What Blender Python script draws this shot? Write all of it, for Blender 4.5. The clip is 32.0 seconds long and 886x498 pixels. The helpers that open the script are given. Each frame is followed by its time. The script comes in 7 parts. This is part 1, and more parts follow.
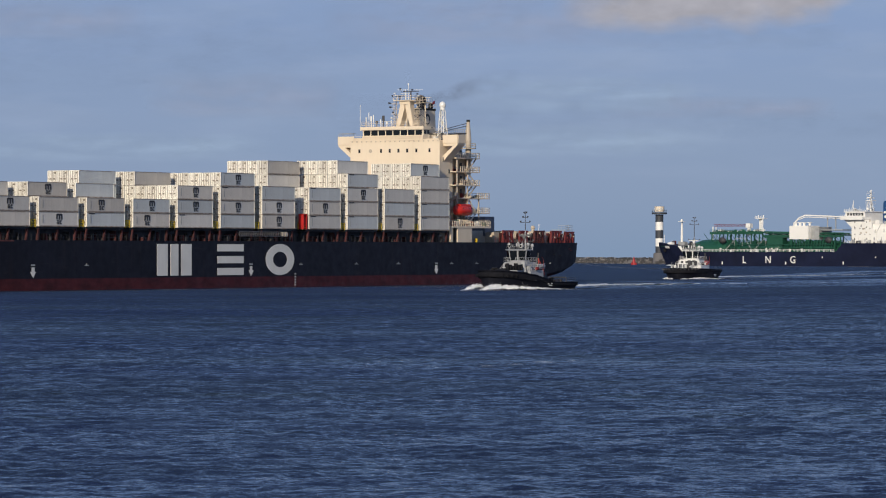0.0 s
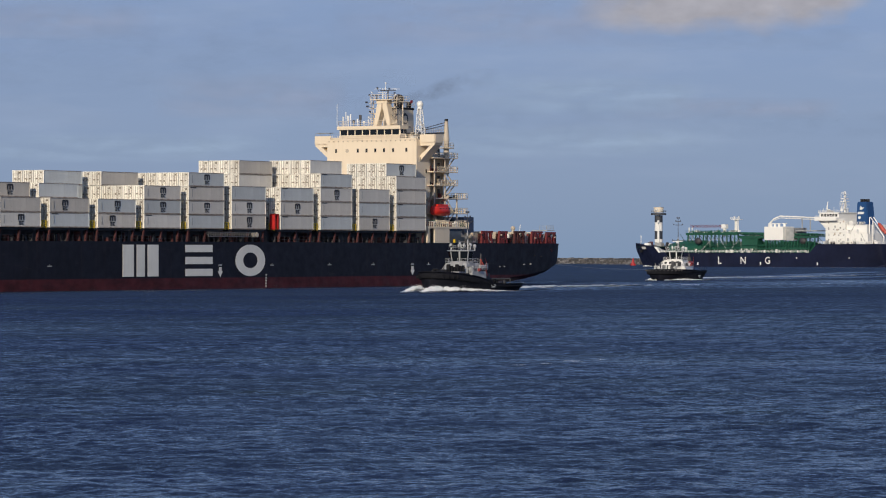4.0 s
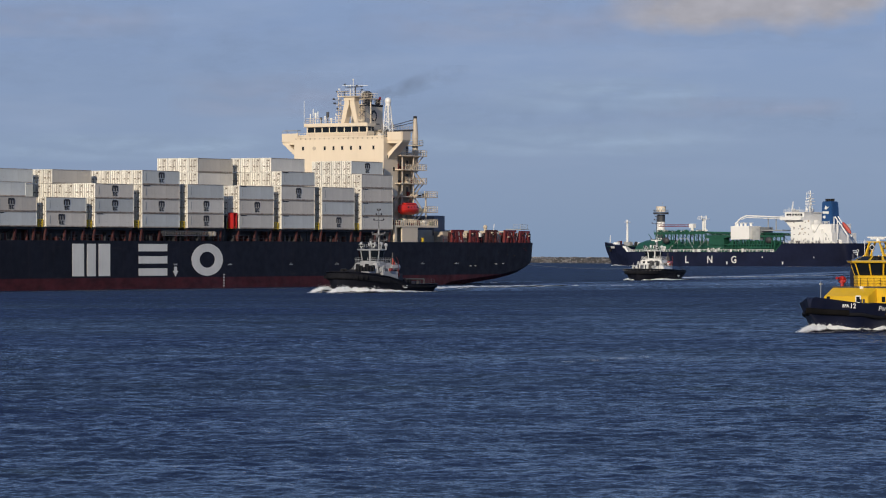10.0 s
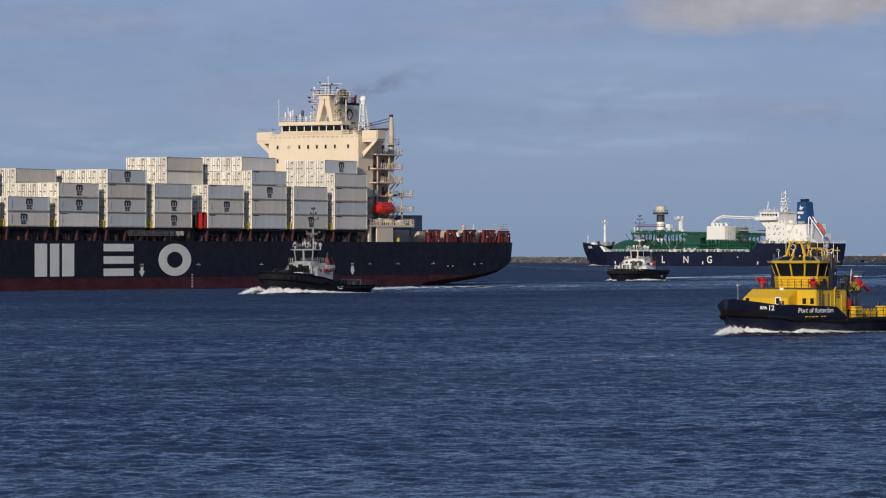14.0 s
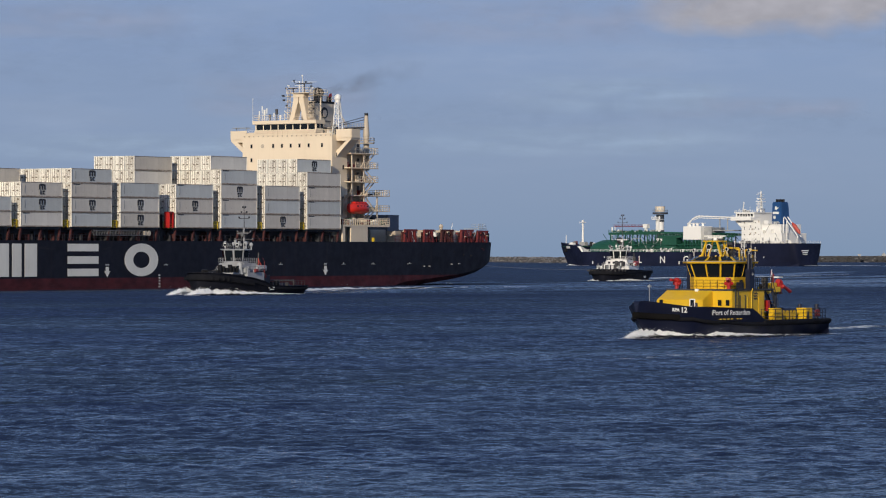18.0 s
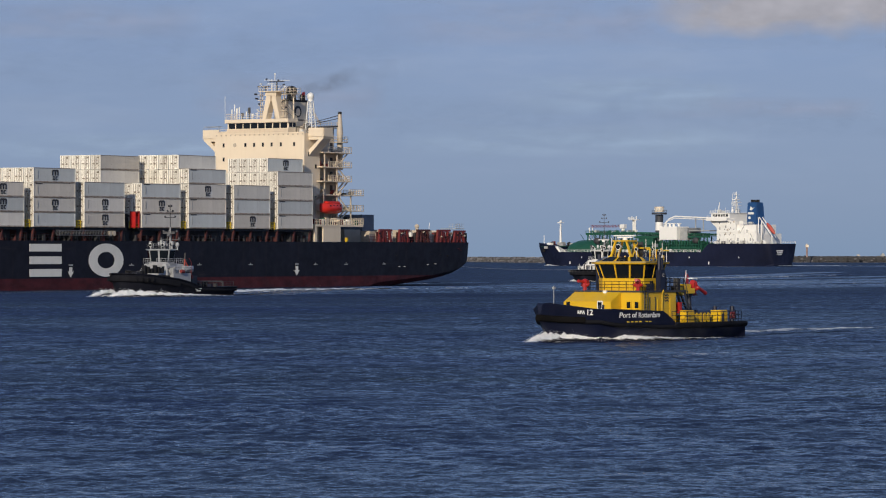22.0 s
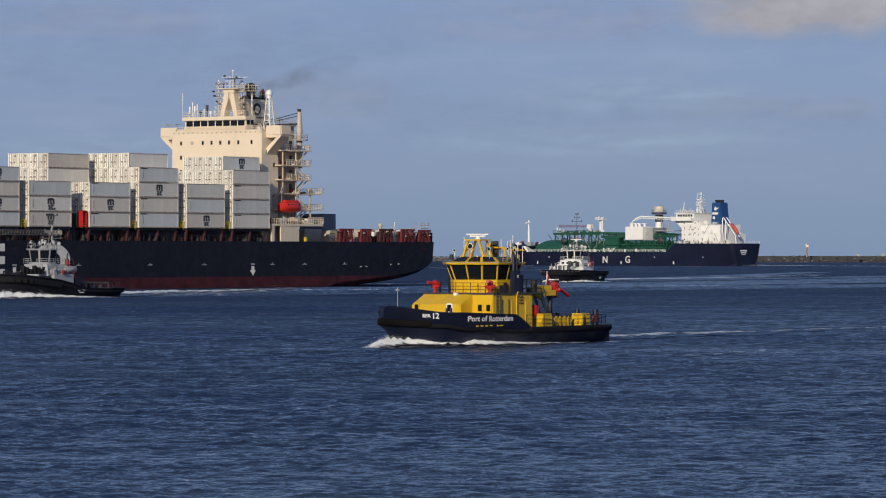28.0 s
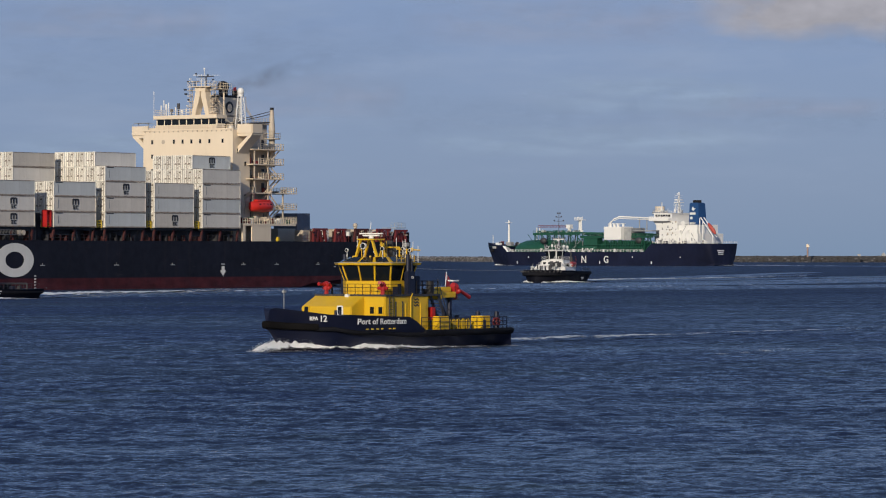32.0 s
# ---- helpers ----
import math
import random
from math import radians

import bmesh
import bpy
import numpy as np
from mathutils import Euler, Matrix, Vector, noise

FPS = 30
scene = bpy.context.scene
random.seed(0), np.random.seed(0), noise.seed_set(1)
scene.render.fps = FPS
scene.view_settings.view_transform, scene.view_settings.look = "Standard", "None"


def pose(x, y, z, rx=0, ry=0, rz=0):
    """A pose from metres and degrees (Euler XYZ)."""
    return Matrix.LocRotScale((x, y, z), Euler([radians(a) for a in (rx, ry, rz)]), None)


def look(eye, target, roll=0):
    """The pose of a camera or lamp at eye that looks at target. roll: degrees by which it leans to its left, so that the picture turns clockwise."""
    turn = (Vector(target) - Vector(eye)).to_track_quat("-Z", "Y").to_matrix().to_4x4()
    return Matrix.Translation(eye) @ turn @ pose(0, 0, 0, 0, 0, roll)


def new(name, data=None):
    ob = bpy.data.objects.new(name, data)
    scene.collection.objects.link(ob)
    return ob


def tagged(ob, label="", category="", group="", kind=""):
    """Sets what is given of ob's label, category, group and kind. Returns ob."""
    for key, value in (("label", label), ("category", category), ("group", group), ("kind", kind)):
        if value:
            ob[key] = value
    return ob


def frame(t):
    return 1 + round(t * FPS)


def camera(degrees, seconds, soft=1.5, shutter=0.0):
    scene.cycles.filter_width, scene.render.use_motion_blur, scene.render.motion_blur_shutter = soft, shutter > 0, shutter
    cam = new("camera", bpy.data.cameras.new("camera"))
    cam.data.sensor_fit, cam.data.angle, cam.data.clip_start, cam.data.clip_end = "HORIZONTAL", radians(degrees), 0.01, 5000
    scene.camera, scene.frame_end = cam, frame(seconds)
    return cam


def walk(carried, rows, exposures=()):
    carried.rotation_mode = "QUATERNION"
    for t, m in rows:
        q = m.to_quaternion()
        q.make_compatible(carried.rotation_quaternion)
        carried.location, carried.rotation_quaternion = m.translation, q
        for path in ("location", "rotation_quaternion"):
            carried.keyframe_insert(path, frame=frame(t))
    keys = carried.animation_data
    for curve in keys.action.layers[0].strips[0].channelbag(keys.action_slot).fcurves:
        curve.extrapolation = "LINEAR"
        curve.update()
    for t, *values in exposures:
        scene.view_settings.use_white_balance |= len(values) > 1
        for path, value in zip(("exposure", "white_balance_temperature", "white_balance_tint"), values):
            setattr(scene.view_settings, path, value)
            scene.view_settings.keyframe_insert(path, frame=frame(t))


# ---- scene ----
cam = camera(13.55, 32.0, soft=1.1)
EYE = (0.0, 0.0, 6.8)
# seconds, sideways and upward sway of the tripod head in thousandths of a radian
SWAY = [(0, .15, 0), (2.5, .15, 0), (3.0, .5, .2), (3.5, .36, .2), (5.5, .36, .2), (6.0, .22, .2), (7.0, .15, .15), (8.0, 0, .1),
        (9.0, -.06, 0), (10.0, -.28, 0), (11.0, -.28, 0), (12.0, -.1, 0), (13.0, -.12, 0), (13.5, -.2, 0), (14.5, -.07, 0), (16.5, 0, 0),
        (17.0, .07, 0), (18.0, -.06, 0), (19.0, -.06, 0), (20.0, 0, .05), (21.0, .12, .2), (21.5, .28, .15), (22.0, .18, .05), (22.5, .28, 0),
        (23.0, .15, 0), (24.0, -.14, 0), (25.0, -.3, 0), (25.5, -.15, 0), (27.5, .2, 0), (28.0, .22, 0), (29.0, .22, 0), (30.0, .08, 0),
        (31.0, -.12, 0), (32.0, 0, 0)]
walk(cam, [(t, look(EYE, (s, 1000.0, 6.8 + 1.06 + u))) for t, s, u in SWAY],
     [(0, .03), (8, 0), (22, 0), (32, -.06)])

# ---- light ----
SUN_SIDE, SUN_UP = radians(16), radians(20)      # left of straight behind the camera, above the horizon
TO_SUN = Vector((-math.sin(SUN_SIDE) * math.cos(SUN_UP), -math.cos(SUN_SIDE) * math.cos(SUN_UP), math.sin(SUN_UP)))
sun = new("sun", bpy.data.lights.new("sun", "SUN"))
sun.data.energy, sun.data.angle, sun.data.color = 3.5, radians(0.55), (1.0, 0.88, 0.71)
sun.matrix_world = look(TO_SUN * 900, (0, 0, 0))
world = bpy.data.worlds.new("sky")
scene.world = world
world.use_nodes = True
wn, wl = world.node_tree.nodes, world.node_tree.links
wn.clear()
w_out, w_bg = wn.new("ShaderNodeOutputWorld"), wn.new("ShaderNodeBackground")
w_sky = wn.new("ShaderNodeTexSky")
w_sky.sky_type, w_sky.sun_disc = "NISHITA", False
w_sky.sun_elevation, w_sky.sun_rotation = SUN_UP, radians(196)
w_sky.air_density, w_sky.dust_density, w_sky.ozone_density = 1.0, 0.6, 2.0
# thin high cloud over the whole dome takes the yellow out of the low sky
w_tint = wn.new("ShaderNodeMix")
w_tint.data_type, w_tint.blend_type = "RGBA", "MIX"
w_dir, w_sep, w_veil = wn.new("ShaderNodeTexCoord"), wn.new("ShaderNodeSeparateXYZ"), wn.new("ShaderNodeMapRange")
wl.new(w_dir.outputs["Generated"], w_sep.inputs[0])
wl.new(w_sep.outputs[2], w_veil.inputs[0])
for k_, v_ in zip((1, 2, 3, 4), (0.0, 0.5, 0.85, 0.3)):
    w_veil.inputs[k_].default_value = v_
wl.new(w_veil.outputs[0], w_tint.inputs[0])
w_haze = wn.new("ShaderNodeMix")
w_haze.data_type = "RGBA"
w_haze.inputs[6].default_value, w_haze.inputs[7].default_value = (1.63, 2.66, 4.58, 1), (1.36, 2.13, 4.83, 1)
w_low = wn.new("ShaderNodeMapRange")
w_low.inputs[2].default_value = 0.06
wl.new(w_sep.outputs[2], w_low.inputs[0])
wl.new(w_low.outputs[0], w_haze.inputs[0])
wl.new(w_haze.outputs[2], w_tint.inputs[7])
wl.new(w_sky.outputs[0], w_tint.inputs[6])
wl.new(w_tint.outputs[2], w_bg.inputs[0])
w_bg.inputs[1].default_value = 0.1
wl.new(w_bg.outputs[0], w_out.inputs[0])
scene.view_settings.exposure = 0.0


# ---- materials ----
def nodes_of(name):
    m = bpy.data.materials.new(name)
    m.use_nodes = True
    n, l = m.node_tree.nodes, m.node_tree.links
    n.clear()
    out, bsdf = n.new("ShaderNodeOutputMaterial"), n.new("ShaderNodeBsdfPrincipled")
    l.new(bsdf.outputs[0], out.inputs[0])
    return m, n, l, bsdf, out


def noise_at(n, l, where, scale, detail=4.0, rough=0.55, stretch=(1, 1, 1)):
    mp = n.new("ShaderNodeMapping")
    mp.inputs["Scale"].default_value = stretch
    l.new(where, mp.inputs["Vector"])
    tex = n.new("ShaderNodeTexNoise")
    tex.inputs["Scale"].default_value, tex.inputs["Detail"].default_value, tex.inputs["Roughness"].default_value = scale, detail, rough
    l.new(mp.outputs[0], tex.inputs["Vector"])
    return tex.outputs["Fac"]


def ramp(n, l, fac, a, b, lo=0.0, hi=1.0):
    mr = n.new("ShaderNodeMapRange")
    for k, v in zip((1, 2, 3, 4), (a, b, lo, hi)):
        mr.inputs[k].default_value = v
    l.new(fac, mr.inputs[0])
    return mr.outputs[0]


def blend(n, l, fac, a, b, mode="MIX"):
    mx = n.new("ShaderNodeMix")
    mx.data_type, mx.blend_type = "RGBA", mode
    for sock, v in ((mx.inputs[0], fac), (mx.inputs[6], a), (mx.inputs[7], b)):
        if isinstance(v, (int, float)):
            sock.default_value = v
        elif isinstance(v, tuple):
            sock.default_value = (*v, 1)
        else:
            l.new(v, sock)
    return mx.outputs[2]


def paint(name, rgb, rough=0.5, metal=0.0, grain=2.0, vary=0.25, wear=0.0, wear_rgb=(0.16, 0.07, 0.03), streak=0.0, per=0.0, bump=0.02, spot=(0.62, 0.7, 1.6)):
    """Painted steel or the like: two scales of tone, runs of dirt down the sides, rust blooms, and a tone of its own for each object."""
    m, n, l, bsdf, out = nodes_of(name)
    tc = n.new("ShaderNodeTexCoord").outputs["Object"]
    dark = tuple(c * (1 - vary) for c in rgb)
    light = tuple(min(1, c * (1 + vary * 0.5)) for c in rgb)
    col = blend(n, l, ramp(n, l, noise_at(n, l, tc, grain * 0.25, 5), 0.3, 0.7), dark, light)
    col = blend(n, l, ramp(n, l, noise_at(n, l, tc, grain * 3, 6), 0.35, 0.65, 0, 0.5), col, rgb)
    if streak:
        runs = ramp(n, l, noise_at(n, l, tc, 1.2, 4, 0.6, (1, 1, 0.06)), 0.52, 0.75, 0, streak)
        col = blend(n, l, runs, col, tuple(0.45 * c + 0.55 * w for c, w in zip(rgb, wear_rgb)))
    if wear:
        spots = ramp(n, l, noise_at(n, l, tc, spot[2], 8, 0.7), spot[0], spot[1], 0, wear)
        col = blend(n, l, spots, col, wear_rgb)
    if per:
        info = n.new("ShaderNodeObjectInfo")
        tone = ramp(n, l, info.outputs["Random"], 0, 1, 1 - per, 1 + per * 0.35)
        hsv = n.new("ShaderNodeHueSaturation")
        l.new(tone, hsv.inputs["Value"])
        l.new(col, hsv.inputs["Color"])
        col = hsv.outputs[0]
    l.new(col, bsdf.inputs["Base Color"])
    bsdf.inputs["Metallic"].default_value = metal
    l.new(ramp(n, l, noise_at(n, l, tc, grain * 1.5, 3), 0.3, 0.7, max(0.05, rough - 0.12), min(1, rough + 0.12)), bsdf.inputs["Roughness"])
    if bump:
        bp = n.new("ShaderNodeBump")
        bp.inputs["Strength"].default_value, bp.inputs["Distance"].default_value = 0.5, bump
        l.new(noise_at(n, l, tc, grain, 4), bp.inputs["Height"])
        l.new(bp.outputs[0], bsdf.inputs["Normal"])
    return m


def two_coat(name, upper, lower, level, rough=0.45, fade=0.05, scuffs=0.3):
    """Topside paint over boot-topping, parted at a level above the water, with scuffs and rust runs."""
    m, n, l, bsdf, out = nodes_of(name)
    tc = n.new("ShaderNodeTexCoord").outputs["Object"]
    sep = n.new("ShaderNodeSeparateXYZ")
    l.new(tc, sep.inputs[0])
    cut = ramp(n, l, sep.outputs[2], level - fade, level + fade)
    up = blend(n, l, ramp(n, l, noise_at(n, l, tc, 0.12, 5), 0.3, 0.7), tuple(c * 0.75 for c in upper), tuple(c * 1.3 for c in upper))
    lo = blend(n, l, ramp(n, l, noise_at(n, l, tc, 0.3, 6, 0.6, (1, 1, 2)), 0.35, 0.65), tuple(c * 0.55 for c in lower), tuple(c * 1.25 for c in lower))
    runs = ramp(n, l, noise_at(n, l, tc, 0.8, 5, 0.6, (1, 1, 0.05)), 0.56, 0.8, 0, scuffs)
    up = blend(n, l, runs, up, (0.05, 0.035, 0.03))
    scuff = ramp(n, l, noise_at(n, l, tc, 0.7, 8, 0.7, (0.25, 1, 1.4)), 0.6, 0.72, 0, scuffs)
    col = blend(n, l, cut, lo, up)
    col = blend(n, l, scuff, col, (0.07, 0.055, 0.05))
    l.new(col, bsdf.inputs["Base Color"])
    l.new(ramp(n, l, noise_at(n, l, tc, 0.5, 4), 0.3, 0.7, rough - 0.1, rough + 0.15), bsdf.inputs["Roughness"])
    bp = n.new("ShaderNodeBump")
    bp.inputs["Strength"].default_value, bp.inputs["Distance"].default_value = 0.4, 0.03
    l.new(noise_at(n, l, tc, 0.5, 3), bp.inputs["Height"])
    l.new(bp.outputs[0], bsdf.inputs["Normal"])
    return m


def sea_material():
    """Wind-ruffled water: small facets that lean every way, in rougher and smoother patches. All normals also tilt to
    the viewer, which sets how dark the water looks.
    """
    m, n, l, bsdf, out = nodes_of("sea_water")
    tc = n.new("ShaderNodeTexCoord").outputs["Object"]
    patch = noise_at(n, l, tc, 0.02, 4, 0.6, (0.5, 1.0, 1))
    col = blend(n, l, ramp(n, l, patch, 0.3, 0.7), (0.005, 0.010, 0.042), (0.015, 0.025, 0.044))
    weed = noise_at(n, l, tc, 0.11, 5, 0.65, (0.35, 0.8, 1))
    col = blend(n, l, ramp(n, l, weed, 0.58, 0.72, 0, 0.8), col, (0.016, 0.024, 0.016))
    l.new(col, bsdf.inputs["Base Color"])
    bsdf.inputs["IOR"].default_value = 1.333
    bsdf.inputs["Roughness"].default_value = 0.2
    gust = ramp(n, l, noise_at(n, l, tc, 0.028, 5, 0.6, (0.3, 1, 1)), 0.3, 0.7, 0.8, 1.2)

    def facets(scale, depth, stretch):
        mp, tex, sub, mul = n.new("ShaderNodeMapping"), n.new("ShaderNodeTexNoise"), n.new("ShaderNodeVectorMath"), n.new("ShaderNodeVectorMath")
        mp.inputs["Scale"].default_value = stretch
        mp.inputs["Rotation"].default_value = (0, 0, radians(12))
        tex.inputs["Scale"].default_value, tex.inputs["Detail"].default_value, tex.inputs["Roughness"].default_value = scale, 3, 0.6
        sub.operation, mul.operation = "SUBTRACT", "MULTIPLY"
        sub.inputs[1].default_value = (0.5, 0.5, 0.5)
        mul.inputs[1].default_value = (depth, depth, 0)
        l.new(tc, mp.inputs[0])
        l.new(mp.outputs[0], tex.inputs["Vector"])
        l.new(tex.outputs["Color"], sub.inputs[0])
        l.new(sub.outputs[0], mul.inputs[0])
        return mul.outputs[0]

    total = facets(0.05, 0.2, (0.3, 1, 1))
    for f in (facets(0.2, 0.2, (0.55, 1, 1)), facets(0.9, 0.5, (0.8, 1, 1)), facets(3.4, 0.7, (0.85, 1, 1)), facets(9.0, 0.65, (0.8, 1, 1))):
        add = n.new("ShaderNodeVectorMath")
        add.operation = "ADD"
        l.new(total, add.inputs[0])
        l.new(f, add.inputs[1])
        total = add.outputs[0]
    rough_, lean, last, unit = [n.new("ShaderNodeVectorMath") for _ in range(4)]
    rough_.operation, lean.operation, last.operation, unit.operation = "SCALE", "ADD", "ADD", "NORMALIZE"
    l.new(total, rough_.inputs[0])
    l.new(gust, rough_.inputs["Scale"])
    l.new(rough_.outputs[0], lean.inputs[0])
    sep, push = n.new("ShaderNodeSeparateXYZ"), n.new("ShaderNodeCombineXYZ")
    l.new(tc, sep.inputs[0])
    # tilt to the viewer, stronger far off and at left, darkens the water
    tone_tilt = n.new("ShaderNodeMath")
    l.new(ramp(n, l, sep.outputs[1], 60, 600, -0.132, -0.37), tone_tilt.inputs[0])
    l.new(ramp(n, l, sep.outputs[0], -14, 14, -0.025, 0.025), tone_tilt.inputs[1])
    l.new(tone_tilt.outputs[0], push.inputs[1])
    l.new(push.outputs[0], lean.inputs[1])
    l.new(lean.outputs[0], last.inputs[0])
    l.new(n.new("ShaderNodeNewGeometry").outputs["Normal"], last.inputs[1])
    l.new(last.outputs[0], unit.inputs[0])
    l.new(unit.outputs[0], bsdf.inputs["Normal"])
    return m


def foam_material(name, cover, scale=1.0, stretch=(1, 1, 1), tone=(0.78, 0.8, 0.8)):
    """White water: lumps of froth with gaps between them. A vertex colour 'cover' thins it out towards its edges."""
    m, n, l, bsdf, out = nodes_of(name)
    tc = n.new("ShaderNodeTexCoord").outputs["Object"]
    at = n.new("ShaderNodeAttribute")
    at.attribute_name = "cover"
    fine = noise_at(n, l, tc, 2.4 * scale, 9, 0.75, stretch)
    total = n.new("ShaderNodeMath")
    total.operation = "ADD"
    l.new(fine, total.inputs[0])
    l.new(at.outputs["Fac"], total.inputs[1])
    l.new(ramp(n, l, total.outputs[0], 1.36 - cover, 1.62 - cover), bsdf.inputs["Alpha"])
    l.new(blend(n, l, ramp(n, l, fine, 0.35, 0.65), tuple(c * 0.88 for c in tone), tone), bsdf.inputs["Base Color"])
    bsdf.inputs["Roughness"].default_value = 0.8
    bp = n.new("ShaderNodeBump")
    bp.inputs["Strength"].default_value, bp.inputs["Distance"].default_value = 0.8, 0.2
    l.new(fine, bp.inputs["Height"])
    l.new(bp.outputs[0], bsdf.inputs["Normal"])
    return m


def glass(name, rgb=(0.008, 0.011, 0.014)):
    m, n, l, bsdf, out = nodes_of(name)
    bsdf.inputs["Base Color"].default_value = (*rgb, 1)
    bsdf.inputs["Roughness"].default_value, bsdf.inputs["IOR"].default_value = 0.04, 1.35
    return m


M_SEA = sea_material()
M_FOAM = foam_material("bow_wave_foam", 0.64, 2.0, tone=(0.88, 0.89, 0.87))
M_SPRAY = paint("spray_white", (0.85, 0.86, 0.85), 0.8, vary=0.1, bump=0)
M_WAKE = foam_material("wake_foam", 0.36, 1.1, (1.0, 0.5, 1), (0.62, 0.65, 0.67))
M_NAVY = two_coat("navy_hull_paint", (0.0085, 0.009, 0.0155), (0.06, 0.0125, 0.015), 2.15, 0.55)
M_NAVY_FAR = two_coat("blue_tanker_paint", (0.008, 0.011, 0.03), (0.008, 0.011, 0.03), 0.2, 0.55, scuffs=0.1)
M_TUGHULL = two_coat("black_tug_paint", (0.0085, 0.0095, 0.015), (0.009, 0.009, 0.012), 0.15, 0.6, scuffs=0.06)
M_PATROL = two_coat("patrol_blue_paint", (0.0065, 0.009, 0.026), (0.005, 0.0075, 0.022), 0.1, scuffs=0.08)
M_BLACK = paint("black_paint", (0.015, 0.015, 0.017), 0.5, grain=1.0)
M_RUBBER = paint("fender_rubber", (0.013, 0.0135, 0.017), 0.8, grain=3, vary=0.4)
M_RUBBER_BROWN = paint("worn_fender_rubber", (0.009, 0.0083, 0.0082), 0.85, grain=3, vary=0.4)
M_RED = paint("red_oxide_paint", (0.165, 0.02, 0.02), 0.55, vary=0.4, wear=0.3, wear_rgb=(0.08, 0.03, 0.02))
M_BRIGHT_RED = paint("bright_red_paint", (0.38, 0.016, 0.015), 0.4, vary=0.3)
M_ORANGE = paint("orange_lifeboat_shell", (0.62, 0.028, 0.016), 0.4, vary=0.2)
M_FADED_ORANGE = paint("faded_orange_shell", (0.42, 0.06, 0.04), 0.5, vary=0.2)
M_POST = paint("faded_post_paint", (0.3, 0.2, 0.17), 0.6, vary=0.25)
M_CREAM = paint("cream_superstructure_paint", (0.71, 0.6, 0.45), 0.5, grain=0.5, vary=0.08, streak=0.2, wear_rgb=(0.4, 0.26, 0.14), bump=0.0)
M_CREAM_OLD_DIM = paint("dulled_cream_paint", (0.5, 0.43, 0.34), 0.6, grain=0.8, vary=0.25, streak=0.4, wear=0.2)
M_DECK = paint("deck_red_paint", (0.12, 0.035, 0.03), 0.7, vary=0.4)
M_WHITE = paint("white_paint", (0.78, 0.77, 0.73), 0.45, grain=0.8, vary=0.1, streak=0.15, wear_rgb=(0.35, 0.25, 0.15), bump=0.005)
M_TUG_WHITE = paint("tug_white_paint", (0.68, 0.67, 0.64), 0.45, grain=0.8, vary=0.15, streak=0.25, wear_rgb=(0.3, 0.22, 0.15), bump=0.005)
M_GREY = paint("grey_steel_paint", (0.32, 0.33, 0.33), 0.55, vary=0.3, streak=0.2)
M_STEEL_GREY = paint("dull_aluminium", (0.13, 0.13, 0.135), 0.6, vary=0.35)
M_DARK_STEEL = paint("dark_steel", (0.04, 0.04, 0.044), 0.6, vary=0.35)
M_YELLOW = paint("patrol_yellow_paint", (0.67, 0.415, 0.015), 0.4, grain=1.0, vary=0.14, streak=0.22, wear_rgb=(0.3, 0.15, 0.03), bump=0.004)
M_YELLOW_GEAR = paint("lashing_yellow_paint", (0.65, 0.45, 0.03), 0.5, vary=0.3)
M_GREEN = paint("deck_green_paint", (0.0105, 0.078, 0.045), 0.5, grain=0.4, vary=0.4, streak=0.2, wear_rgb=(0.1, 0.06, 0.03))
M_GREEN_DARK = paint("pipe_green_paint", (0.012, 0.088, 0.05), 0.5, grain=0.6, vary=0.5)
M_BLUE_FUNNEL = paint("funnel_blue_paint", (0.012, 0.06, 0.18), 0.4, grain=0.5)
M_WINDOW = glass("tinted_window_glass")
M_LETTER = paint("white_marking_paint", (0.7, 0.69, 0.64), 0.6, grain=0.6, vary=0.15, streak=0.15, wear_rgb=(0.2, 0.17, 0.14), bump=0)
M_TEXT = paint("bright_lettering_paint", (0.85, 0.85, 0.82), 0.6, vary=0.06, bump=0)
M_TANKER_WHITE = paint("tanker_white_paint", (0.78, 0.77, 0.73), 0.5, grain=0.06, vary=0.05, streak=0.12, wear_rgb=(0.4, 0.34, 0.28), bump=0.005)
M_LOGO = paint("dark_marking_paint", (0.03, 0.03, 0.035), 0.6, bump=0)
# red oxide darkened for the shade under the containers, reused on the aft frames
M_SHADE_RED = paint("shaded_worn_red_oxide", (0.07, 0.016, 0.015), 0.75, vary=0.5, wear=0.3, wear_rgb=(0.03, 0.015, 0.012))
M_NAVY.node_tree.nodes["Principled BSDF"].inputs["Specular IOR Level"].default_value = 0.22
M_PATROL.node_tree.nodes["Principled BSDF"].inputs["Specular IOR Level"].default_value = 0.45
for m_, gloss_ in ((M_RUBBER, .07), (M_RUBBER_BROWN, .07), (M_TUGHULL, .07), (M_BLACK, .15), (M_NAVY_FAR, .15)):
    m_.node_tree.nodes["Principled BSDF"].inputs["Specular IOR Level"].default_value = gloss_
# tug white greyed to carry cloud shade; the masts of both tugs share it
M_TUG_GREY = paint("shaded_tug_paint", (0.33, 0.34, 0.355), 0.5, grain=0.8, vary=0.2, streak=0.3, wear_rgb=(0.2, 0.15, 0.1), bump=0.005)
M_BOX = [paint("container_grey_a", (0.68, 0.645, 0.575), 0.5, grain=1.5, vary=0.12, streak=0.18, per=0.16, wear=0.4),
         paint("container_grey_b", (0.58, 0.6, 0.578), 0.5, grain=1.5, vary=0.12, streak=0.18, per=0.16, wear=0.4),
         paint("container_warm", (0.63, 0.58, 0.5), 0.5, grain=1.5, vary=0.14, streak=0.22, per=0.18, wear=0.45)]
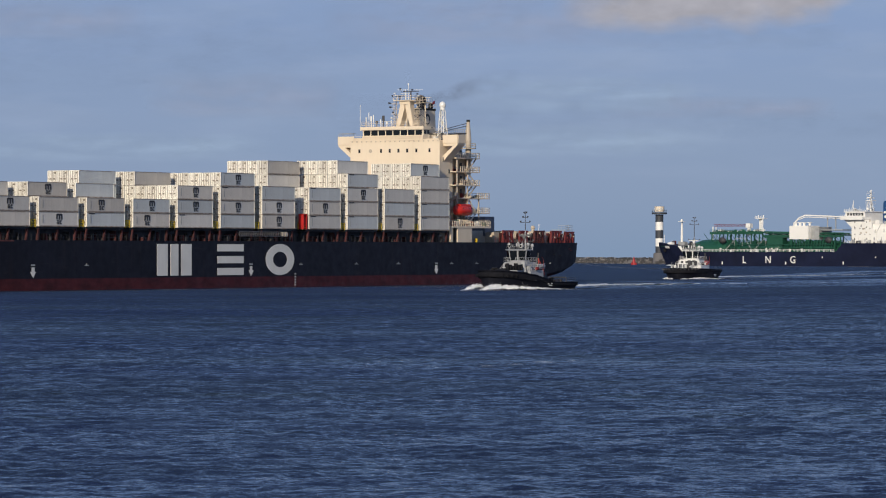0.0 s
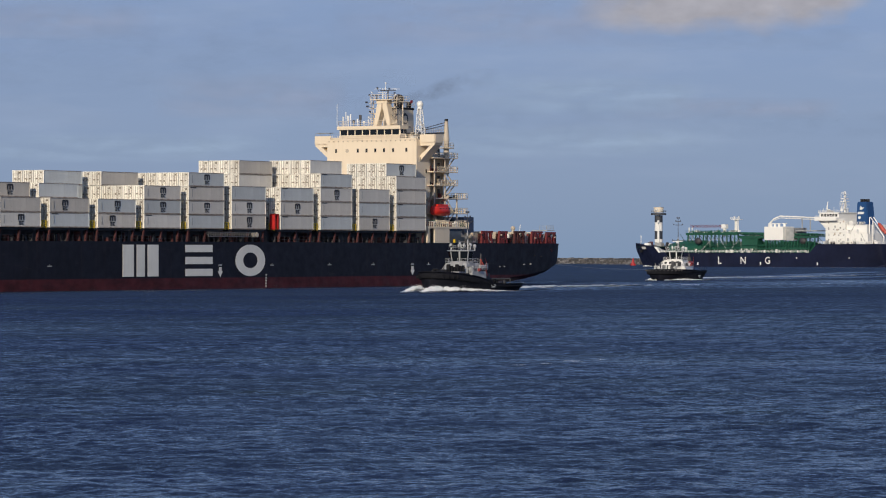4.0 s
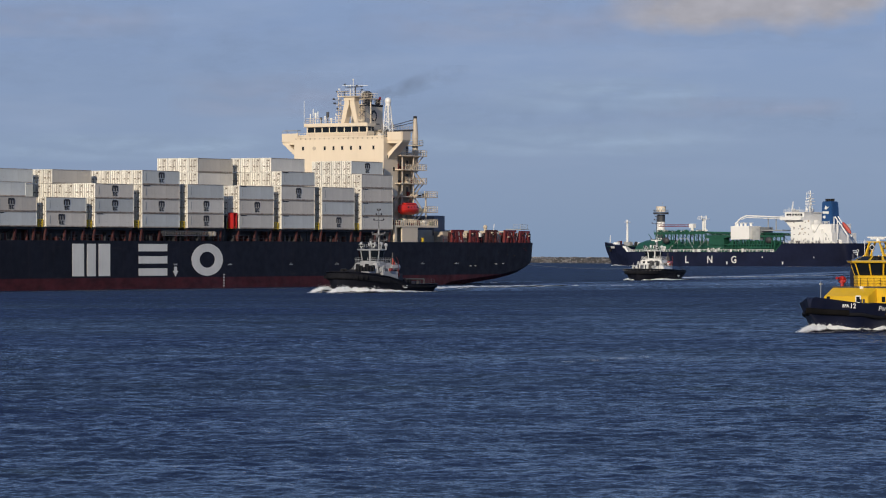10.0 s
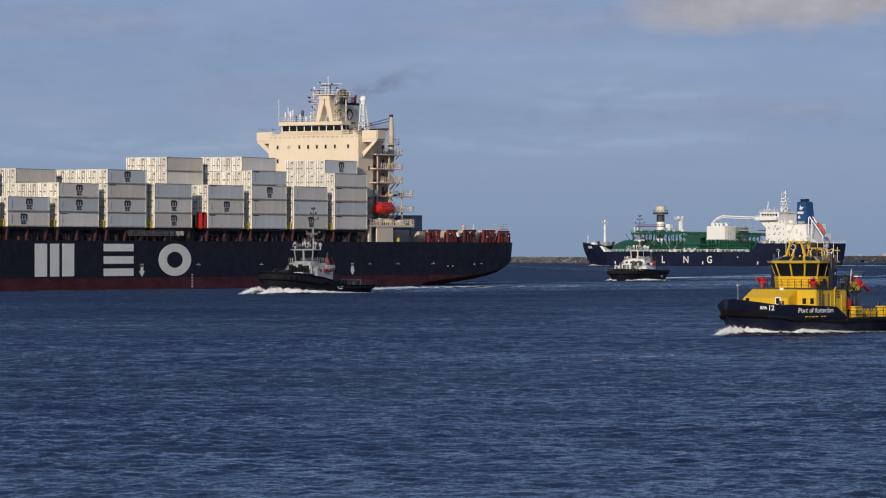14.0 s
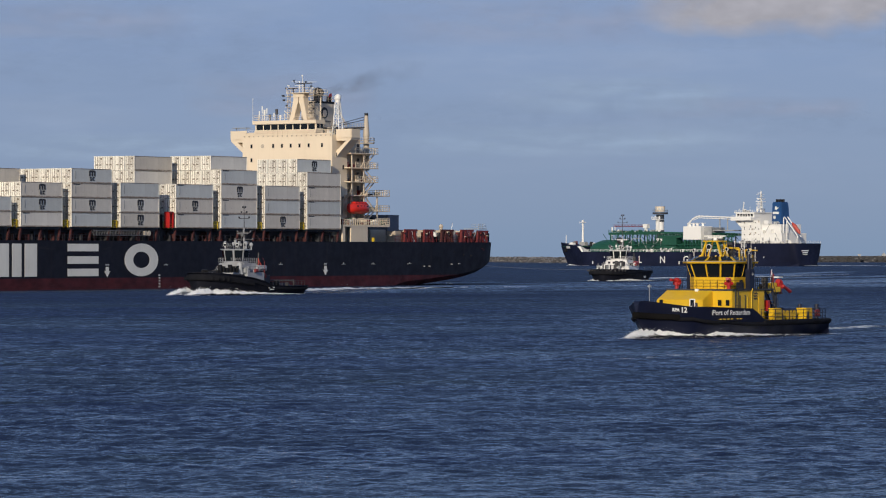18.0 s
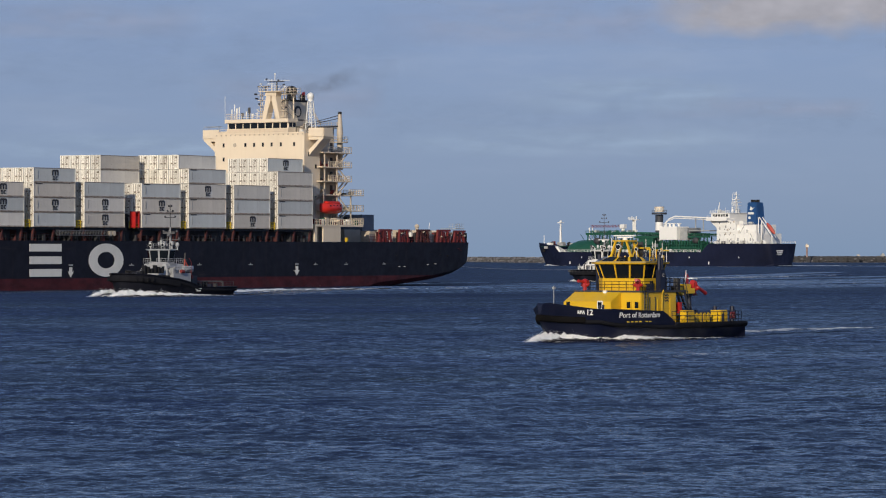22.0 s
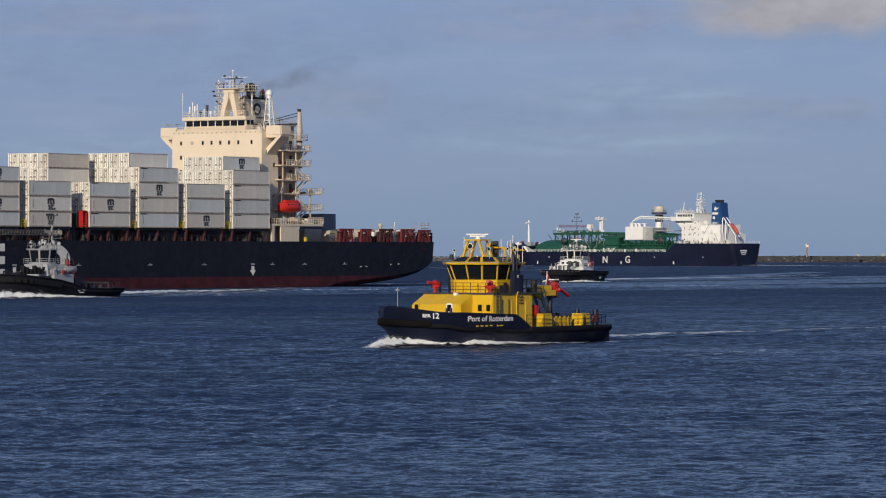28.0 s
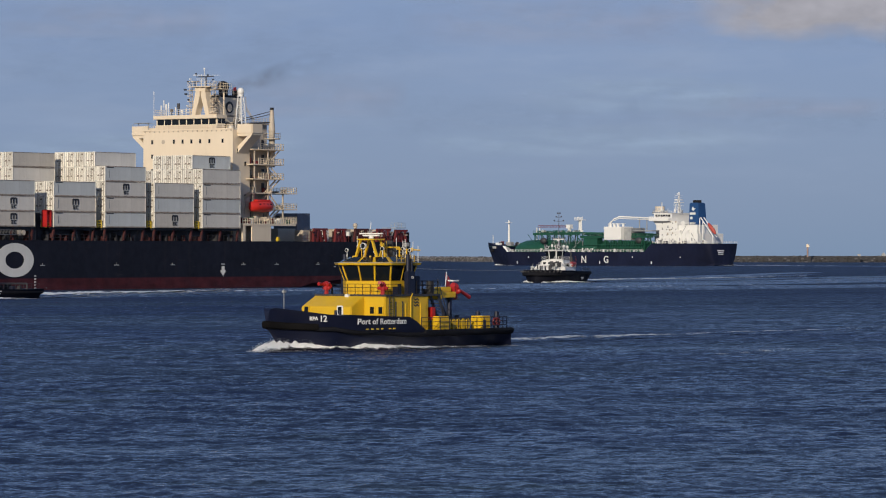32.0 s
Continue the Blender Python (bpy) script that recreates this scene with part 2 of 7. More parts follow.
M_ROD = paint("container_lock_rod", (0.2, 0.165, 0.13), 0.6, vary=0.4)
# the ends face the sun: their white is lifted above the grey sides
M_BOX_END = paint("container_end_sunlit_white", (0.84, 0.81, 0.72), 0.5, grain=2.5, vary=0.25, streak=0.5, wear=0.75, per=0.2, spot=(0.54, 0.64, 2.6), wear_rgb=(0.24, 0.13, 0.07))
M_BOX_RAIL = paint("container_rail_worn", (0.42, 0.37, 0.31), 0.6, grain=2, vary=0.35, wear=0.7, spot=(0.48, 0.62, 1.2), wear_rgb=(0.17, 0.085, 0.05), per=0.3)
M_BLUEBOX = paint("slate_blue_container", (0.13, 0.15, 0.19), 0.55, vary=0.3, streak=0.3)
M_STONE = paint("breakwater_stone", (0.095, 0.092, 0.094), 0.9, grain=0.05, vary=0.35, per=0.3, bump=0.1)
isle_ = M_STONE.node_tree.nodes.new("ShaderNodeNewGeometry")
tone_ = M_STONE.node_tree.nodes.new("ShaderNodeHueSaturation")
base_ = M_STONE.node_tree.nodes["Principled BSDF"].inputs["Base Color"]
M_STONE.node_tree.links.new(ramp(M_STONE.node_tree.nodes, M_STONE.node_tree.links, isle_.outputs["Random Per Island"], .55, 1, .55, 2.3), tone_.inputs["Value"])
M_STONE.node_tree.links.new(base_.links[0].from_socket, tone_.inputs["Color"])
M_STONE.node_tree.links.new(tone_.outputs[0], base_)
M_BAND = paint("lighthouse_black", (0.04, 0.045, 0.055), 0.6, grain=0.3)
M_LENS = glass("lamp_glass", (0.5, 0.5, 0.48))


# ---- mesh tools ----
class Form:
    """Vertices and faces gathered from simple solids; x forward, y to port, z up on the vessels."""

    def __init__(self):
        self.v, self.f = [], []

    def add(self, vs, fs):
        k = len(self.v)
        self.v += [tuple(p) for p in vs]
        self.f += [tuple(i + k for i in f) for f in fs]
        return self

    def box(self, x0, x1, y0, y1, z0, z1):
        return self.add([(x, y, z) for x in (x0, x1) for y in (y0, y1) for z in (z0, z1)],
                        [(0, 1, 3, 2), (4, 6, 7, 5), (0, 4, 5, 1), (2, 3, 7, 6), (0, 2, 6, 4), (1, 5, 7, 3)])

    def frustum(self, a, b, z0, z1):
        """a, b: (x0, x1, y0, y1) at the foot and at the top."""
        vs = [(x, y, z) for (x0, x1, y0, y1), z in ((a, z0), (b, z1)) for x, y in ((x0, y0), (x1, y0), (x1, y1), (x0, y1))]
        return self.add(vs, [(3, 2, 1, 0), (4, 5, 6, 7), (0, 1, 5, 4), (1, 2, 6, 5), (2, 3, 7, 6), (3, 0, 4, 7)])

    def loft(self, rings, caps=True):
        n = len(rings[0])
        k = len(self.v)
        self.v += [tuple(p) for r in rings for p in r]
        for i in range(len(rings) - 1):
            for j in range(n):
                a, b = k + i * n + j, k + i * n + (j + 1) % n
                self.f.append((a, b, b + n, a + n))
        if caps:
            self.f.append(tuple(range(k + n - 1, k - 1, -1)))
            self.f.append(tuple(k + (len(rings) - 1) * n + j for j in range(n)))
        return self

    def rod(self, p, q, r, n=6, r2=None):
        p, q = Vector(p), Vector(q)
        ax = (q - p).normalized()
        e = ax.orthogonal().normalized()
        g = ax.cross(e)
        r2 = r if r2 is None else r2
        return self.loft([[c + (e * math.cos(a) + g * math.sin(a)) * s for a in [2 * math.pi * j / n for j in range(n)]]
                          for c, s in ((p, r), (q, r2))])

    def path(self, pts, r, n=5):
        for p, q in zip(pts, pts[1:]):
            self.rod(p, q, r, n)
        return self

    def prism(self, poly, axis, lo, hi):
        """A polygon drawn in the two other axes, pulled along axis from lo to hi."""
        def at(p, h):
            return {"x": (h, p[0], p[1]), "y": (p[0], h, p[1]), "z": (p[0], p[1], h)}[axis]
        return self.loft([[at(p, h) for p in poly] for h in (lo, hi)])

    def ball(self, c, r, n=10, m=6):
        rx, ry, rz = r if isinstance(r, tuple) else (r, r, r)
        return self.loft([[(c[0] + rx * math.sin(t) * math.cos(a), c[1] + ry * math.sin(t) * math.sin(a), c[2] - rz * math.cos(t))
                           for a in [2 * math.pi * j / n for j in range(n)]] for t in [math.pi * (0.04 + 0.92 * i / m) for i in range(m + 1)]])

    def rail(self, pts, height=1.0, step=1.6, r=0.025, bars=2):
        """Stanchions and bars along a line of deck points."""
        for p, q in zip(pts, pts[1:]):
            p, q = Vector(p), Vector(q)
            k = max(1, round((q - p).length / step))
            for i in range(k + 1):
                s = p.lerp(q, i / k)
                self.rod(s, s + Vector((0, 0, height)), r, 4)
            for b in range(1, bars + 1):
                up = Vector((0, 0, height * b / bars))
                self.rod(p + up, q + up, r, 4)
        return self


def mesh_of(name, form, mat, smooth=False, bevel=0.0, crease=38):
    me = bpy.data.meshes.new(name)
    me.from_pydata(form.v, [], form.f)
    bm = bmesh.new()
    bm.from_mesh(me)
    bmesh.ops.recalc_face_normals(bm, faces=bm.faces)
    if bevel:
        bmesh.ops.bevel(bm, geom=[e for e in bm.edges if len(e.link_faces) == 2 and e.calc_face_angle(0) > 0.6], offset=bevel, segments=2, affect="EDGES")
    bm.to_mesh(me)
    bm.free()
    if smooth:
        me.polygons.foreach_set("use_smooth", [True] * len(me.polygons))
        me.set_sharp_from_angle(angle=radians(crease))
    me.materials.append(mat)
    return me


def part(name, form, mat, parent, label="", smooth=False, bevel=0.0, crease=38):
    ob = new(name, mesh_of(name, form, mat, smooth, bevel, crease))
    ob.parent = parent
    return tagged(ob, label) if label else ob


def shared(name, mesh, parent, m, label=""):
    ob = new(name, mesh)
    ob.parent = parent
    ob.matrix_basis = m
    return tagged(ob, label) if label else ob


def thing(name, label, category, group="", m=None):
    ob = new(name)
    ob.empty_display_size = 1
    if m is not None:
        ob.matrix_basis = m
    return tagged(ob, label, category, group)


def hull_form(stations, levels=(0.0, 0.12, 0.3, 0.5, 0.72, 0.9, 1.0)):
    """stations: x, keel z, deck z, half-breadth at the deck, at the water, fullness of the bilge."""
    form, rings = Form(), []
    for x, zk, zd, bd, bw, full in stations:
        half = []
        for u in levels:
            z = zk + (zd - zk) * u
            y = (bw + (bd - bw) * u) * (1.0 if full < 0.11 else u ** full) if u else bw * 0.02
            half.append((y, z))
        if full < 0.25:
            half[0] = (bw * (0.93 if full < 0.11 else 0.8), zk)
        ring = [(x, y, z) for y, z in half] + [(x, -y, z) for y, z in reversed(half)]
        rings.append(ring)
    return form.loft(rings)


# ---- the sea ----
def sea():
    """One sheet to the horizon; short wind waves stand on the stretch before the camera."""
    ys = [-4000, -1500, -500, -150, 0, 50]
    y = 64.0
    while y < 620:
        ys.append(y)
        y += 0.0019 * y + 0.02
    while y < 1500:
        ys.append(y)
        y *= 1.022
    ys += [1500, 1700, 2000, 2400, 3000, 3800, 4800, 6000, 8000]
    ys = np.array(ys)
    cols = 860
    u = np.linspace(-1, 1, cols)
    half = 0.127 * np.clip(ys, 52, 1700) + 17
    xs = u[None, :] * half[:, None]
    xs = np.concatenate([np.full((len(ys), 1), -8000.0), np.full((len(ys), 1), -1500.0), xs, np.full((len(ys), 1), 1500.0), np.full((len(ys), 1), 8000.0)], axis=1)
    yy = np.repeat(ys[:, None], xs.shape[1], axis=1)
    rng = np.random.default_rng(7)
    z = np.zeros_like(xs)
    sx, sy = np.zeros_like(xs), np.zeros_like(xs)
    calm = np.clip((yy - 55) / 15, 0, 1) * np.clip((1100 - yy) / 600, 0, 1) * (np.abs(xs) < 0.128 * np.abs(yy) + 20)
    # gusts: the chop stands higher in some stretches than in others
    gust = np.ones_like(xs)
    for i in range(14):
        k = 2 * math.pi / (9 * (70 / 9) ** rng.random())
        ang = rng.random() * 6.283
        gust += 0.1 * np.sin(k * (xs * math.cos(ang) * .6 + yy * math.sin(ang)) + rng.random() * 6.283)
    calm = calm * np.clip(gust, .45, 1.6) * np.clip(.6 + yy / 400, .75, 1)
    for i in range(80):
        wl_ = 0.5 * (4.6 / 0.5) ** rng.random()
        ang = radians(62) + rng.normal(0, 0.75)
        k = 2 * math.pi / wl_
        amp = 0.0039 * wl_ ** 0.7 * min(1, (2.4 / wl_) ** 0.8)
        ph = k * (xs * math.cos(ang) + yy * math.sin(ang)) + rng.random() * 6.283
        res = np.clip((wl_ / (0.0019 * np.abs(yy) + 0.05) - 2) / 2, 0, 1)      # waves finer than the sheet are left to its surface
        z += amp * res * np.sin(ph)
        sx += amp * res * 0.95 * math.cos(ang) * np.cos(ph)
        sy += amp * res * 0.95 * math.sin(ang) * np.cos(ph)
    co = np.stack([xs + sx * calm, yy + sy * calm, z * calm], axis=-1).reshape(-1, 3)
    r, c = xs.shape
    i = np.arange((r - 1) * (c - 1))
    a = (i // (c - 1)) * c + i % (c - 1)
    quads = np.stack([a, a + 1, a + 1 + c, a + c], axis=-1)
    me = bpy.data.meshes.new("sea")
    me.vertices.add(len(co))
    me.vertices.foreach_set("co", co.ravel())
    me.loops.add(quads.size)
    me.loops.foreach_set("vertex_index", quads.ravel())
    me.polygons.add(len(quads))
    me.polygons.foreach_set("loop_start", np.arange(0, quads.size, 4))
    me.update(calc_edges=True)
    me.polygons.foreach_set("use_smooth", np.ones(len(quads), dtype=bool))
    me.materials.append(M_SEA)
    return tagged(new("water", me), "dark blue wind-rippled sea water of a harbour mouth", "water", kind="structure")


SEA = sea()

# ---- container ship ----
BEAM = 16.1


def hull_box_markings(ship):
    y = BEAM + 0.03
    # three large white company marks as plain shapes
    f = Form()
    f.box(87.4, 91.0, y, y + 0.04, 2.5, 8.5).box(91.9, 94.6, y, y + 0.04, 2.5, 8.5).box(95.5, 99.1, y, y + 0.04, 2.5, 8.5)
    part("hull_mark", f, M_LETTER, ship, "large white painted block mark")
    f = Form()
    f.box(69.1, 78.4, y, y + 0.04, 7.1, 8.5).box(69.1, 78.4, y, y + 0.04, 4.8, 6.2).box(69.1, 78.4, y, y + 0.04, 2.5, 3.9)
    part("hull_mark", f, M_LETTER, ship, "large white painted block mark")
    ring = Form()
    n = 28
    cx, cz = 55.8, 5.5
    vs, fs = [], []
    for j in range(n):
        a = 2 * math.pi * j / n
        for rx, rz in ((5.3, 3.1), (2.6, 1.55)):
            for yy in (y, y + 0.04):
                vs.append((cx + rx * math.cos(a), yy, cz + rz * math.sin(a)))
    for j in range(n):
        a, b = 4 * j, 4 * ((j + 1) % n)
        fs += [(a + 1, b + 1, b + 3, a + 3), (a, a + 2, b + 2, b), (a, b, b + 1, a + 1), (a + 2, a + 3, b + 3, b + 2)]
    part("hull_mark", ring.add(vs, fs), M_LETTER, ship, "large white painted ring mark")
    # tug arrows, each a shaft with a head and a bar over it
    for x in (138.5, 66.4, -6.4, 171):
        f = Form().prism([(x - 0.45, 4.2), (x + 0.45, 4.2), (x + 0.45, 3.4), (x + 0.9, 3.4), (x, 2.3), (x - 0.9, 3.4), (x - 0.45, 3.4)], "y", y, y + 0.03)
        part("arrow_bar", Form().box(x - 0.6, x + 0.6, y, y + 0.03, 4.45, 4.75), M_GREY, ship)
        part("tug_arrow", f, M_LETTER, ship, "white arrow that shows tugs where to push")
    for x in (121.9, 48, 26.5, 9.5, -13, -24, -38):
        f = Form().prism([(x - 0.7, 4.45), (x + 0.7, 4.45), (x + 0.7, 4.6), (x + 0.12, 4.62), (x, 4.95), (x - 0.12, 4.62), (x - 0.7, 4.6)], "y", y, y + 0.03)
        part("hull_tick", f, M_GREY, ship)
    for x in (50.1, 168):
        for k in range(5):
            part("draught_bar", Form().box(x - 0.25, x + 0.25, y, y + 0.03, 0.3 + k * 0.55, 0.5 + k * 0.55), M_LETTER, ship)
    for x, z in ((-43, 6.2), (-56, 6.9), (-60, 6.3), (-63, 6.1), (-44, 3.9), (-46, 3.9), (-55, 4.3), (-58, 4.4)):
        part("hull_fitting", Form().box(x - 0.22, x + 0.22, y - 0.35, y + 0.03, z, z + 0.2), M_GREY if z < 5 else M_BLACK, ship)


def container_mesh(name, side, end):
    """One 40-foot high box: recessed walls in a frame, corner castings, and doors with lock rods on the forward end."""
    L, W, H = 12.19, 2.36, 2.72
    f = Form().box(-L + 0.05, -0.06, -W + 0.06, -0.06, 0.12, H - 0.03)
    rails = Form()
    for yy in (-W, -0.1):
        rails.box(-L + .17, -.17, yy, yy + 0.1, 0.0, 0.2).box(-L + .17, -.17, yy, yy + 0.1, H - 0.1, H)
        for xx in (-L, -0.16):
            f.box(xx, xx + 0.16, yy, yy + 0.1, 0.2, H - 0.1)
            f.box(xx, xx + 0.18, yy, yy + 0.11, 0, 0.2)
    me = mesh_of(name, f, side)
    me.materials.append(end)
    g = Form().box(-0.06, -0.02, -W + 0.1, -W / 2 - 0.05, 0.14, H - 0.12).box(-0.06, -0.02, -W / 2 + 0.05, -0.1, 0.14, H - 0.12)
    g.box(-0.02, 0.015, -W, -W + 0.14, 0, H).box(-0.02, 0.015, -0.14, 0, 0, H).box(-0.02, 0.01, -W, 0, 0, 0.14).box(-0.02, 0.01, -W, 0, H - 0.12, H)
    rods = Form().box(-0.055, -0.01, -W / 2 - 0.05, -W / 2 + 0.05, 0.1, H - 0.1)
    for yy in (-0.42, -0.9, -1.5, -2.02):
        rods.box(-0.02, 0.03, yy - 0.035, yy + 0.035, 0.1, H - 0.1)
    rods.box(0.0, 0.05, -1.02, -0.6, 0.95, 1.2).box(0.0, 0.05, -1.85, -1.4, 0.95, 1.2).box(-0.02, 0.03, -0.8, -0.5, 2.1, 2.4)
    me.materials.append(M_ROD)
    bm = bmesh.new()
    bm.from_mesh(me)
    vs = [bm.verts.new(p) for p in g.v]
    for face in g.f:
        bm.faces.new([vs[i] for i in face]).material_index = 1
    vs = [bm.verts.new(p) for p in rods.v]
    for face in rods.f:
        bm.faces.new([vs[i] for i in face]).material_index = 2
    me.materials.append(M_BOX_RAIL)
    vs = [bm.verts.new(p) for p in rails.v]
    for face in rails.f:
        bm.faces.new([vs[i] for i in face]).material_index = 3
    bmesh.ops.recalc_face_normals(bm, faces=bm.faces)
    bm.to_mesh(me)
    bm.free()
    return me


def bay_front(i):
    return i * 14.88 + (2.65 if i >= 4 else 0.0)


def tiers(i, r):
    """How many boxes stand in bay i (counted from the house forward), row r (counted from the port side)."""
    if i == 0:
        return 5 if 1 <= r <= 4 else 4
    if i == 1:
        return 3
    if i == 2:
        return 5 if 1 <= r <= 4 else 4
    if i == 3:
        return 3 if r < 4 else (5 if r < 8 else 4)
    if i == 4:
        return 3
    if i == 5:
        return 4 if r < 5 else 3
    if i == 6:
        return 4 if 4 <= r < 6 else 3
    if i == 7:
        return 2 if r < 5 else (4 if r < 8 else 3)
    if i in (8, 9):
        return 2 if r == 0 else 3
    return 2 if r < 2 else 3


def cargo(ship):
    rng = random.Random(4)
    meshes = [container_mesh("container_box", m, M_BOX_END) for m in M_BOX]
    mark = Form()
    mark.box(-0.95, 0.95, 0, 0.025, 2.05, 2.3).box(-0.7, 0.7, 0, 0.025, 2.3, 2.4)
    for q in (-0.95, -0.2, 0.55):
        mark.box(q, q + .4, 0, 0.025, 1.3, 2.05)
    mark.box(0.1, .75, 0, .025, .95, 1.15).box(.1, .75, 0, .025, .72, .87).box(.1, .75, 0, .025, .45, .63)
    mark.box(-.75, -.1, 0, .025, .95, 1.15).box(-.35, -.1, 0, .025, .6, .95).box(-.75, -.1, 0, .025, .45, .6)
    logo = mesh_of("logo", mark, M_LOGO)
    stripe = mesh_of("placard", Form().box(-1.0, 1.0, 0, 0.02, 2.45, 2.62), M_LOGO)
    strip = mesh_of("id_strip", Form().box(-1.22, -1.1, 0, .02, .65, 2.2), M_GREY)
    base = 11.6
    rest = Form()
    logos = {(0, 0): 0, (1, 0): 1, (2, 2): 1, (2, 0): 0, (3, 1): 1, (4, 0): 1, (4, 1): 1, (5, 1): 1, (5, 3): 1, (6, 1): 1, (6, 2): 1, (7, 0): 1, (7, 1): 1,
             (8, 1): 1, (9, 0): 1, (10, 1): 1, (11, 0): 1}
    for i in range(12):
        x = bay_front(i)
        for r in range(13):
            y = BEAM - 0.05 - r * 2.475
            pitch = (2.88 if r == 0 else 2.85) if i < 3 else ((2.83 if r == 0 else 2.8) if i < 5 else 2.72)      # high boxes aft, lower ones forward
            for k in range(tiers(i, r)):
                z = base + k * pitch
                if r < 8:
                    pick = rng.choice((0, 0, 1, 1, 2)) if r else ((0, 1, 2)[(i * 2 + k * (1 + i % 2)) % 3])
                    ob = shared("container", meshes[pick], ship, Matrix.Translation((x, y, z)) @ Matrix.Diagonal((1, 1, (pitch - .07) / 2.72, 1)), "weathered light grey shipping container")
                    if r == 0 and logos.get((i, k)) or (r == 1 and k == 2 and i in (9,)) or (r == 1 and i == 0 and k == 4):
                        shared("logo", logo, ob, Matrix.Translation((-6.2 if rng.random() < 0.8 else -4.6, 0.0, 0)))
                    if r == 0 and rng.random() < .85:
                        shared("id_strip", strip, ob, Matrix())
                    if r == 0 and not logos.get((i, k)) and rng.random() < 0.5:
                        shared("placard", stripe, ob, Matrix.Translation((-1.5, 0.0, 0)))
                else:
                    rest.box(x - 12.19, x, y - 2.44, y, z, z + pitch - .05)
    stuff = part("container_rest", rest, M_BOX[0], ship, "further rows of light grey containers")
    tagged(stuff, kind="stuff")


def ship_deck(ship):
    rng = random.Random(11)
    part("deck", Form().prism([(-72.3, -14.6), (-72.3, 14.6), (-60, 16), (150, 16), (175, 13), (190, 6), (193, 0), (190, -6), (175, -13), (150, -16), (-60, -16)], "z", 8.85, 9.1), M_DECK, ship)
    for x0, x1 in ((-12.6, 172),):
        part("hatch_coaming", Form().box(x0, x1, -13.4, 13.4, 9.1, 11.1), M_DARK_STEEL, ship, "dark steel hatch coaming")
    for i in range(12):
        x = bay_front(i)
        part("hatch_cover", Form().box(x - 12.6, x + 0.3, -15.4, 15.4, 11.15, 11.55), M_DARK_STEEL, ship)
        for xx, lean in ((x - 0.4, 0.35), (x - 6.2, 0.5), (x - 11.9, 0.35)):
            f = Form().prism([(xx - 0.17, 9.1), (xx + 0.17, 9.1), (xx + 0.17 - lean, 11.3), (xx - 0.17 - lean, 11.3)], "y", 15.1, 15.5)
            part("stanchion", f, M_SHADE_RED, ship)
        for k in range(14):
            xx = x - 12 + k * 0.95 + rng.uniform(-0.4, 0.4)
            if rng.random() < 0.8:
                g = Form().box(xx, xx + rng.uniform(0.12, 0.5), 13.5, 14.0 + rng.random(), 9.1, 9.1 + rng.uniform(0.6, 1.9))
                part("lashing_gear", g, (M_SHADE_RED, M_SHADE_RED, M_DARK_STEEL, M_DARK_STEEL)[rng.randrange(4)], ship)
        g = Form().rail([(x - 12.4, 15.9, 9.1), (x + 2.0, 15.9, 9.1)], 1.1, 1.8, 0.03)
        part("deck_rail", g, M_DARK_STEEL, ship)
        # yellow ladder cage in the gap before each stack
        g = Form()
        for yy in (14.4, 15.5):
            for xx in (x + 0.5, x + 1.6):
                g.rod((xx, yy, 11.5), (xx, yy, 12.9), 0.13, 4)
        for zz in (11.9, 12.35, 12.85):
            g.path([(x + 0.5, 14.4, zz), (x + 1.6, 14.4, zz), (x + 1.6, 15.5, zz), (x + 0.5, 15.5, zz), (x + 0.5, 14.4, zz)], 0.12, 4)
        part("lashing_platform", g, M_YELLOW_GEAR, ship, "yellow lashing platform between the stacks")
        # cross-deck lashing bridge deep in the gap
        part("lashing_bridge", Form().box(x + 0.9, x + 1.8, -15, 13.5, 9.1, 14.2), M_DARK_STEEL, ship)
    part("red_locker", Form().box(45.1, 45.35, 14.6, 15.9, 11.6, 14.7).box(46.3, 46.5, 14.6, 15.9, 11.6, 14.7).box(45.1, 46.5, 14.6, 15.9, 14.5, 14.7).box(45.35, 46.3, 14.9, 15.6, 12.3, 13.7).box(45.35, 46.3, 14.7, 15.85, 11.6, 11.75), M_BRIGHT_RED, ship, "red steel locker frame between the stacks", bevel=0.03)
    # stowed gangway
    g = Form()
    for zz in (10.05, 10.9):
        g.box(55.2, 70.4, 15.95, 16.08, zz, zz + 0.14).box(55.2, 70.4, 16.6, 16.7, zz, zz + 0.1)
    for k in range(19):
        xx = 55.3 + k * 0.83
        g.box(xx, xx + 0.12, 15.97, 16.06, 10.1, 10.95)
        g.rod((xx, 16.02, 10.1), (xx + 0.8, 16.02, 10.9), 0.05, 4)
    part("gangway", g, M_STEEL_GREY, ship, "stowed aluminium gangway")
    part("gangway_winch", Form().rod((53.2, 15.9, 10.5), (53.2, 16.1, 10.5), .5, 10).box(53.8, 54.6, 15.6, 16.0, 10.0, 11.0), M_CREAM_OLD_DIM, ship)
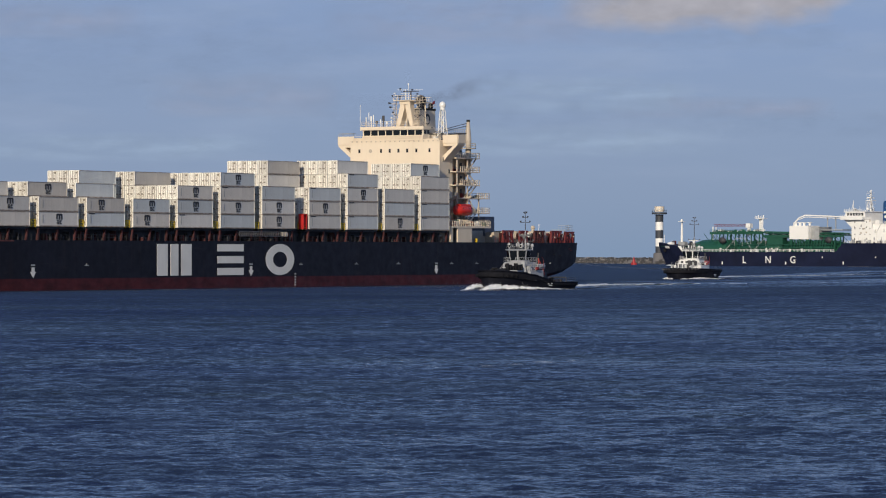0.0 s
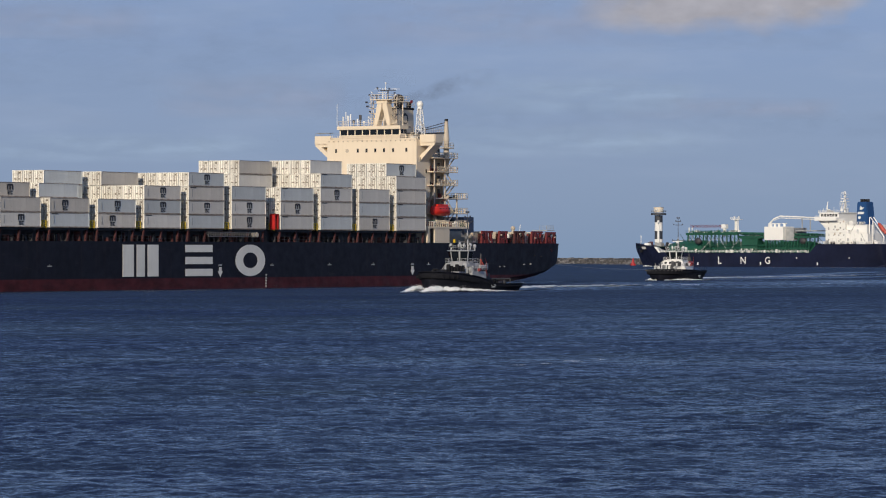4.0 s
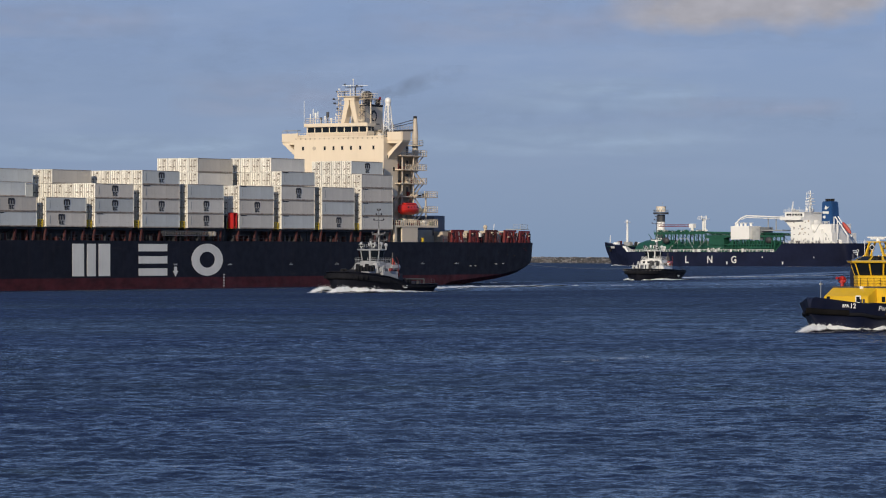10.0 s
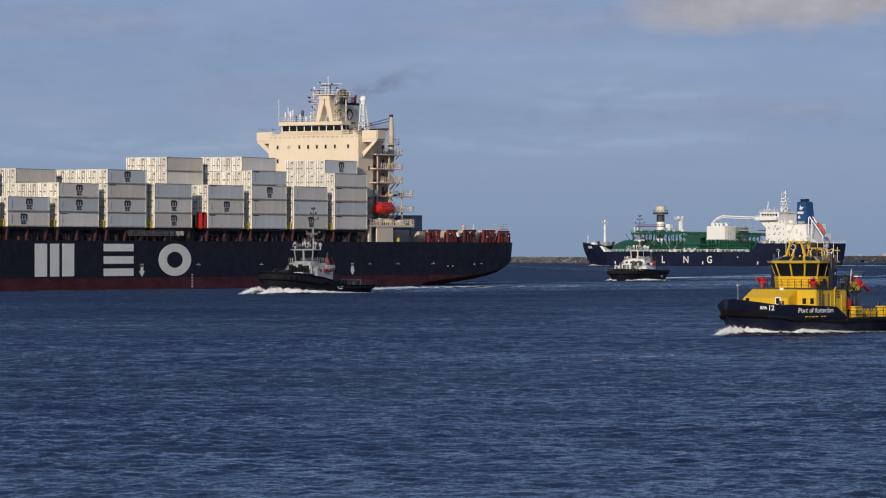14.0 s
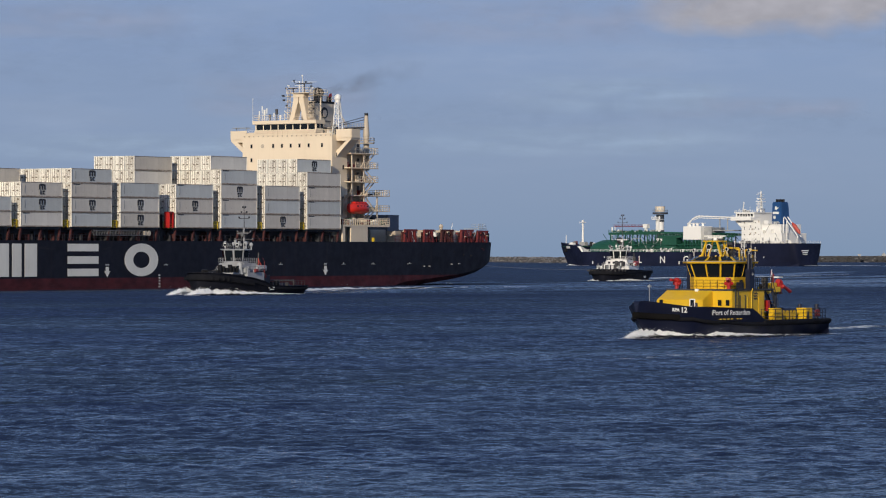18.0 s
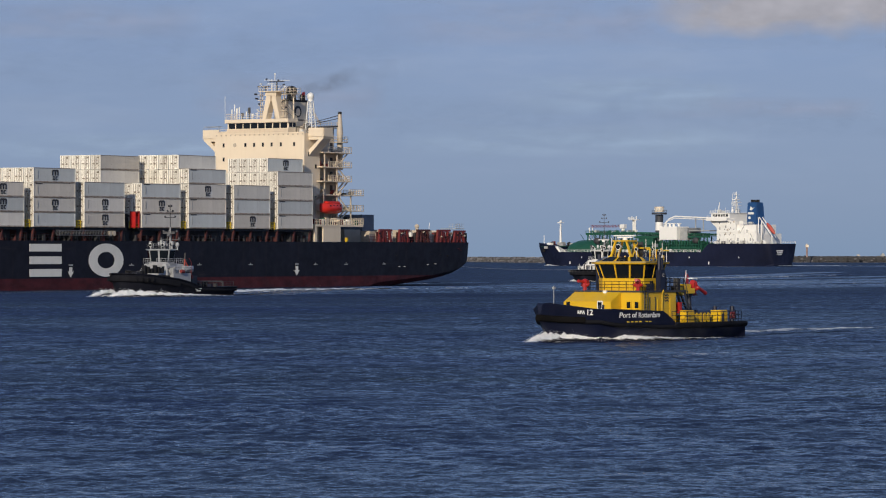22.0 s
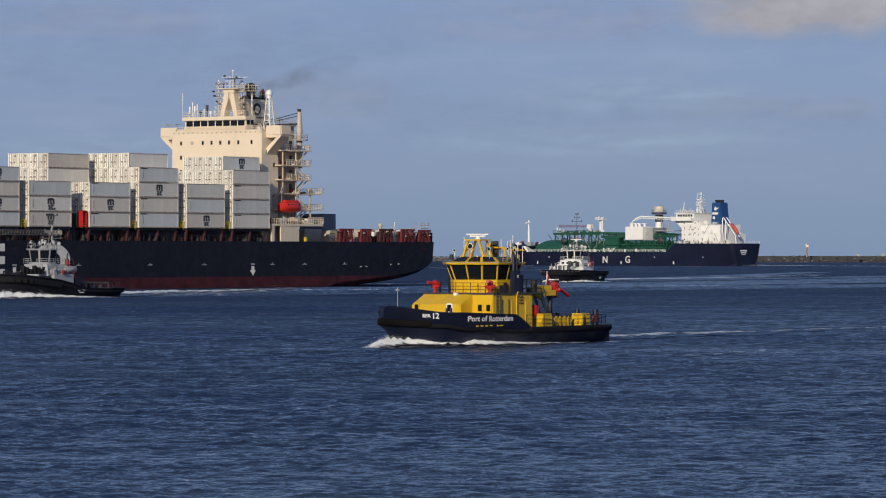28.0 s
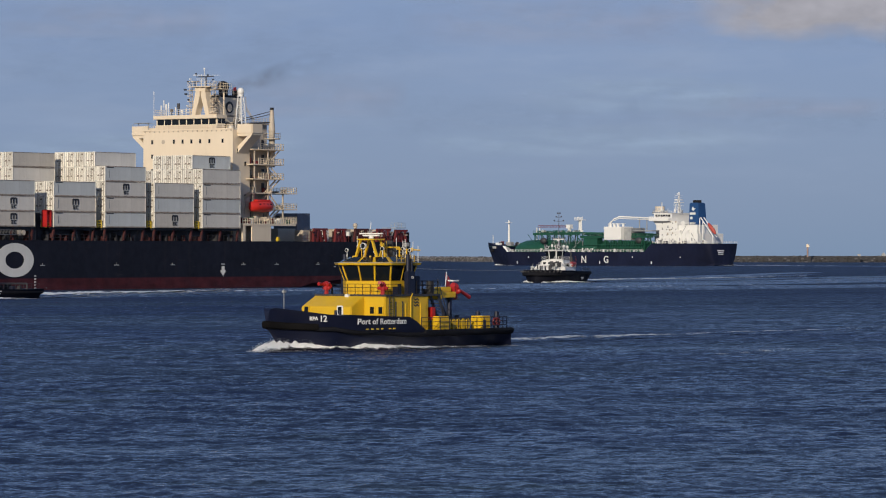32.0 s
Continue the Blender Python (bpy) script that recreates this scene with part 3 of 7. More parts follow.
    # stern: red lashing frames and boxes on the open aft deck
    for k, (aft, fwd) in enumerate(((-43.5, -38.6), (-50.2, -46.3), (-58.1, -53.1), (-66.2, -61.0), (-72.2, -67.7))):
        span = fwd - aft
        for yy in (14.2, -13.8):
            top = 11.75 + rng.uniform(-.1, .1)
            f = Form().box(aft, fwd, yy + .12, yy + .42, top - .42, top)
            for q, lean in ((0.04, .5), (.36, .9), (.68, -.6), (.9, -.3)):
                xx = aft + span * q
                f.prism([(xx, 9.1), (xx + .62, 9.1), (xx + .62 + lean, top - .3), (xx + lean, top - .3)], "y", yy, yy + .5)
            f.box(aft + .3, fwd - .3, yy + .14, yy + .34, 10.2, 10.45)
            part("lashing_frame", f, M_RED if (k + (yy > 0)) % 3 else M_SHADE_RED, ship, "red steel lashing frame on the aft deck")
            g = Form().box(aft + .5, aft + span * .45, yy - .9, yy - .6, 9.1, 11.3).box(aft + span * .62, fwd - .6, yy - .9, yy - .6, 9.1, 11.2)
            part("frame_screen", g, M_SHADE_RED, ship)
            for q in range(3):
                xx = rng.uniform(aft, fwd)
                part("frame_stay", Form().rod((xx, yy + .3, 9.2), (xx + rng.uniform(-1.6, 1.6), yy + .3, top - .1), .09, 4), (M_DARK_STEEL, M_RED, M_GREY)[q], ship)
        for q in range(5):
            gx, gy = aft + rng.uniform(-2.4, span), rng.uniform(11.5, 13.2)
            part("deck_gear", Form().box(gx, gx + rng.uniform(.25, .9), gy, gy + .7, 9.1, 9.1 + rng.uniform(.6, 2.2)), (M_WHITE, M_DARK_STEEL, M_RED, M_CREAM_OLD_DIM, M_BLACK)[rng.randrange(5)], ship)
        for q in range(4):
            gx = aft + rng.uniform(0, span)
            z0 = rng.uniform(9.8, 11.2)
            part("frame_fitting", Form().box(gx, gx + rng.uniform(.2, .5), 14.7, 14.95, z0, z0 + rng.uniform(.15, .4)), (M_BLACK, M_CREAM_OLD_DIM, M_SHADE_RED)[q % 3], ship)
    for x0, x1 in ((-45.9, -43.9), (-52.8, -50.6), (-60.6, -58.5), (-67.4, -66.4)):
        part("vent_trunk", Form().box(x0, x1, 9.6, 11.4, 9.1, 11.65), M_CREAM_OLD_DIM, ship, "dulled cream ventilation trunk", bevel=.05)
        part("trunk_louvre", Form().box(x0 + .3, x1 - .3, 11.4, 11.45, 9.6, 10.9), M_DARK_STEEL, ship)
    for x, z in ((-47, 7.9), (-50.5, 7.6), (-51.5, 7.8), (-61.5, 8.2), (-62.6, 7.9), (-67.5, 8.1), (-68.3, 7.8), (-56.5, 8.2)):
        part("mooring_port", Form().box(x - .45, x + .45, 15.2, 15.97 if x > -60 else 15.82, z - .3, z + .3), M_BLACK, ship, bevel=.06)
        part("port_sill", Form().box(x - .35, x + .3, 15.9 if x > -60 else 15.7, 16.02 if x > -60 else 15.88, z - .42, z - .34), M_RED, ship)
    for xx, yy, c in ((-38, 11, M_CREAM_OLD_DIM), (-46, 10, M_WHITE), (-55, 9, M_GREY), (-59, 11.5, M_CREAM_OLD_DIM), (-66, 9, M_GREY)):
        part("deck_locker", Form().box(xx - 1.3, xx + 1.0, yy, yy + 2.2, 9.1, 11.4), c, ship, bevel=0.05)
    part("aft_coaming", Form().box(-70, -36, -13, 7.6, 9.1, 11.75), M_CREAM_OLD_DIM, ship, "dulled cream coaming on the aft deck")
    part("stern_rail", Form().rail([(-33, 15.8, 9.1), (-62, 15.6, 9.1), (-70.5, 14.6, 9.1), (-70.5, -14.6, 9.1)], 1.15, 1.8, 0.03, 2), M_RED, ship)
    part("mooring_winch", Form().rod((-69, 9, 10.3), (-69, 12, 10.3), 0.8, 10).box(-70, -68, 8.4, 8.9, 9.1, 11.3).box(-70, -68, 12.1, 12.6, 9.1, 11.3), M_GREY, ship)
    part("stern_platform", Form().box(-72.0, -68.6, 10.5, 14.4, 11.95, 12.1).rail([(-68.7, 14.3, 12.1), (-71.9, 14.2, 12.1), (-71.9, 10.6, 12.1)], 1.0, 0.9, 0.035, 2), M_GREY, ship)
    part("vent_cowl", Form().rod((-56.2, 12.5, 9.1), (-56.2, 12.5, 12.4), .35, 8).ball((-56.2, 12.5, 12.5), .5, 8, 5), M_CREAM_OLD_DIM, ship, smooth=True)
    bx = Form().box(-46.5, -42.0, 2.0, 8.0, 10.6, 14.9)
    part("store_container", bx, M_BLUEBOX, ship, "slate blue store container behind the house", bevel=0.05)
    part("flagpole", Form().rod((-70.4, 6, 9.1), (-71.2, 6, 13.4), 0.06, 5), M_WHITE, ship)


def ship_house(ship):
    rng = random.Random(21)
    fx = -15.0
    # front block with its bridge deck
    part("house_front", Form().box(fx - 5.6, fx, -10.5, 12.0, 9.1, 31.2), M_CREAM, ship, "cream painted deckhouse front")
    # duller cream puts the shade on this wall into its colour
    part("house_core", Form().box(fx - 14.2, fx - 5.6, -8.5, 10.4, 9.1, 28.2), M_CREAM_OLD_DIM, ship)
    win = []
    for yy in (-8.2, -2.7, -.5, 1.7, 3.9, 6.2, 9.5):
        win.append((yy, 29.0))
    for yy in (-8.2,):
        win += [(yy, 26.1), (yy, 23.2)]
    for yy, zz in win:
        w = part("window", Form().box(fx, fx + 0.05, yy - 0.29, yy + 0.29, zz - 0.46, zz + 0.46), M_CREAM_OLD_DIM, ship)
        part("pane", Form().box(fx + 0.05, fx + 0.07, yy - 0.21, yy + 0.21, zz - 0.38, zz + 0.38), M_WINDOW, w)
    for xx, zz in ((fx - 1.6, 27), (fx - 4, 24.5), (fx - 1.6, 21), (fx - 4, 18)):
        w = part("window", Form().box(xx - 0.4, xx + 0.4, 12.0, 12.05, zz - 0.5, zz + 0.5), M_CREAM_OLD_DIM, ship)
        part("pane", Form().box(xx - 0.28, xx + 0.28, 12.05, 12.07, zz - 0.38, zz + 0.38), M_WINDOW, w)
    # bridge wings: deep bulwark with a raking underside, cut by a bracket opening
    wx = fx - 1.5
    part("bridge_deck", Form().box(wx - 3.3, wx, -14.6, 15.6, 30.6, 30.8), M_CREAM, ship)
    for s, tip, root in ((-1, -14.6, -10.5), (1, 15.6, 12.0)):
        lo, hi = min(tip, root), max(tip, root)
        part("wing_front_bulwark", Form().box(wx - 0.15, wx + 0.1, lo, hi, 30.5, 32.3), M_CREAM, ship, bevel=0.03)
        part("wing_end_bulwark", Form().box(wx - 3.3, wx - 0.15, tip - 0.12, tip + 0.12, 30.5, 32.3), M_CREAM, ship)
        part("wing_aft_bulwark", Form().box(wx - 3.4, wx - 3.2, lo, hi, 30.5, 32.0), M_CREAM, ship)
        web = Form().prism([(root, 30.6), (tip, 30.6), (tip - .1 * s, 30.1), (root + .6 * s, 27.3), (root, 26.5), (root, 27.9), (root + .4 * s, 28.2), (root + 2.4 * s, 29.9), (root, 29.9)], "x", wx - 3.2, wx - 0.1)
        part("wing_bracket", web, M_CREAM, ship)
    part("monkey_bulwark", Form().box(fx - 0.1, fx + 0.05, -10.5, 12.0, 31.2, 31.5), M_CREAM, ship)
    # wheelhouse with its row of windows
    wy0, wy1 = -8.0, 7.4
    part("wheelhouse", Form().box(fx - 3.6, fx - 0.7, wy0, wy1, 30.8, 32.3).box(fx - 3.6, fx - 1.0, wy0, wy1, 32.25, 33.6).box(fx - 3.9, fx - 0.4, wy0 - 0.3, wy1 + 0.3, 33.55, 34.3), M_CREAM, ship, bevel=0.04)
    part("chart_house", Form().box(fx - 7.2, fx - 3.9, -2.4, 5.2, 30.8, 34.3), M_CREAM, ship, bevel=.05)
    n = 8
    for k in range(n):
        a = wy0 + 0.25 + (wy1 - wy0 - 0.5) * k / n
        b = wy0 + 0.25 + (wy1 - wy0 - 0.5) * (k + 1) / n
        part("wheelhouse_window", Form().box(fx - 1.0, fx - 0.94, a + 0.14, b - 0.14, 32.4, 33.5), M_WINDOW, ship)
    for k in range(2):
        part("wheelhouse_window", Form().box(fx - 2.2 - k * 1.3, fx - 1.2 - k * 1.3, wy1, wy1 + 0.05, 32.6, 33.5), M_WINDOW, ship)
    part("roof_rail", Form().rail([(fx - 3.8, wy0, 34.3), (fx - 0.6, wy0, 34.3), (fx - 0.6, wy1, 34.3), (fx - 3.8, wy1, 34.3)], 1.1, 1.3, 0.035, 3), M_CREAM, ship)
    part("wing_rail", Form().rail([(wx - 0.2, -14.6, 32.3), (wx - 0.2, -9, 32.3)], 0.5, 2, 0.03, 1).box(wx - 2.4, wx - 1.0, -14.9, -11.4, 32.95, 33.05).rod((wx - 1.8, -14.4, 30.8), (wx - 1.8, -14.4, 33), .06, 5).rod((wx - 1.8, -11.8, 30.8), (wx - 1.8, -11.8, 33), .06, 5), M_GREY, ship)
    for k in range(19):
        yy = -10.1 + k * 1.2
        part("ledge_bracket", Form().box(fx, fx + .16, yy, yy + .22, 30.9, 31.15), M_CREAM_OLD_DIM, ship)
    part("front_ledge", Form().box(fx, fx + .12, -10.5, 12.0, 31.2, 31.34), M_CREAM, ship)
    part("front_rail", Form().rail([(fx - .1, -10.4, 31.5), (fx - .1, 11.9, 31.5)], .75, 1.25, .03, 2), M_CREAM, ship)
    part("vent_ring", Form().loft([[(xx, -5.4 + .42 * math.cos(a), 29.0 + .42 * math.sin(a)) for a in [2 * math.pi * j / 14 for j in range(14)]] for xx in (fx, fx + .05)]), M_CREAM_OLD_DIM, ship)
    # antennas on the wheelhouse roof
    for k, (yy, hh, r) in enumerate(((-8.3, 2.2, .14), (-7.6, 3.2, .1), (-7.0, 2.4, .22), (-6.4, 2.7, .12), (-5.6, 1.4, .3), (-4.6, 1.7, .14), (-3.9, 2.5, .3), (-3.0, 1.2, .25), (-1.9, 1.5, .1))):
        f = Form().rod((fx - 3, yy, 34.3), (fx - 3, yy, 34.3 + hh * .7), r * .45, 6).rod((fx - 3, yy, 34.3 + hh * 0.55), (fx - 3, yy, 34.3 + hh), r, 7)
        part("antenna", f, M_WHITE if k not in (4, 6) else M_DARK_STEEL, ship)
    part("whip_antenna", Form().rod((fx - 1, -8.6, 33.5), (fx - 1, -8.6, 39.2), 0.05, 5), M_WHITE, ship)
    # radar mast: two raking legs under a platform
    mx, my = fx - 3.6, 1.4
    f = Form()
    f.prism([(my - 2.2, 34.3), (my - 1.3, 34.3), (my - 0.12, 38.2), (my - 0.12, 39.2), (my - 1.2, 39.2)], "x", mx - 1.5, mx + 0.4)
    f.prism([(my + 2.2, 34.3), (my + 1.3, 34.3), (my + 0.12, 38.2), (my + 0.12, 39.2), (my + 1.2, 39.2)], "x", mx - 1.5, mx + 0.4)
    f.box(mx - 1.6, mx + 0.5, my - 1.35, my + 1.35, 39.15, 39.9)
    part("radar_mast", f, M_CREAM, ship, "cream A-frame radar mast", bevel=0.05)
    part("mast_platform", Form().box(mx - 2.4, mx + 1.0, my - 2.6, my + 2.9, 39.95, 40.1).rail([(mx + 1.0, my - 2.6, 40.1), (mx + 1.0, my + 2.9, 40.1), (mx - 2.4, my + 2.9, 40.1)], 1.0, 1.2, 0.04), M_CREAM, ship)
    part("mast_pole", Form().rod((mx, my, 40), (mx, my, 42.5), 0.14, 7, 0.07).rod((mx, my - 1.2, 41.6), (mx, my + 1.2, 41.6), 0.06, 5), M_WHITE, ship)
    for yy, zz, w in ((3.0, 41.9, 1.9), (0.2, 40.9, 1.1)):
        part("radar_scanner", Form().box(mx + 0.4, mx + 0.7, yy - w, yy + w, zz, zz + 0.18).rod((mx + .5, yy, 40.1), (mx + .5, yy, zz), .14, 6), M_DARK_STEEL, ship)
    for y0, y1, out in ((my - 3.2, my - 2.6, -1), (my + 2.6, my + 3.2, 1)):
        lad = Form().rod((mx - 0.4, y0, 34.3), (mx - 0.4, y0, 40.6), 0.07, 4).rod((mx - 0.4, y1, 34.3), (mx - 0.4, y1, 40.6), 0.07, 4)
        for k in range(12):
            lad.rod((mx - 0.4, y0, 34.6 + k * 0.5), (mx - 0.4, y1, 34.6 + k * 0.5), 0.04, 4)
        for k in range(5):
            z = 34.9 + k * 1.1
            lad.rod((mx - 0.4, (y0 + y1) / 2, z), (mx - 0.4, my + out * 1.9, z), 0.06, 4).box(mx - 0.9, mx + 0.3, y0 - .2, y1 + .2, z, z + 0.08)
        part("mast_ladder", lad, M_CREAM, ship)
    part("mast_gallery", Form().box(mx - 5.4, mx - 2.2, my - 2.2, my + 3.4, 39.6, 39.72).rail([(mx + .9, my + 3.4, 39.72), (mx - 5.4, my + 3.4, 39.72), (mx - 5.4, my - 2.2, 39.72)], 1.1, 1.3, .03, 2).rod((mx - 4, my + 2.6, 33), (mx - 4, my + 2.6, 39.6), .16, 6), M_CREAM, ship)
    for k, (dy, z) in enumerate(((-3.4, 41.0), (-2.8, 41.5), (-3.3, 37.4), (2.9, 41.3), (3.3, 40.9), (3.3, 38.3), (3.5, 36.6), (-3.6, 36.2), (1.6, 42.2), (-1.4, 42.5))):
        part("mast_lamp", Form().box(mx - .3, mx + .15, my + dy - .11, my + dy + .11, z, z + .26).rod((mx, my + dy, z), (mx, my + dy * .7, z - .7), .05, 4), (M_DARK_STEEL, M_WHITE, M_DARK_STEEL)[k % 3], ship)
    part("mast_yard", Form().rod((mx, my - 2.0, 42.4), (mx - 1.2, my + 3.6, 42.3), .05, 4).rod((mx - .2, my + .6, 40), (mx - .2, my + .6, 43.5), .07, 5).ball((mx - .2, my + .6, 43.6), .2, 8, 5), M_WHITE, ship)
    for k in range(9):
        yy, xx = my + (-3.9, 3.4, 4.4)[k % 3], mx - .8 - .6 * (k // 3)
        part("mast_brace", Form().rod((xx, yy, 34.3 + k * .35), (xx, my + (1.6 if yy > my else -1.6), 36.0 + k * .4), .06, 4), (M_CREAM, M_CREAM_OLD_DIM, M_STEEL_GREY)[k % 3], ship)
    for yy, zz in ((my - 4.4, 39.4), (my - 4.2, 38.5)):
        part("mast_lamp", Form().box(mx - 0.5, mx + 0.1, yy, yy + 0.3, zz, zz + 0.32).rod((mx - .2, yy, zz), (mx - .2, my - 2.6, zz), .05, 4), M_DARK_STEEL, ship)
    # funnel with its casing, pipes and a plain badge
    qx, qy = -27.9, -0.2
    fun = part("funnel", Form().frustum((qx - 3.9, qx + 3.8, qy - 1.9, qy + 1.7), (qx - 3.7, qx + 3.7, qy - 1.8, qy + 1.6), 28.2, 38.6), M_CREAM, ship, "cream funnel casing with a dark badge", bevel=0.15)
    part("badge", Form().loft([[(qx + 0.1 + 1.25 * math.cos(a), yy, 36.2 + 1.2 * math.sin(a)) for a in [2 * math.pi * j / 18 for j in range(18)]] for yy in (qy + 1.62, qy + 1.74)]), M_LOGO, fun, "dark round badge")
    part("badge_core", Form().loft([[(qx + 0.1 + .75 * math.cos(a), yy, 36.1 + .8 * math.sin(a)) for a in [2 * math.pi * j / 14 for j in range(14)]] for yy in (qy + 1.74, qy + 1.77)]), M_CREAM, fun)
    part("badge_bar", Form().box(qx - 2.2, qx + 2.4, qy + 1.64, qy + 1.74, 34.3, 34.6), M_ROD, fun)
    part("funnel_band", Form().box(qx - 3.75, qx + 3.75, qy - 1.85, qy + 1.66, 38.2, 38.65), M_BLACK, fun, "black band round the funnel top")
    part("funnel_top", Form().loft([[(qx + .95 * math.cos(a), qy + .95 * math.sin(a), z) for a in [2 * math.pi * j / 16 for j in range(16)]] for z in (38.5, 40.6)]).ball((qx, qy, 40.5), (1.35, 1.2, 1.1), 12, 6), M_BLACK, fun, "sooty black uptake", smooth=True)
    for xx in (-3.1, -2.2):
        part("funnel_pipe", Form().rod((qx + xx, qy + 0.9, 38.4), (qx + xx - .2, qy + 0.9, 39.9), 0.3, 8), M_BLACK, fun)
    part("funnel_rail", Form().rail([(qx + 3.7, qy + 1.7, 38.6), (qx - 3.8, qy + 1.7, 38.6), (qx - 3.8, qy - 1.8, 38.6)], 1.1, 1.2, 0.04), M_CREAM_OLD_DIM, fun)
    part("funnel_stair", Form().rail([(qx - 5.5, qy + 3.6, 32.9), (qx - 4.0, qy + 2.8, 35.4), (qx - 4.0, qy + 2.7, 37.5)], 1.0, 0.8, 0.06), M_CREAM_OLD_DIM, fun)
    for k, (xx, yy, s_, h_) in enumerate(((-18.6, 7.0, .35, 1.5), (-19.4, 8.2, .3, 1.1), (-18.2, 9.2, .4, .9), (-20.0, 9.8, .25, 1.7), (-21.0, 6.8, .5, 1.3))):
        part("roof_gear", Form().box(xx - s_, xx + s_, yy - s_, yy + s_, 31.2, 31.2 + h_), (M_DARK_STEEL, M_CREAM_OLD_DIM, M_WHITE)[k % 3], ship, bevel=.05)
    part("side_rail", Form().rail([(-17.0, 6.4, 31.2), (-17.0, 10.6, 31.2), (-20.6, 10.6, 31.2)], 1.1, .9, .05, 3), M_CREAM, ship)
    part("funnel_deck", Form().box(-34, -20.5, -8, 7.8, 32.7, 32.9).box(-33, -21, -7, 7, 28.2, 32.7), M_CREAM_OLD_DIM, ship)
    part("upper_deck_rail", Form().rail([(-21, 7.7, 32.9), (-34, 7.7, 32.9)], 1.1, 1.0, 0.05, 3), M_CREAM_OLD_DIM, ship)
    part("red_flag", Form().prism([(-25.5, 40.0), (-26.4, 40.2), (-26.4, 39.5), (-25.4, 39.4)], "y", 4.2, 4.25), M_BRIGHT_RED, ship)
    # white lattice tower with a satellite dome
    tx, ty = -22.0, 8.7
    f = Form()
    for sx, sy in ((-1, -1), (1, -1), (1, 1), (-1, 1)):
        f.rod((tx + sx * .85, ty + sy * .85, 31.1), (tx + sx * 0.38, ty + sy * 0.38, 38.1), 0.1, 5)
    for k in range(6):
        s0, s1 = .85 - 0.076 * k, .85 - 0.076 * (k + 1)
        z0, z1 = 31.3 + k * 1.13, 32.43 + k * 1.13
        c0 = [(tx - s0, ty - s0, z0), (tx + s0, ty - s0, z0), (tx + s0, ty + s0, z0), (tx - s0, ty + s0, z0)]
        c1 = [(tx + s1, ty - s1, z1), (tx + s1, ty + s1, z1), (tx - s1, ty + s1, z1), (tx - s1, ty - s1, z1)]
        f.path(c0 + c0[:1], 0.06, 4)
        for a, b in zip(c0, c1):
            f.rod(a, b, 0.05, 4)
    tower = part("dome_tower", f, M_WHITE, ship, "white lattice tower")
    part("satellite_dome", Form().ball((tx, ty, 39.0), (0.72, 0.72, 0.8), 14, 8).rod((tx, ty, 38.0), (tx, ty, 38.8), 0.55, 12), M_WHITE, tower, "white satellite dome", smooth=True)
    # provision crane
    px, py = -29.3, 11.0
    crane = part("deck_crane", Form().rod((px, py, 24), (px, py, 31.5), 0.6, 10).rod((px, py, 31.2), (px, py, 35.6), 0.7, 10, 0.36), M_CREAM_OLD_DIM, ship, "cream deck crane post", smooth=True)
    part("crane_cap", Form().rod((px, py, 35.5), (px, py, 36.0), .4, 8), M_BLACK, crane)
    part("crane_platform", Form().loft([[(px + 1.7 * math.cos(a), py + 1.7 * math.sin(a), z) for a in [2 * math.pi * j / 12 for j in range(12)]] for z in (29.6, 29.8)]).rail([(px + 1.7 * math.cos(a), py + 1.7 * math.sin(a), 29.8) for a in [2 * math.pi * j / 8 for j in range(9)]], 1.0, 2, 0.05), M_CREAM_OLD_DIM, crane)
    part("crane_jib", Form().path([(px, py, 35.3), (px + 5.5, py - 5.5, 33.2)], 0.08, 5).path([(px, py, 34.7), (px + 5.5, py - 5.5, 32.9)], 0.08, 5).path([(px + 0.2, py, 33), (px + 6.0, py - 6, 32.6)], 0.18, 5), M_DARK_STEEL, crane)
    # open galleries and stairs aft of the house on the port side
    decks = (12.9, 15.6, 18.8, 21.6, 24.5, 27.5)
    for k, z in enumerate(decks):
        aft = -34.3 if z < 20 else -29.9
        part("gallery_deck", Form().box(aft, -19.5, 7.6, 13.6, z - 0.2, z), M_CREAM, ship, "cream open gallery deck")
        part("gallery_rail", Form().rail([(-21.5 if z > 20 else -29, 13.5, z), (aft, 13.5, z), (aft, 7.7, z)], 1.1, 0.85, 0.06, 3), M_CREAM, ship)
        if k:
            z0 = decks[k - 1]
            xa, xb = (-25.6, -29.6) if k % 2 else (-29.6, -25.6)
            st = Form()
            for yy in (12.0, 13.0):
                st.prism([(xa, z0), (xa + 0.5, z0), (xb + 0.5, z), (xb, z)], "y", yy, yy + 0.08)
            for j in range(10):
                u = (j + .5) / 10
                st.box(xa + (xb - xa) * u, xa + (xb - xa) * u + 0.3, 12.0, 13.0, z0 + (z - z0) * u, z0 + (z - z0) * u + 0.05)
            part("stair", st, M_CREAM, ship)
        for xx in (-20.5, -25, -30):
            if k and xx > aft:
                part("gallery_post", Form().box(xx - 0.12, xx + 0.12, 13.1, 13.35, decks[k - 1], z - 0.2), M_CREAM_OLD_DIM, ship)
        for xx in (-22.5, -27.0):
            part("gallery_door", Form().box(xx - 0.45, xx + 0.45, 10.4, 10.46, z, z + 2.0), M_DARK_STEEL, ship)
    # boat deck house, screens and gear at deck level
    part("deck_wing_screen", Form().box(-22.8, -16.6, 15.3, 15.6, 9.1, 12.2), M_CREAM, ship)
    part("deck_wing_post", Form().box(-14.4, -13.6, 15.2, 15.6, 9.1, 12.2), M_CREAM, ship)
    part("boat_deck", Form().box(-31.0, -13.4, 7.6, 15.7, 12.2, 12.6), M_CREAM, ship)
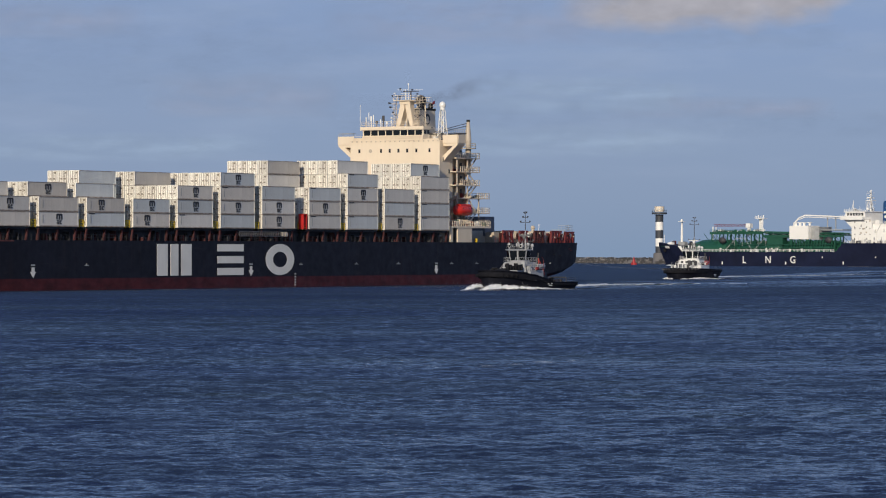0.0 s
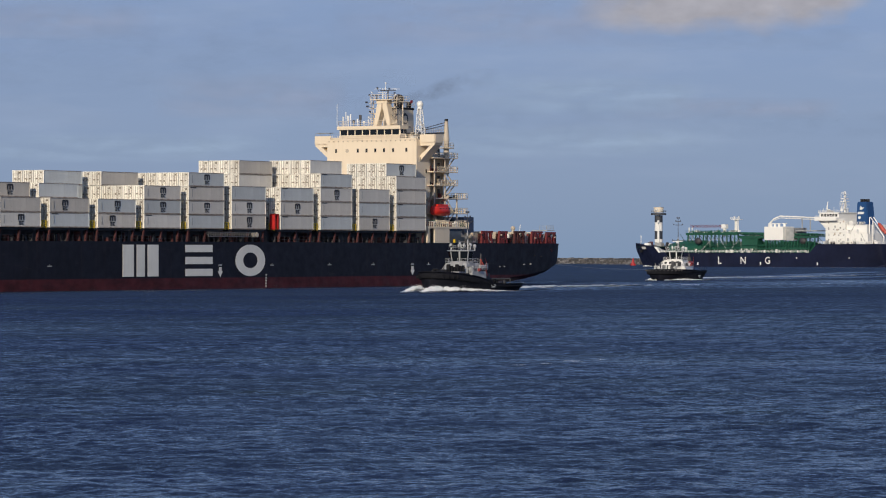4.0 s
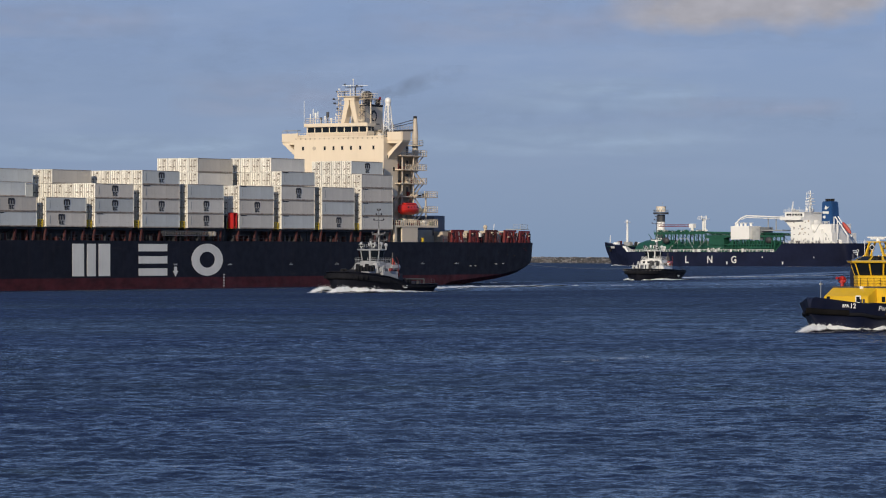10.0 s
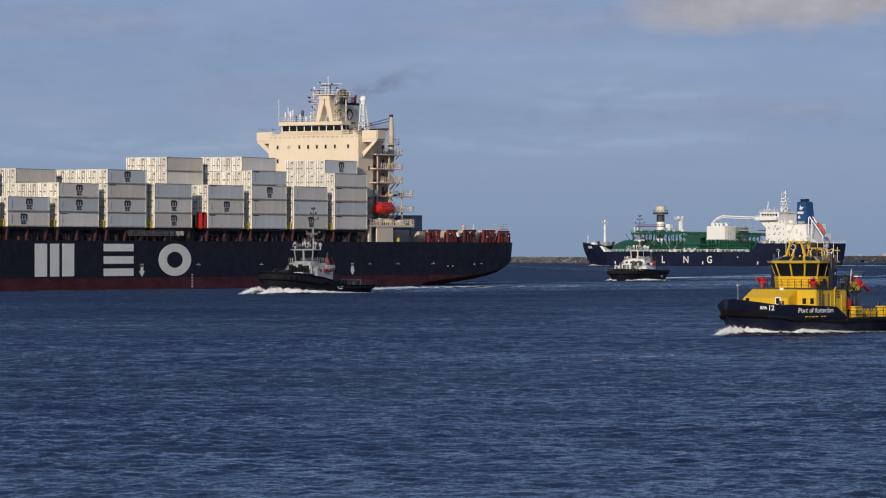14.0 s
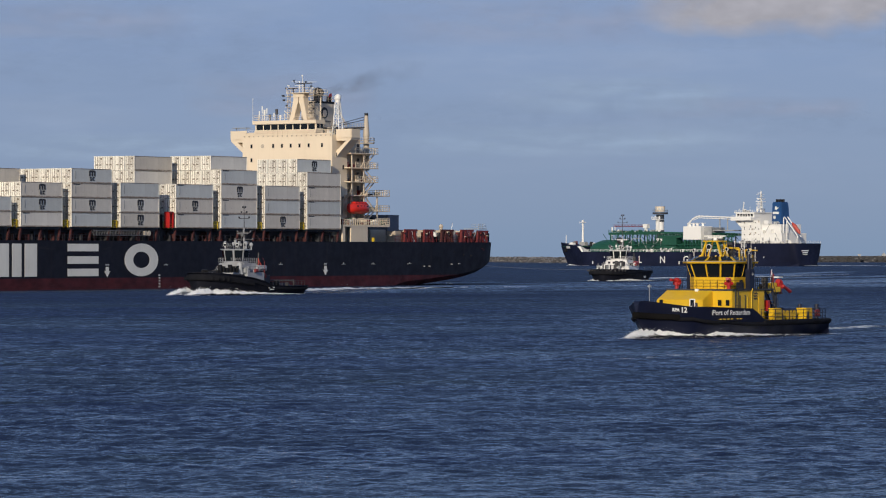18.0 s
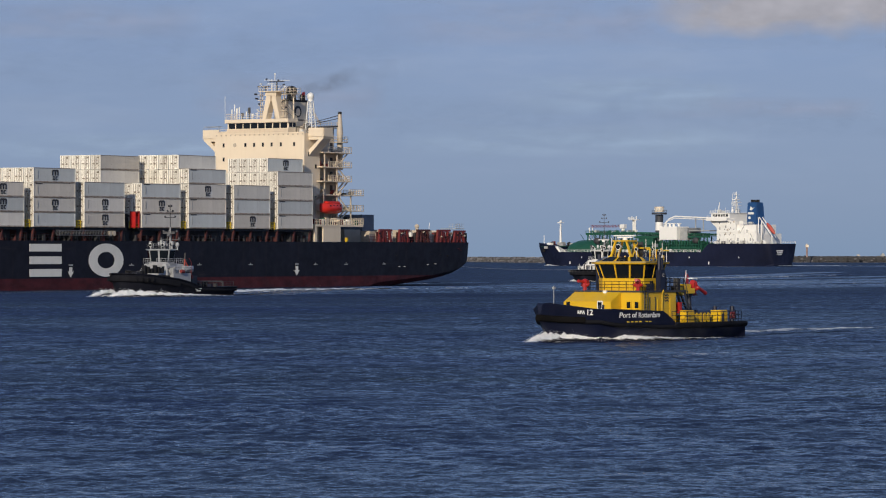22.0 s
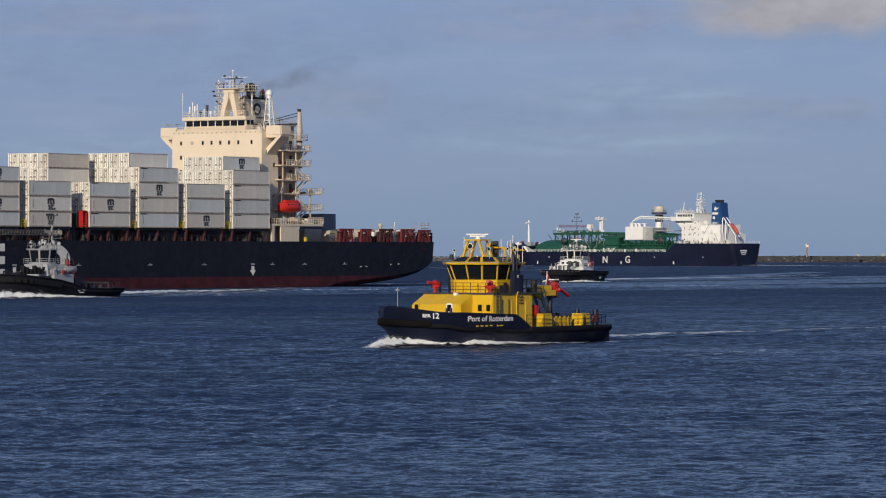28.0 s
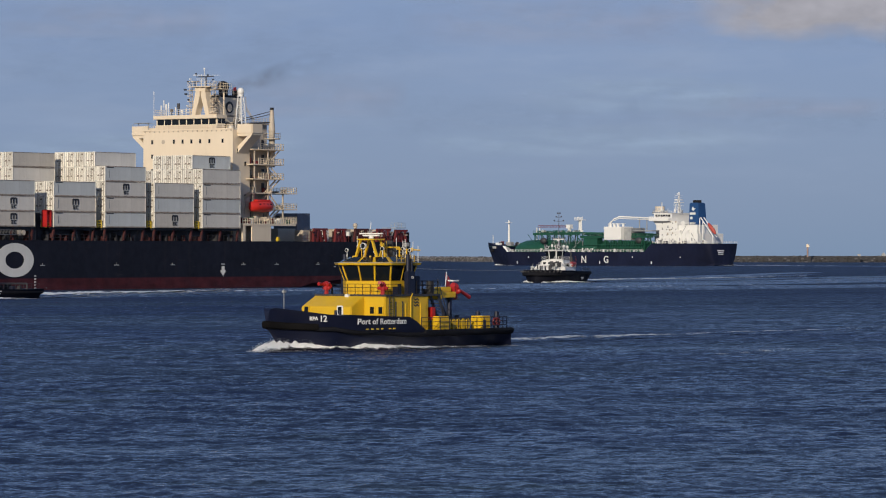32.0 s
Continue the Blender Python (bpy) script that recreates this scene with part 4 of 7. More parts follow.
    part("boat_deck_rail", Form().rail([(-13.5, 15.6, 12.6), (-31, 15.6, 12.6)], 1.1, 0.8, 0.07, 2), M_CREAM, ship)
    for xx, yy, m, s in ((-15, 14.6, M_RED, .7), (-18.3, 14.2, M_GREEN, .8), (-20.6, 14.4, M_CREAM, .6), (-23, 14.2, M_CREAM_OLD_DIM, .8), (-26, 14.5, M_WHITE, .5)):
        part("deck_store", Form().box(xx - s, xx + s, yy - s, yy + s, 12.6, 12.6 + s * 1.7), m, ship, bevel=0.08)
    part("yellow_pump", Form().box(-26.4, -25.7, 14.6, 15.1, 9.1, 10.0), M_YELLOW_GEAR, ship, bevel=0.1)
    for k in range(34):
        z = decks[rng.randrange(5)]
        xx = rng.uniform(-29.5, -20) if z > 20 else rng.uniform(-33.5, -20)
        s_ = rng.uniform(.15, .5)
        part("gallery_fitting", Form().box(xx - s_, xx + s_, 10.5, 10.6 + rng.uniform(.2, 1.4), z, z + s_ * rng.uniform(1.5, 4)), (M_CREAM, M_DARK_STEEL, M_CREAM_OLD_DIM, M_WHITE, M_RED)[k % 5], ship)
    for xx in (-24.2, -28.4):
        part("wall_pipe", Form().rod((xx, 10.55, 9.1), (xx, 10.55, 28), .12, 5), M_CREAM_OLD_DIM, ship)
    for k in range(16):
        xx, s_ = rng.uniform(-30.5, -14), rng.uniform(.15, .45)
        part("boat_deck_fitting", Form().box(xx - s_, xx + s_, 14.6, 15.3, 12.6, 12.7 + s_ * rng.uniform(1, 3.4)), (M_CREAM, M_GREEN, M_RED, M_WHITE, M_DARK_STEEL)[k % 5], ship)
    # enclosed lifeboat in its davits
    boat_x, boat_z = -21.8, 16.0
    rings = []
    for u in np.linspace(-1, 1, 13):
        w = 1.35 * max(0.08, (1 - abs(u) ** 2.6)) ** 0.6
        hgt = 0.95 + 0.2 * (1 - u * u)
        rings.append([(boat_x + 3.7 * u, 13.9 + w * math.cos(a), boat_z + (hgt if math.sin(a) > 0 else 1.15 - 0.35 * abs(u) ** 3) * math.sin(a)) for a in [2 * math.pi * j / 14 for j in range(14)]])
    boat = part("lifeboat", Form().loft(rings), M_ORANGE, ship, "orange enclosed lifeboat", smooth=True)
    part("canopy", Form().box(boat_x - 2.6, boat_x + 2.2, 13.2, 14.6, boat_z + 0.8, boat_z + 1.4), M_ORANGE, boat, bevel=0.2)
    for k in range(4):
        part("porthole", Form().box(boat_x - 2.0 + k * 1.2, boat_x - 1.6 + k * 1.2, 15.0, 15.13, boat_z + 0.35, boat_z + 0.6), M_WINDOW, boat)
    for xx in (boat_x - 3.2, boat_x + 3.0):
        part("davit", Form().path([(xx, 11.5, 12.6), (xx, 12.2, 17.8), (xx, 14.2, 19.2)], 0.28, 6).rod((xx, 14.1, 19.1), (xx, 14.1, 17), 0.05, 4), M_CREAM_OLD_DIM, ship)


def container_ship():
    ship = thing("container_ship", "dark navy container ship stacked with light grey containers, under way", "ship")
    st = [(-73.0, 6.2, 9.1, 14.4, 13.9, 0.1), (-72.8, 5.5, 9.1, 14.9, 14.5, 0.1), (-72.3, 4.9, 9.1, 15.3, 14.9, 0.1), (-71.4, 4.1, 9.1, 15.6, 15.2, 0.1), (-69.6, 3.35, 9.1, 15.8, 15.4, 0.1), (-67, 2.6, 9.1, 15.9, 15.5, 0.09), (-63, 1.9, 9.1, 16.0, 15.6, 0.09), (-57, 1.2, 9.1, 16.1, 15.8, 0.09),
          (-47, 0.4, 9.1, 16.1, 15.9, 0.08), (-36, -0.4, 9.1, 16.1, 16.0, 0.08), (-20, -4, 9.1, 16.1, 16.1, 0.08), (0, -7, 9.1, 16.1, 16.1, 0.06),
          (60, -7, 9.1, 16.1, 16.1, 0.05), (140, -7, 9.1, 16.1, 16.1, 0.05), (160, -7, 9.3, 15.6, 14.0, 0.1), (178, -7, 10.0, 12.6, 8.5, 0.2),
          (190, -7, 11.2, 7.5, 3.0, 0.3), (197, -5, 12.4, 0.6, 0.2, 0.4)]
    part("hull", hull_form(st), M_NAVY, ship, "dark navy hull over red boot-topping", smooth=True)
    hull_box_markings(ship)
    ship_deck(ship)
    ship_house(ship)
    cargo(ship)
    return ship


SHIP = container_ship()


def text_part(name, words, size, m, mat, parent, squeeze=1.0, label="", bold=0.0, width=0.0):
    """Flat painted lettering in the built-in font, turned into a thin mesh."""
    cu = bpy.data.curves.new(name, "FONT")
    cu.body, cu.size, cu.extrude, cu.align_x, cu.offset = words, size, 0.006, "LEFT", bold
    cu.resolution_u = 3
    tmp = new(name + "_curve", cu)
    me = bpy.data.meshes.new_from_object(tmp.evaluated_get(bpy.context.evaluated_depsgraph_get()))
    bpy.data.objects.remove(tmp)
    bpy.data.curves.remove(cu)
    me.name = name
    if width:
        squeeze = width / max(p.co.x for p in me.vertices)
    me.transform(Matrix.Diagonal((squeeze, 1, 1, 1)))
    me.materials.clear()
    me.materials.append(mat)
    ob = new(name, me)
    ob.parent, ob.matrix_basis = parent, m
    return tagged(ob, label) if label else ob


def lay_on_side(ob, stations, x0, z0, lift=.03):
    """Lays flat lettering on the port side of a hull, reading from bow to stern."""
    for p in ob.data.vertices:
        x, z, out_ = x0 - p.co.x + .34 * p.co.y, z0 + p.co.y, p.co.z
        for a, b in zip(stations, stations[1:]):
            if a[0] <= x <= b[0]:
                u = (x - a[0]) / (b[0] - a[0])
                zk, zd, bd, bw, full = (a[j] + (b[j] - a[j]) * u for j in range(1, 6))
                r = (z - zk) / (zd - zk)
                p.co = (x, (bw + (bd - bw) * r) * r ** full + lift + out_, z)
                break


def monitor(name, parent, x, y, z, yaw, up=12, s=1.0, reach=0.8):
    """A fire monitor: a swivel base, a body with a hand wheel and a tapering barrel."""
    m = part(name, Form().rod((0, 0, 0), (0, 0, 0.5 * s), 0.17 * s, 8, 0.13 * s).rod((0, 0, 0.34 * s), (0, 0, 0.62 * s), 0.24 * s, 8).ball((0, 0, 0.74 * s), 0.25 * s, 8, 5), M_BRIGHT_RED, parent, "red fire monitor", smooth=True)
    m.matrix_basis = pose(x, y, z, 0, 0, yaw)
    c, sn = math.cos(radians(up)), math.sin(radians(up))
    part("barrel", Form().rod((-0.3 * s * c, 0, (0.74 - 0.3 * sn) * s), (0.35 * s * c, 0, (0.74 + 0.35 * sn) * s), 0.19 * s, 8, 0.14 * s)
         .rod((0.35 * s * c, 0, (0.74 + 0.35 * sn) * s), (reach * s * c, 0, (0.74 + reach * sn) * s), 0.09 * s, 8, 0.13 * s), M_BRIGHT_RED, m, smooth=True)
    part("elbow", Form().rod((0, -0.26 * s, 0.5 * s), (0, 0.26 * s, 0.5 * s), 0.1 * s, 8).ball((0, 0.27 * s, 0.5 * s), 0.14 * s, 8, 5).ball((0, -0.27 * s, 0.5 * s), 0.14 * s, 8, 5), M_BRIGHT_RED, m, smooth=True)
    part("bracket", Form().box(-0.12 * s, 0.12 * s, -0.2 * s, 0.2 * s, -0.02, 0.08 * s).rod((-0.3 * s, 0.1 * s, 0.2 * s), (0.05 * s, 0.1 * s, 0.6 * s), 0.03 * s, 5), M_DARK_STEEL, m)
    part("hand_wheel", Form().loft([[(-0.32 * s, 0.2 * s * math.cos(a), 0.6 * s + 0.2 * s * math.sin(a)) for a in [2 * math.pi * j / 10 for j in range(10)]], [(-0.36 * s, 0.2 * s * math.cos(a), 0.6 * s + 0.2 * s * math.sin(a)) for a in [2 * math.pi * j / 10 for j in range(10)]]]), M_BRIGHT_RED, m)
    return m


def lamp_head(name, parent, x, y, z, r=0.2, mat=None):
    """A searchlight on a short stalk."""
    ob = part(name, Form().rod((x, y, z), (x, y, z + 0.35), 0.03, 5).rod((x - r * .5, y, z + 0.5), (x + r * .6, y, z + 0.5), r * .8, 10, r), mat or M_WHITE, parent, smooth=True)
    part("lens", Form().rod((x + r * .6, y, z + .5), (x + r * .68, y, z + .5), r * .8, 10), M_WINDOW, ob)
    return ob


# ---- harbour patrol vessel ----
def patrol_vessel():
    v = thing("patrol_vessel", "yellow and navy harbour patrol vessel with red fire monitors, under way", "boat")
    # x, keel, deck edge, half deck, half water, fullness
    st = [(-25.0, -0.6, 1.25, 3.7, 3.65, .1), (-24.2, -0.6, 1.25, 3.95, 3.7, .2), (-20, -1.2, 1.25, 4.15, 3.95, .2), (-13.4, -1.6, 1.3, 4.2, 4.0, .2), (-12.2, -1.6, 1.95, 4.2, 4.0, .2),
          (-11.4, -1.6, 2.28, 4.2, 4.0, .2), (-8, -1.6, 2.38, 4.15, 3.85, .18), (-6.2, -1.6, 2.45, 4.0, 3.2, .2), (-5.0, -1.6, 2.5, 3.72, 2.55, .22), (-4.3, -1.5, 2.44, 3.3, 2.0, .25), (-3.4, -1.2, 2.58, 2.5, 1.2, .3), (-2.3, -.5, 2.76, 1.66, .45, .36), (-1.6, .3, 2.87, 1.08, 0.28, .4), (-1.1, .8, 2.95, 0.72, 0.22, .42), (-0.7, 1.2, 3.0, .48, 0.2, .45), (-0.45, 1.4, 2.99, .34, 0.15, .45), (-0.25, 1.5, 2.86, 0.24, 0.1, .5)]
    part("hull", hull_form(st), M_PATROL, v, "dark navy steel hull", smooth=True, crease=70)
    # heavy bow fender and the rubbing strake along the side
    def strake(keep, zf, r, half):
        f = Form()
        pts = []
        for x, zk, zd, bd, bw, fu in st:
            if keep(x):
                u = (zf(x) - zk) / (zd - zk)
                pts.append(Vector((x, (bw + (bd - bw) * u) * max(0.02, u) ** fu + 0.06, zf(x))))
        rings = []
        both = pts + [Vector((p.x + (0.25 if p.x > -1.2 else 0), -p.y, p.z)) for p in reversed(pts)]
        for i, p in enumerate(both):
            a, b = both[max(0, i - 1)], both[min(len(both) - 1, i + 1)]
            d = (b - a).normalized()
            side = Vector((d.y, -d.x, 0)).normalized()
            rings.append([p + side * (r * math.cos(t)) + Vector((0, 0, half * math.sin(t))) for t in [2 * math.pi * j / 8 for j in range(8)]])
        return f.loft(rings)
    part("bow_fender", strake(lambda x: x > -3.5, lambda x: 1.9 - 0.12 * max(0, -x) ** 0.6, 0.2, 0.26), M_RUBBER_BROWN, v, "worn black rubber bow fender", smooth=True)
    part("rubbing_strake", strake(lambda x: x < -3.2, lambda x: 1.5 if x > -4.5 else (1.35 if x > -6 else (1.2 if x > -9 else 1.0)), 0.17, 0.16), M_RUBBER, v, smooth=True)
    part("stern_fender", strake(lambda x: x < -13, lambda x: 1.12, 0.2, 0.2), M_RUBBER, v, smooth=True)
    part("deck", Form().prism([(-24.7, -3.4), (-24.7, 3.4), (-20, 3.8), (-10, 3.7), (-8, 3.3), (-5, 2.0), (-3, .8), (-3, -.8), (-5, -2.0), (-8, -3.3), (-10, -3.7), (-20, -3.8)], "z", 1.0, 1.1), M_GREY, v)
    # lettering on the port bulwark
    for name, words, size, x, z, run in (("name_lettering", "Port of", .57, -5.8, 1.82, 2.06), ("name_lettering", "Rotterdam", .57, -8.04, 1.8, 3.06), ("hull_number", "12", .6, -3.36, 2.04, .4), ("hull_prefix", "RPA", .37, -2.8, 2.13, .47)):
        ob = text_part(name, words, size, Matrix(), M_TEXT, v, 1.0, "white painted lettering", .012, run)
        lay_on_side(ob, st, x, z)
    for k, x in enumerate((-6.3, -6.9, -7.5, -8.1, -9.0, -9.5)):
        part("side_notice", Form().box(x - 0.11, x + 0.11, 4.15, 4.24, 1.44, 1.52), M_YELLOW_GEAR, v)
    # lower house with the sloping trunk before it
    low = part("lower_house", Form().box(-15.2, -9.9, -3.1, 3.1, 1.1, 3.75).box(-16.0, -15.2, -2.2, 2.6, 1.1, 3.6), M_YELLOW, v, "yellow lower deckhouse", bevel=0.05)
    trunk = Form().prism([(-8.3, 1.1), (-8.3, 2.98), (-9.9, 3.75), (-9.9, 1.1)], "y", -3.1, 1.3)
    part("forward_trunk", trunk, M_YELLOW, low, bevel=0.05)
    for y, x in ((-2.6, -8.28), (0.35, -8.28), (2.0, -9.88), (2.75, -9.88)):
        w = part("house_window", Form().prism([(y - .2, 2.38), (y + .2, 2.38), (y + .26, 2.46), (y + .26, 3.0), (y + .2, 3.08), (y - .2, 3.08), (y - .26, 3.0), (y - .26, 2.46)], "x", x - .02, x + .05), M_WHITE if y == .35 else M_YELLOW, low)
        part("pane", Form().box(x + .05, x + .065, y - .17, y + .17, 2.5, 2.98), M_WINDOW, w)
    part("house_door", Form().prism([(-11.9, 1.5), (-11.2, 1.5), (-11.2, 3.25), (-11.3, 3.35), (-11.8, 3.35), (-11.9, 3.25)], "y", 3.1, 3.16), M_YELLOW, low, bevel=0.01)
    part("house_door", Form().box(-14.9, -14.2, 3.1, 3.15, 1.5, 3.2), M_YELLOW, low)
    part("door_strip", Form().box(-12.5, -12.36, 3.1, 3.14, 2.2, 3.2), M_YELLOW, low)
    mark = Form()
    for z in (2.95, 3.17, 3.39):
        mark.prism([(-14.0, z), (-13.8, z + .1), (-13.6, z), (-13.4, z + .1), (-13.4, z + .2), (-13.6, z + .1), (-13.8, z + .2), (-14.0, z + .1)], "y", 3.1, 3.13)
    part("side_mark", mark, M_LOGO, low, "black wave mark")
    part("side_pipe", Form().path([(-12.9, 3.2, 1.3), (-12.9, 3.2, 3.6), (-13.1, 3.2, 3.9)], .05, 6), M_YELLOW, low)
    for x in (-11.15, -11.95):
        part("door_edge", Form().box(x - .03, x + .03, 3.1, 3.18, 1.5, 3.35), M_DARK_STEEL, low)
    lad = Form()
    for x in (-10.25, -10.7):
        lad.rod((x, 3.22, 1.6), (x, 3.22, 3.75), 0.035, 5)
    for k in range(9):
        lad.rod((-10.25, 3.22, 1.75 + .26 * k), (-10.7, 3.22, 1.75 + .26 * k), 0.025, 4)
    part("side_ladder", lad, M_DARK_STEEL, low)
    part("deck_lamp", Form().box(-9.9, -9.7, -0.3, 0.0, 3.6, 3.86), M_WHITE, low)
    part("upper_deck", Form().box(-16.6, -9.95, -3.15, 3.15, 3.75, 3.83), M_YELLOW, v)
    # eight-sided wheelhouse, walls raking outward, with its windows
    cx = -13.3
    def octo(hx, hy, c, z):
        return [(cx + hx, -hy + c * 1.1, z), (cx + hx, hy - c * 1.1, z), (cx + hx - c, hy, z), (cx - hx + c, hy, z), (cx - hx, hy - c, z), (cx - hx, -hy + c, z), (cx - hx + c, -hy, z), (cx + hx - c, -hy, z)]
    wh = part("wheelhouse", Form().loft([octo(2.08, 2.08, .75, 3.83), octo(2.12, 2.12, .75, 4.8)]).loft([octo(1.97, 1.97, .72, 4.75), octo(2.36, 2.3, .78, 5.95)]).loft([octo(2.62, 2.52, .85, 5.94), octo(2.66, 2.56, .85, 6.1)]).loft([octo(2.4, 2.3, .8, 6.1), octo(1.7, 1.6, .6, 6.5)]), M_YELLOW, v, "yellow eight-sided wheelhouse with raking windows", bevel=0.02)
    lo, hi = octo(2.0, 2.0, .73, 4.84), octo(2.34, 2.285, .78, 5.92)
    for k in range(8):
        a0, a1, b1, b0 = Vector(lo[k]), Vector(lo[(k + 1) % 8]), Vector(hi[(k + 1) % 8]), Vector(hi[k])
        panes = 2 if k in (0,) else (2 if k in (2, 6) else 1)
        n = (a1 - a0).cross(b0 - a0).normalized()
        if n.dot(Vector(((a0 + a1) / 2)) - Vector((cx, 0, 5))) < 0:
            n = -n
        for q in range(panes):
            u0, u1 = (q + .06) / panes, (q + .94) / panes
            c = [a0.lerp(a1, u0), a0.lerp(a1, u1), b0.lerp(b1, u1), b0.lerp(b1, u0)]
            pn = Form().loft([[p + n * .035 for p in c], [p + n * .05 for p in c]])
            part("wheelhouse_window", pn, M_WINDOW, wh)
        for u in [i / panes for i in range(panes + 1)]:
            part("window_post", Form().rod(a0.lerp(a1, u) + n * .03, b0.lerp(b1, u) + n * .03, 0.05, 5), M_YELLOW, wh)
    lo, hi = octo(2.35, 2.25, .79, 6.14), octo(1.75, 1.66, .62, 6.47)
    for k in (7, 0, 1, 2):
        a0, a1, b1, b0 = Vector(lo[k]), Vector(lo[(k + 1) % 8]), Vector(hi[(k + 1) % 8]), Vector(hi[k])
        for q in range(2 if k == 0 else 1):
            w = 2 if k == 0 else 1
            c = [a0.lerp(a1, (q + .1) / w), a0.lerp(a1, (q + .9) / w), b0.lerp(b1, (q + .9) / w), b0.lerp(b1, (q + .1) / w)]
            part("skylight", Form().loft([[p + Vector((0.02, 0, .03)) for p in c], [p + Vector((0.03, 0, .045)) for p in c]]), M_WINDOW, wh)
    part("wheelhouse_rail", Form().rail([(cx + 1.6, -2.95, 3.83), (cx + 2.75, -2.0, 3.83), (cx + 2.75, 2.0, 3.83), (cx + 1.6, 2.95, 3.83)], 0.75, 0.7, 0.025, 3), M_BLACK, v)
    part("aft_rail", Form().rail([(cx - 0.6, 3.0, 3.83), (-16.5, 3.0, 3.83), (-16.5, -3.0, 3.83)], 0.95, 0.7, 0.032, 3), M_BLACK, v)
    part("deck_edge", Form().box(-16.6, -9.9, 3.13, 3.19, 3.72, 3.86).box(-9.97, -9.9, -3.15, 3.15, 3.72, 3.86), M_DARK_STEEL, v)
    for k, (x, y, h_) in enumerate(((cx + 2.1, .9, .5), (cx + 1.9, -.8, .45), (cx + .4, 2.2, .6), (cx - .6, 2.2, .8), (cx - 1.2, 2.25, .5))):
        part("drum_fitting", Form().box(x - .1, x + .12, y - .1, y + .12, 4.0, 4.0 + h_), (M_YELLOW, M_YELLOW, M_BLACK, M_BLACK, M_DARK_STEEL)[k], wh, bevel=.02)
    part("wiper_bar", Form().rod((cx + 2.3, -1.2, 5.75), (cx + 2.3, 1.2, 5.75), .02, 4).rod((cx + 2.22, -.5, 5.7), (cx + 2.1, -.35, 5.1), .016, 4).rod((cx + 2.22, .6, 5.7), (cx + 2.1, .75, 5.1), .016, 4), M_BLACK, wh)
    part("visor_gutter", Form().loft([octo(2.68, 2.58, .86, 6.08), octo(2.68, 2.58, .86, 6.12)]), M_GREY, wh)
    part("ventilator", Form().box(cx + 1.0, cx + 1.5, 2.4, 2.8, 3.85, 4.4), M_PATROL, v)
    # light mast: a tapering portal frame with the radar on top
    mx = cx + 1.05
    f = Form()
    for s_ in (-1, 1):
        for x0, x1 in ((mx + .25, mx + .42), (mx - .75, mx - .6)):
            f.prism([(s_ * .88, 6.4), (s_ * 1.06, 6.4), (s_ * .56, 7.75), (s_ * .43, 7.75)], "x", x0, x1)
        f.rod((mx + .34, s_ * 1.1, 6.5), (mx - .68, s_ * .8, 7.5), .05, 5)
    f.box(mx - .85, mx + .5, -.72, .75, 7.72, 7.82)
    mast = part("light_mast", f, M_YELLOW, v, "yellow portal light mast")
    part("radar_scanner", Form().box(mx - .32, mx - .16, -.7, .7, 8.0, 8.1).rod((mx - .25, 0, 7.84), (mx - .25, 0, 8.1), .2, 8, .12), M_WHITE, mast)
    part("radar_arm", Form().box(mx - .34, mx - .14, -1.0, 1.0, 8.14, 8.24), M_WHITE, mast)
    for x, y, z, r in ((mx + .5, -1.6, 6.5, .13), (mx + .5, 1.55, 6.6, .15), (mx + .5, -.1, 6.8, .24), (cx - .9, 2.2, 6.5, .13), (cx - 1.3, 1.3, 6.6, .12), (mx + .3, .75, 6.35, .12)):
        lamp_head("searchlight", mast, x, y, z, r)
        part("lamp_stalk", Form().rod((x, y, 6.1), (x, y, z + .05), .035, 5), M_GREY, mast)
    for y in (-.9, .6):
        part("yellow_beacon", Form().rod((mx + .7, y, 6.35), (mx + .7, y, 6.6), .1, 8, .07), M_YELLOW, mast)
    for x, y, z0, z1 in ((mx - .6, -1.5, 6.3, 8.0), (cx - 1.0, 1.7, 6.3, 7.8), (cx - 1.4, 2.1, 6.1, 7.6), (cx - 1.7, 1.0, 6.3, 7.7), (cx - 1.9, 2.2, 6.1, 7.3), (cx - 1.3, -.6, 6.3, 7.5), (cx - 2.0, 0.2, 6.1, 7.9)):
        part("aerial", Form().rod((x, y, z0), (x, y, z1), .025, 5), M_WHITE, mast)
    part("aft_crossbar", Form().rod((cx - 1.6, .2, 7.1), (cx - 1.6, 2.6, 7.0), .05, 6).rod((cx - 1.6, 1.4, 6.2), (cx - 1.6, 1.4, 7.1), .06, 6).ball((cx - 1.6, 1.9, 7.05), .15, 8, 5), M_YELLOW, mast)
    part("panel_aerial", Form().box(cx - 1.5, cx - 1.35, -.3, .3, 6.4, 7.7), M_DARK_STEEL, mast)
    part("aft_frame", Form().path([(cx - 1.0, 1.2, 6.2), (cx - 1.0, 1.2, 7.2), (cx - 1.0, -.4, 7.2), (cx - 1.0, -.4, 6.2)], .06, 5), M_YELLOW, mast)
    # clutter on the wheelhouse roof
    rng = random.Random(12)
    for k in range(16):
        x, y = cx + rng.uniform(-2.2, .3), rng.uniform(-1.6, 2.0)
        h_, r = rng.uniform(.3, 1.1), rng.uniform(.05, .16)
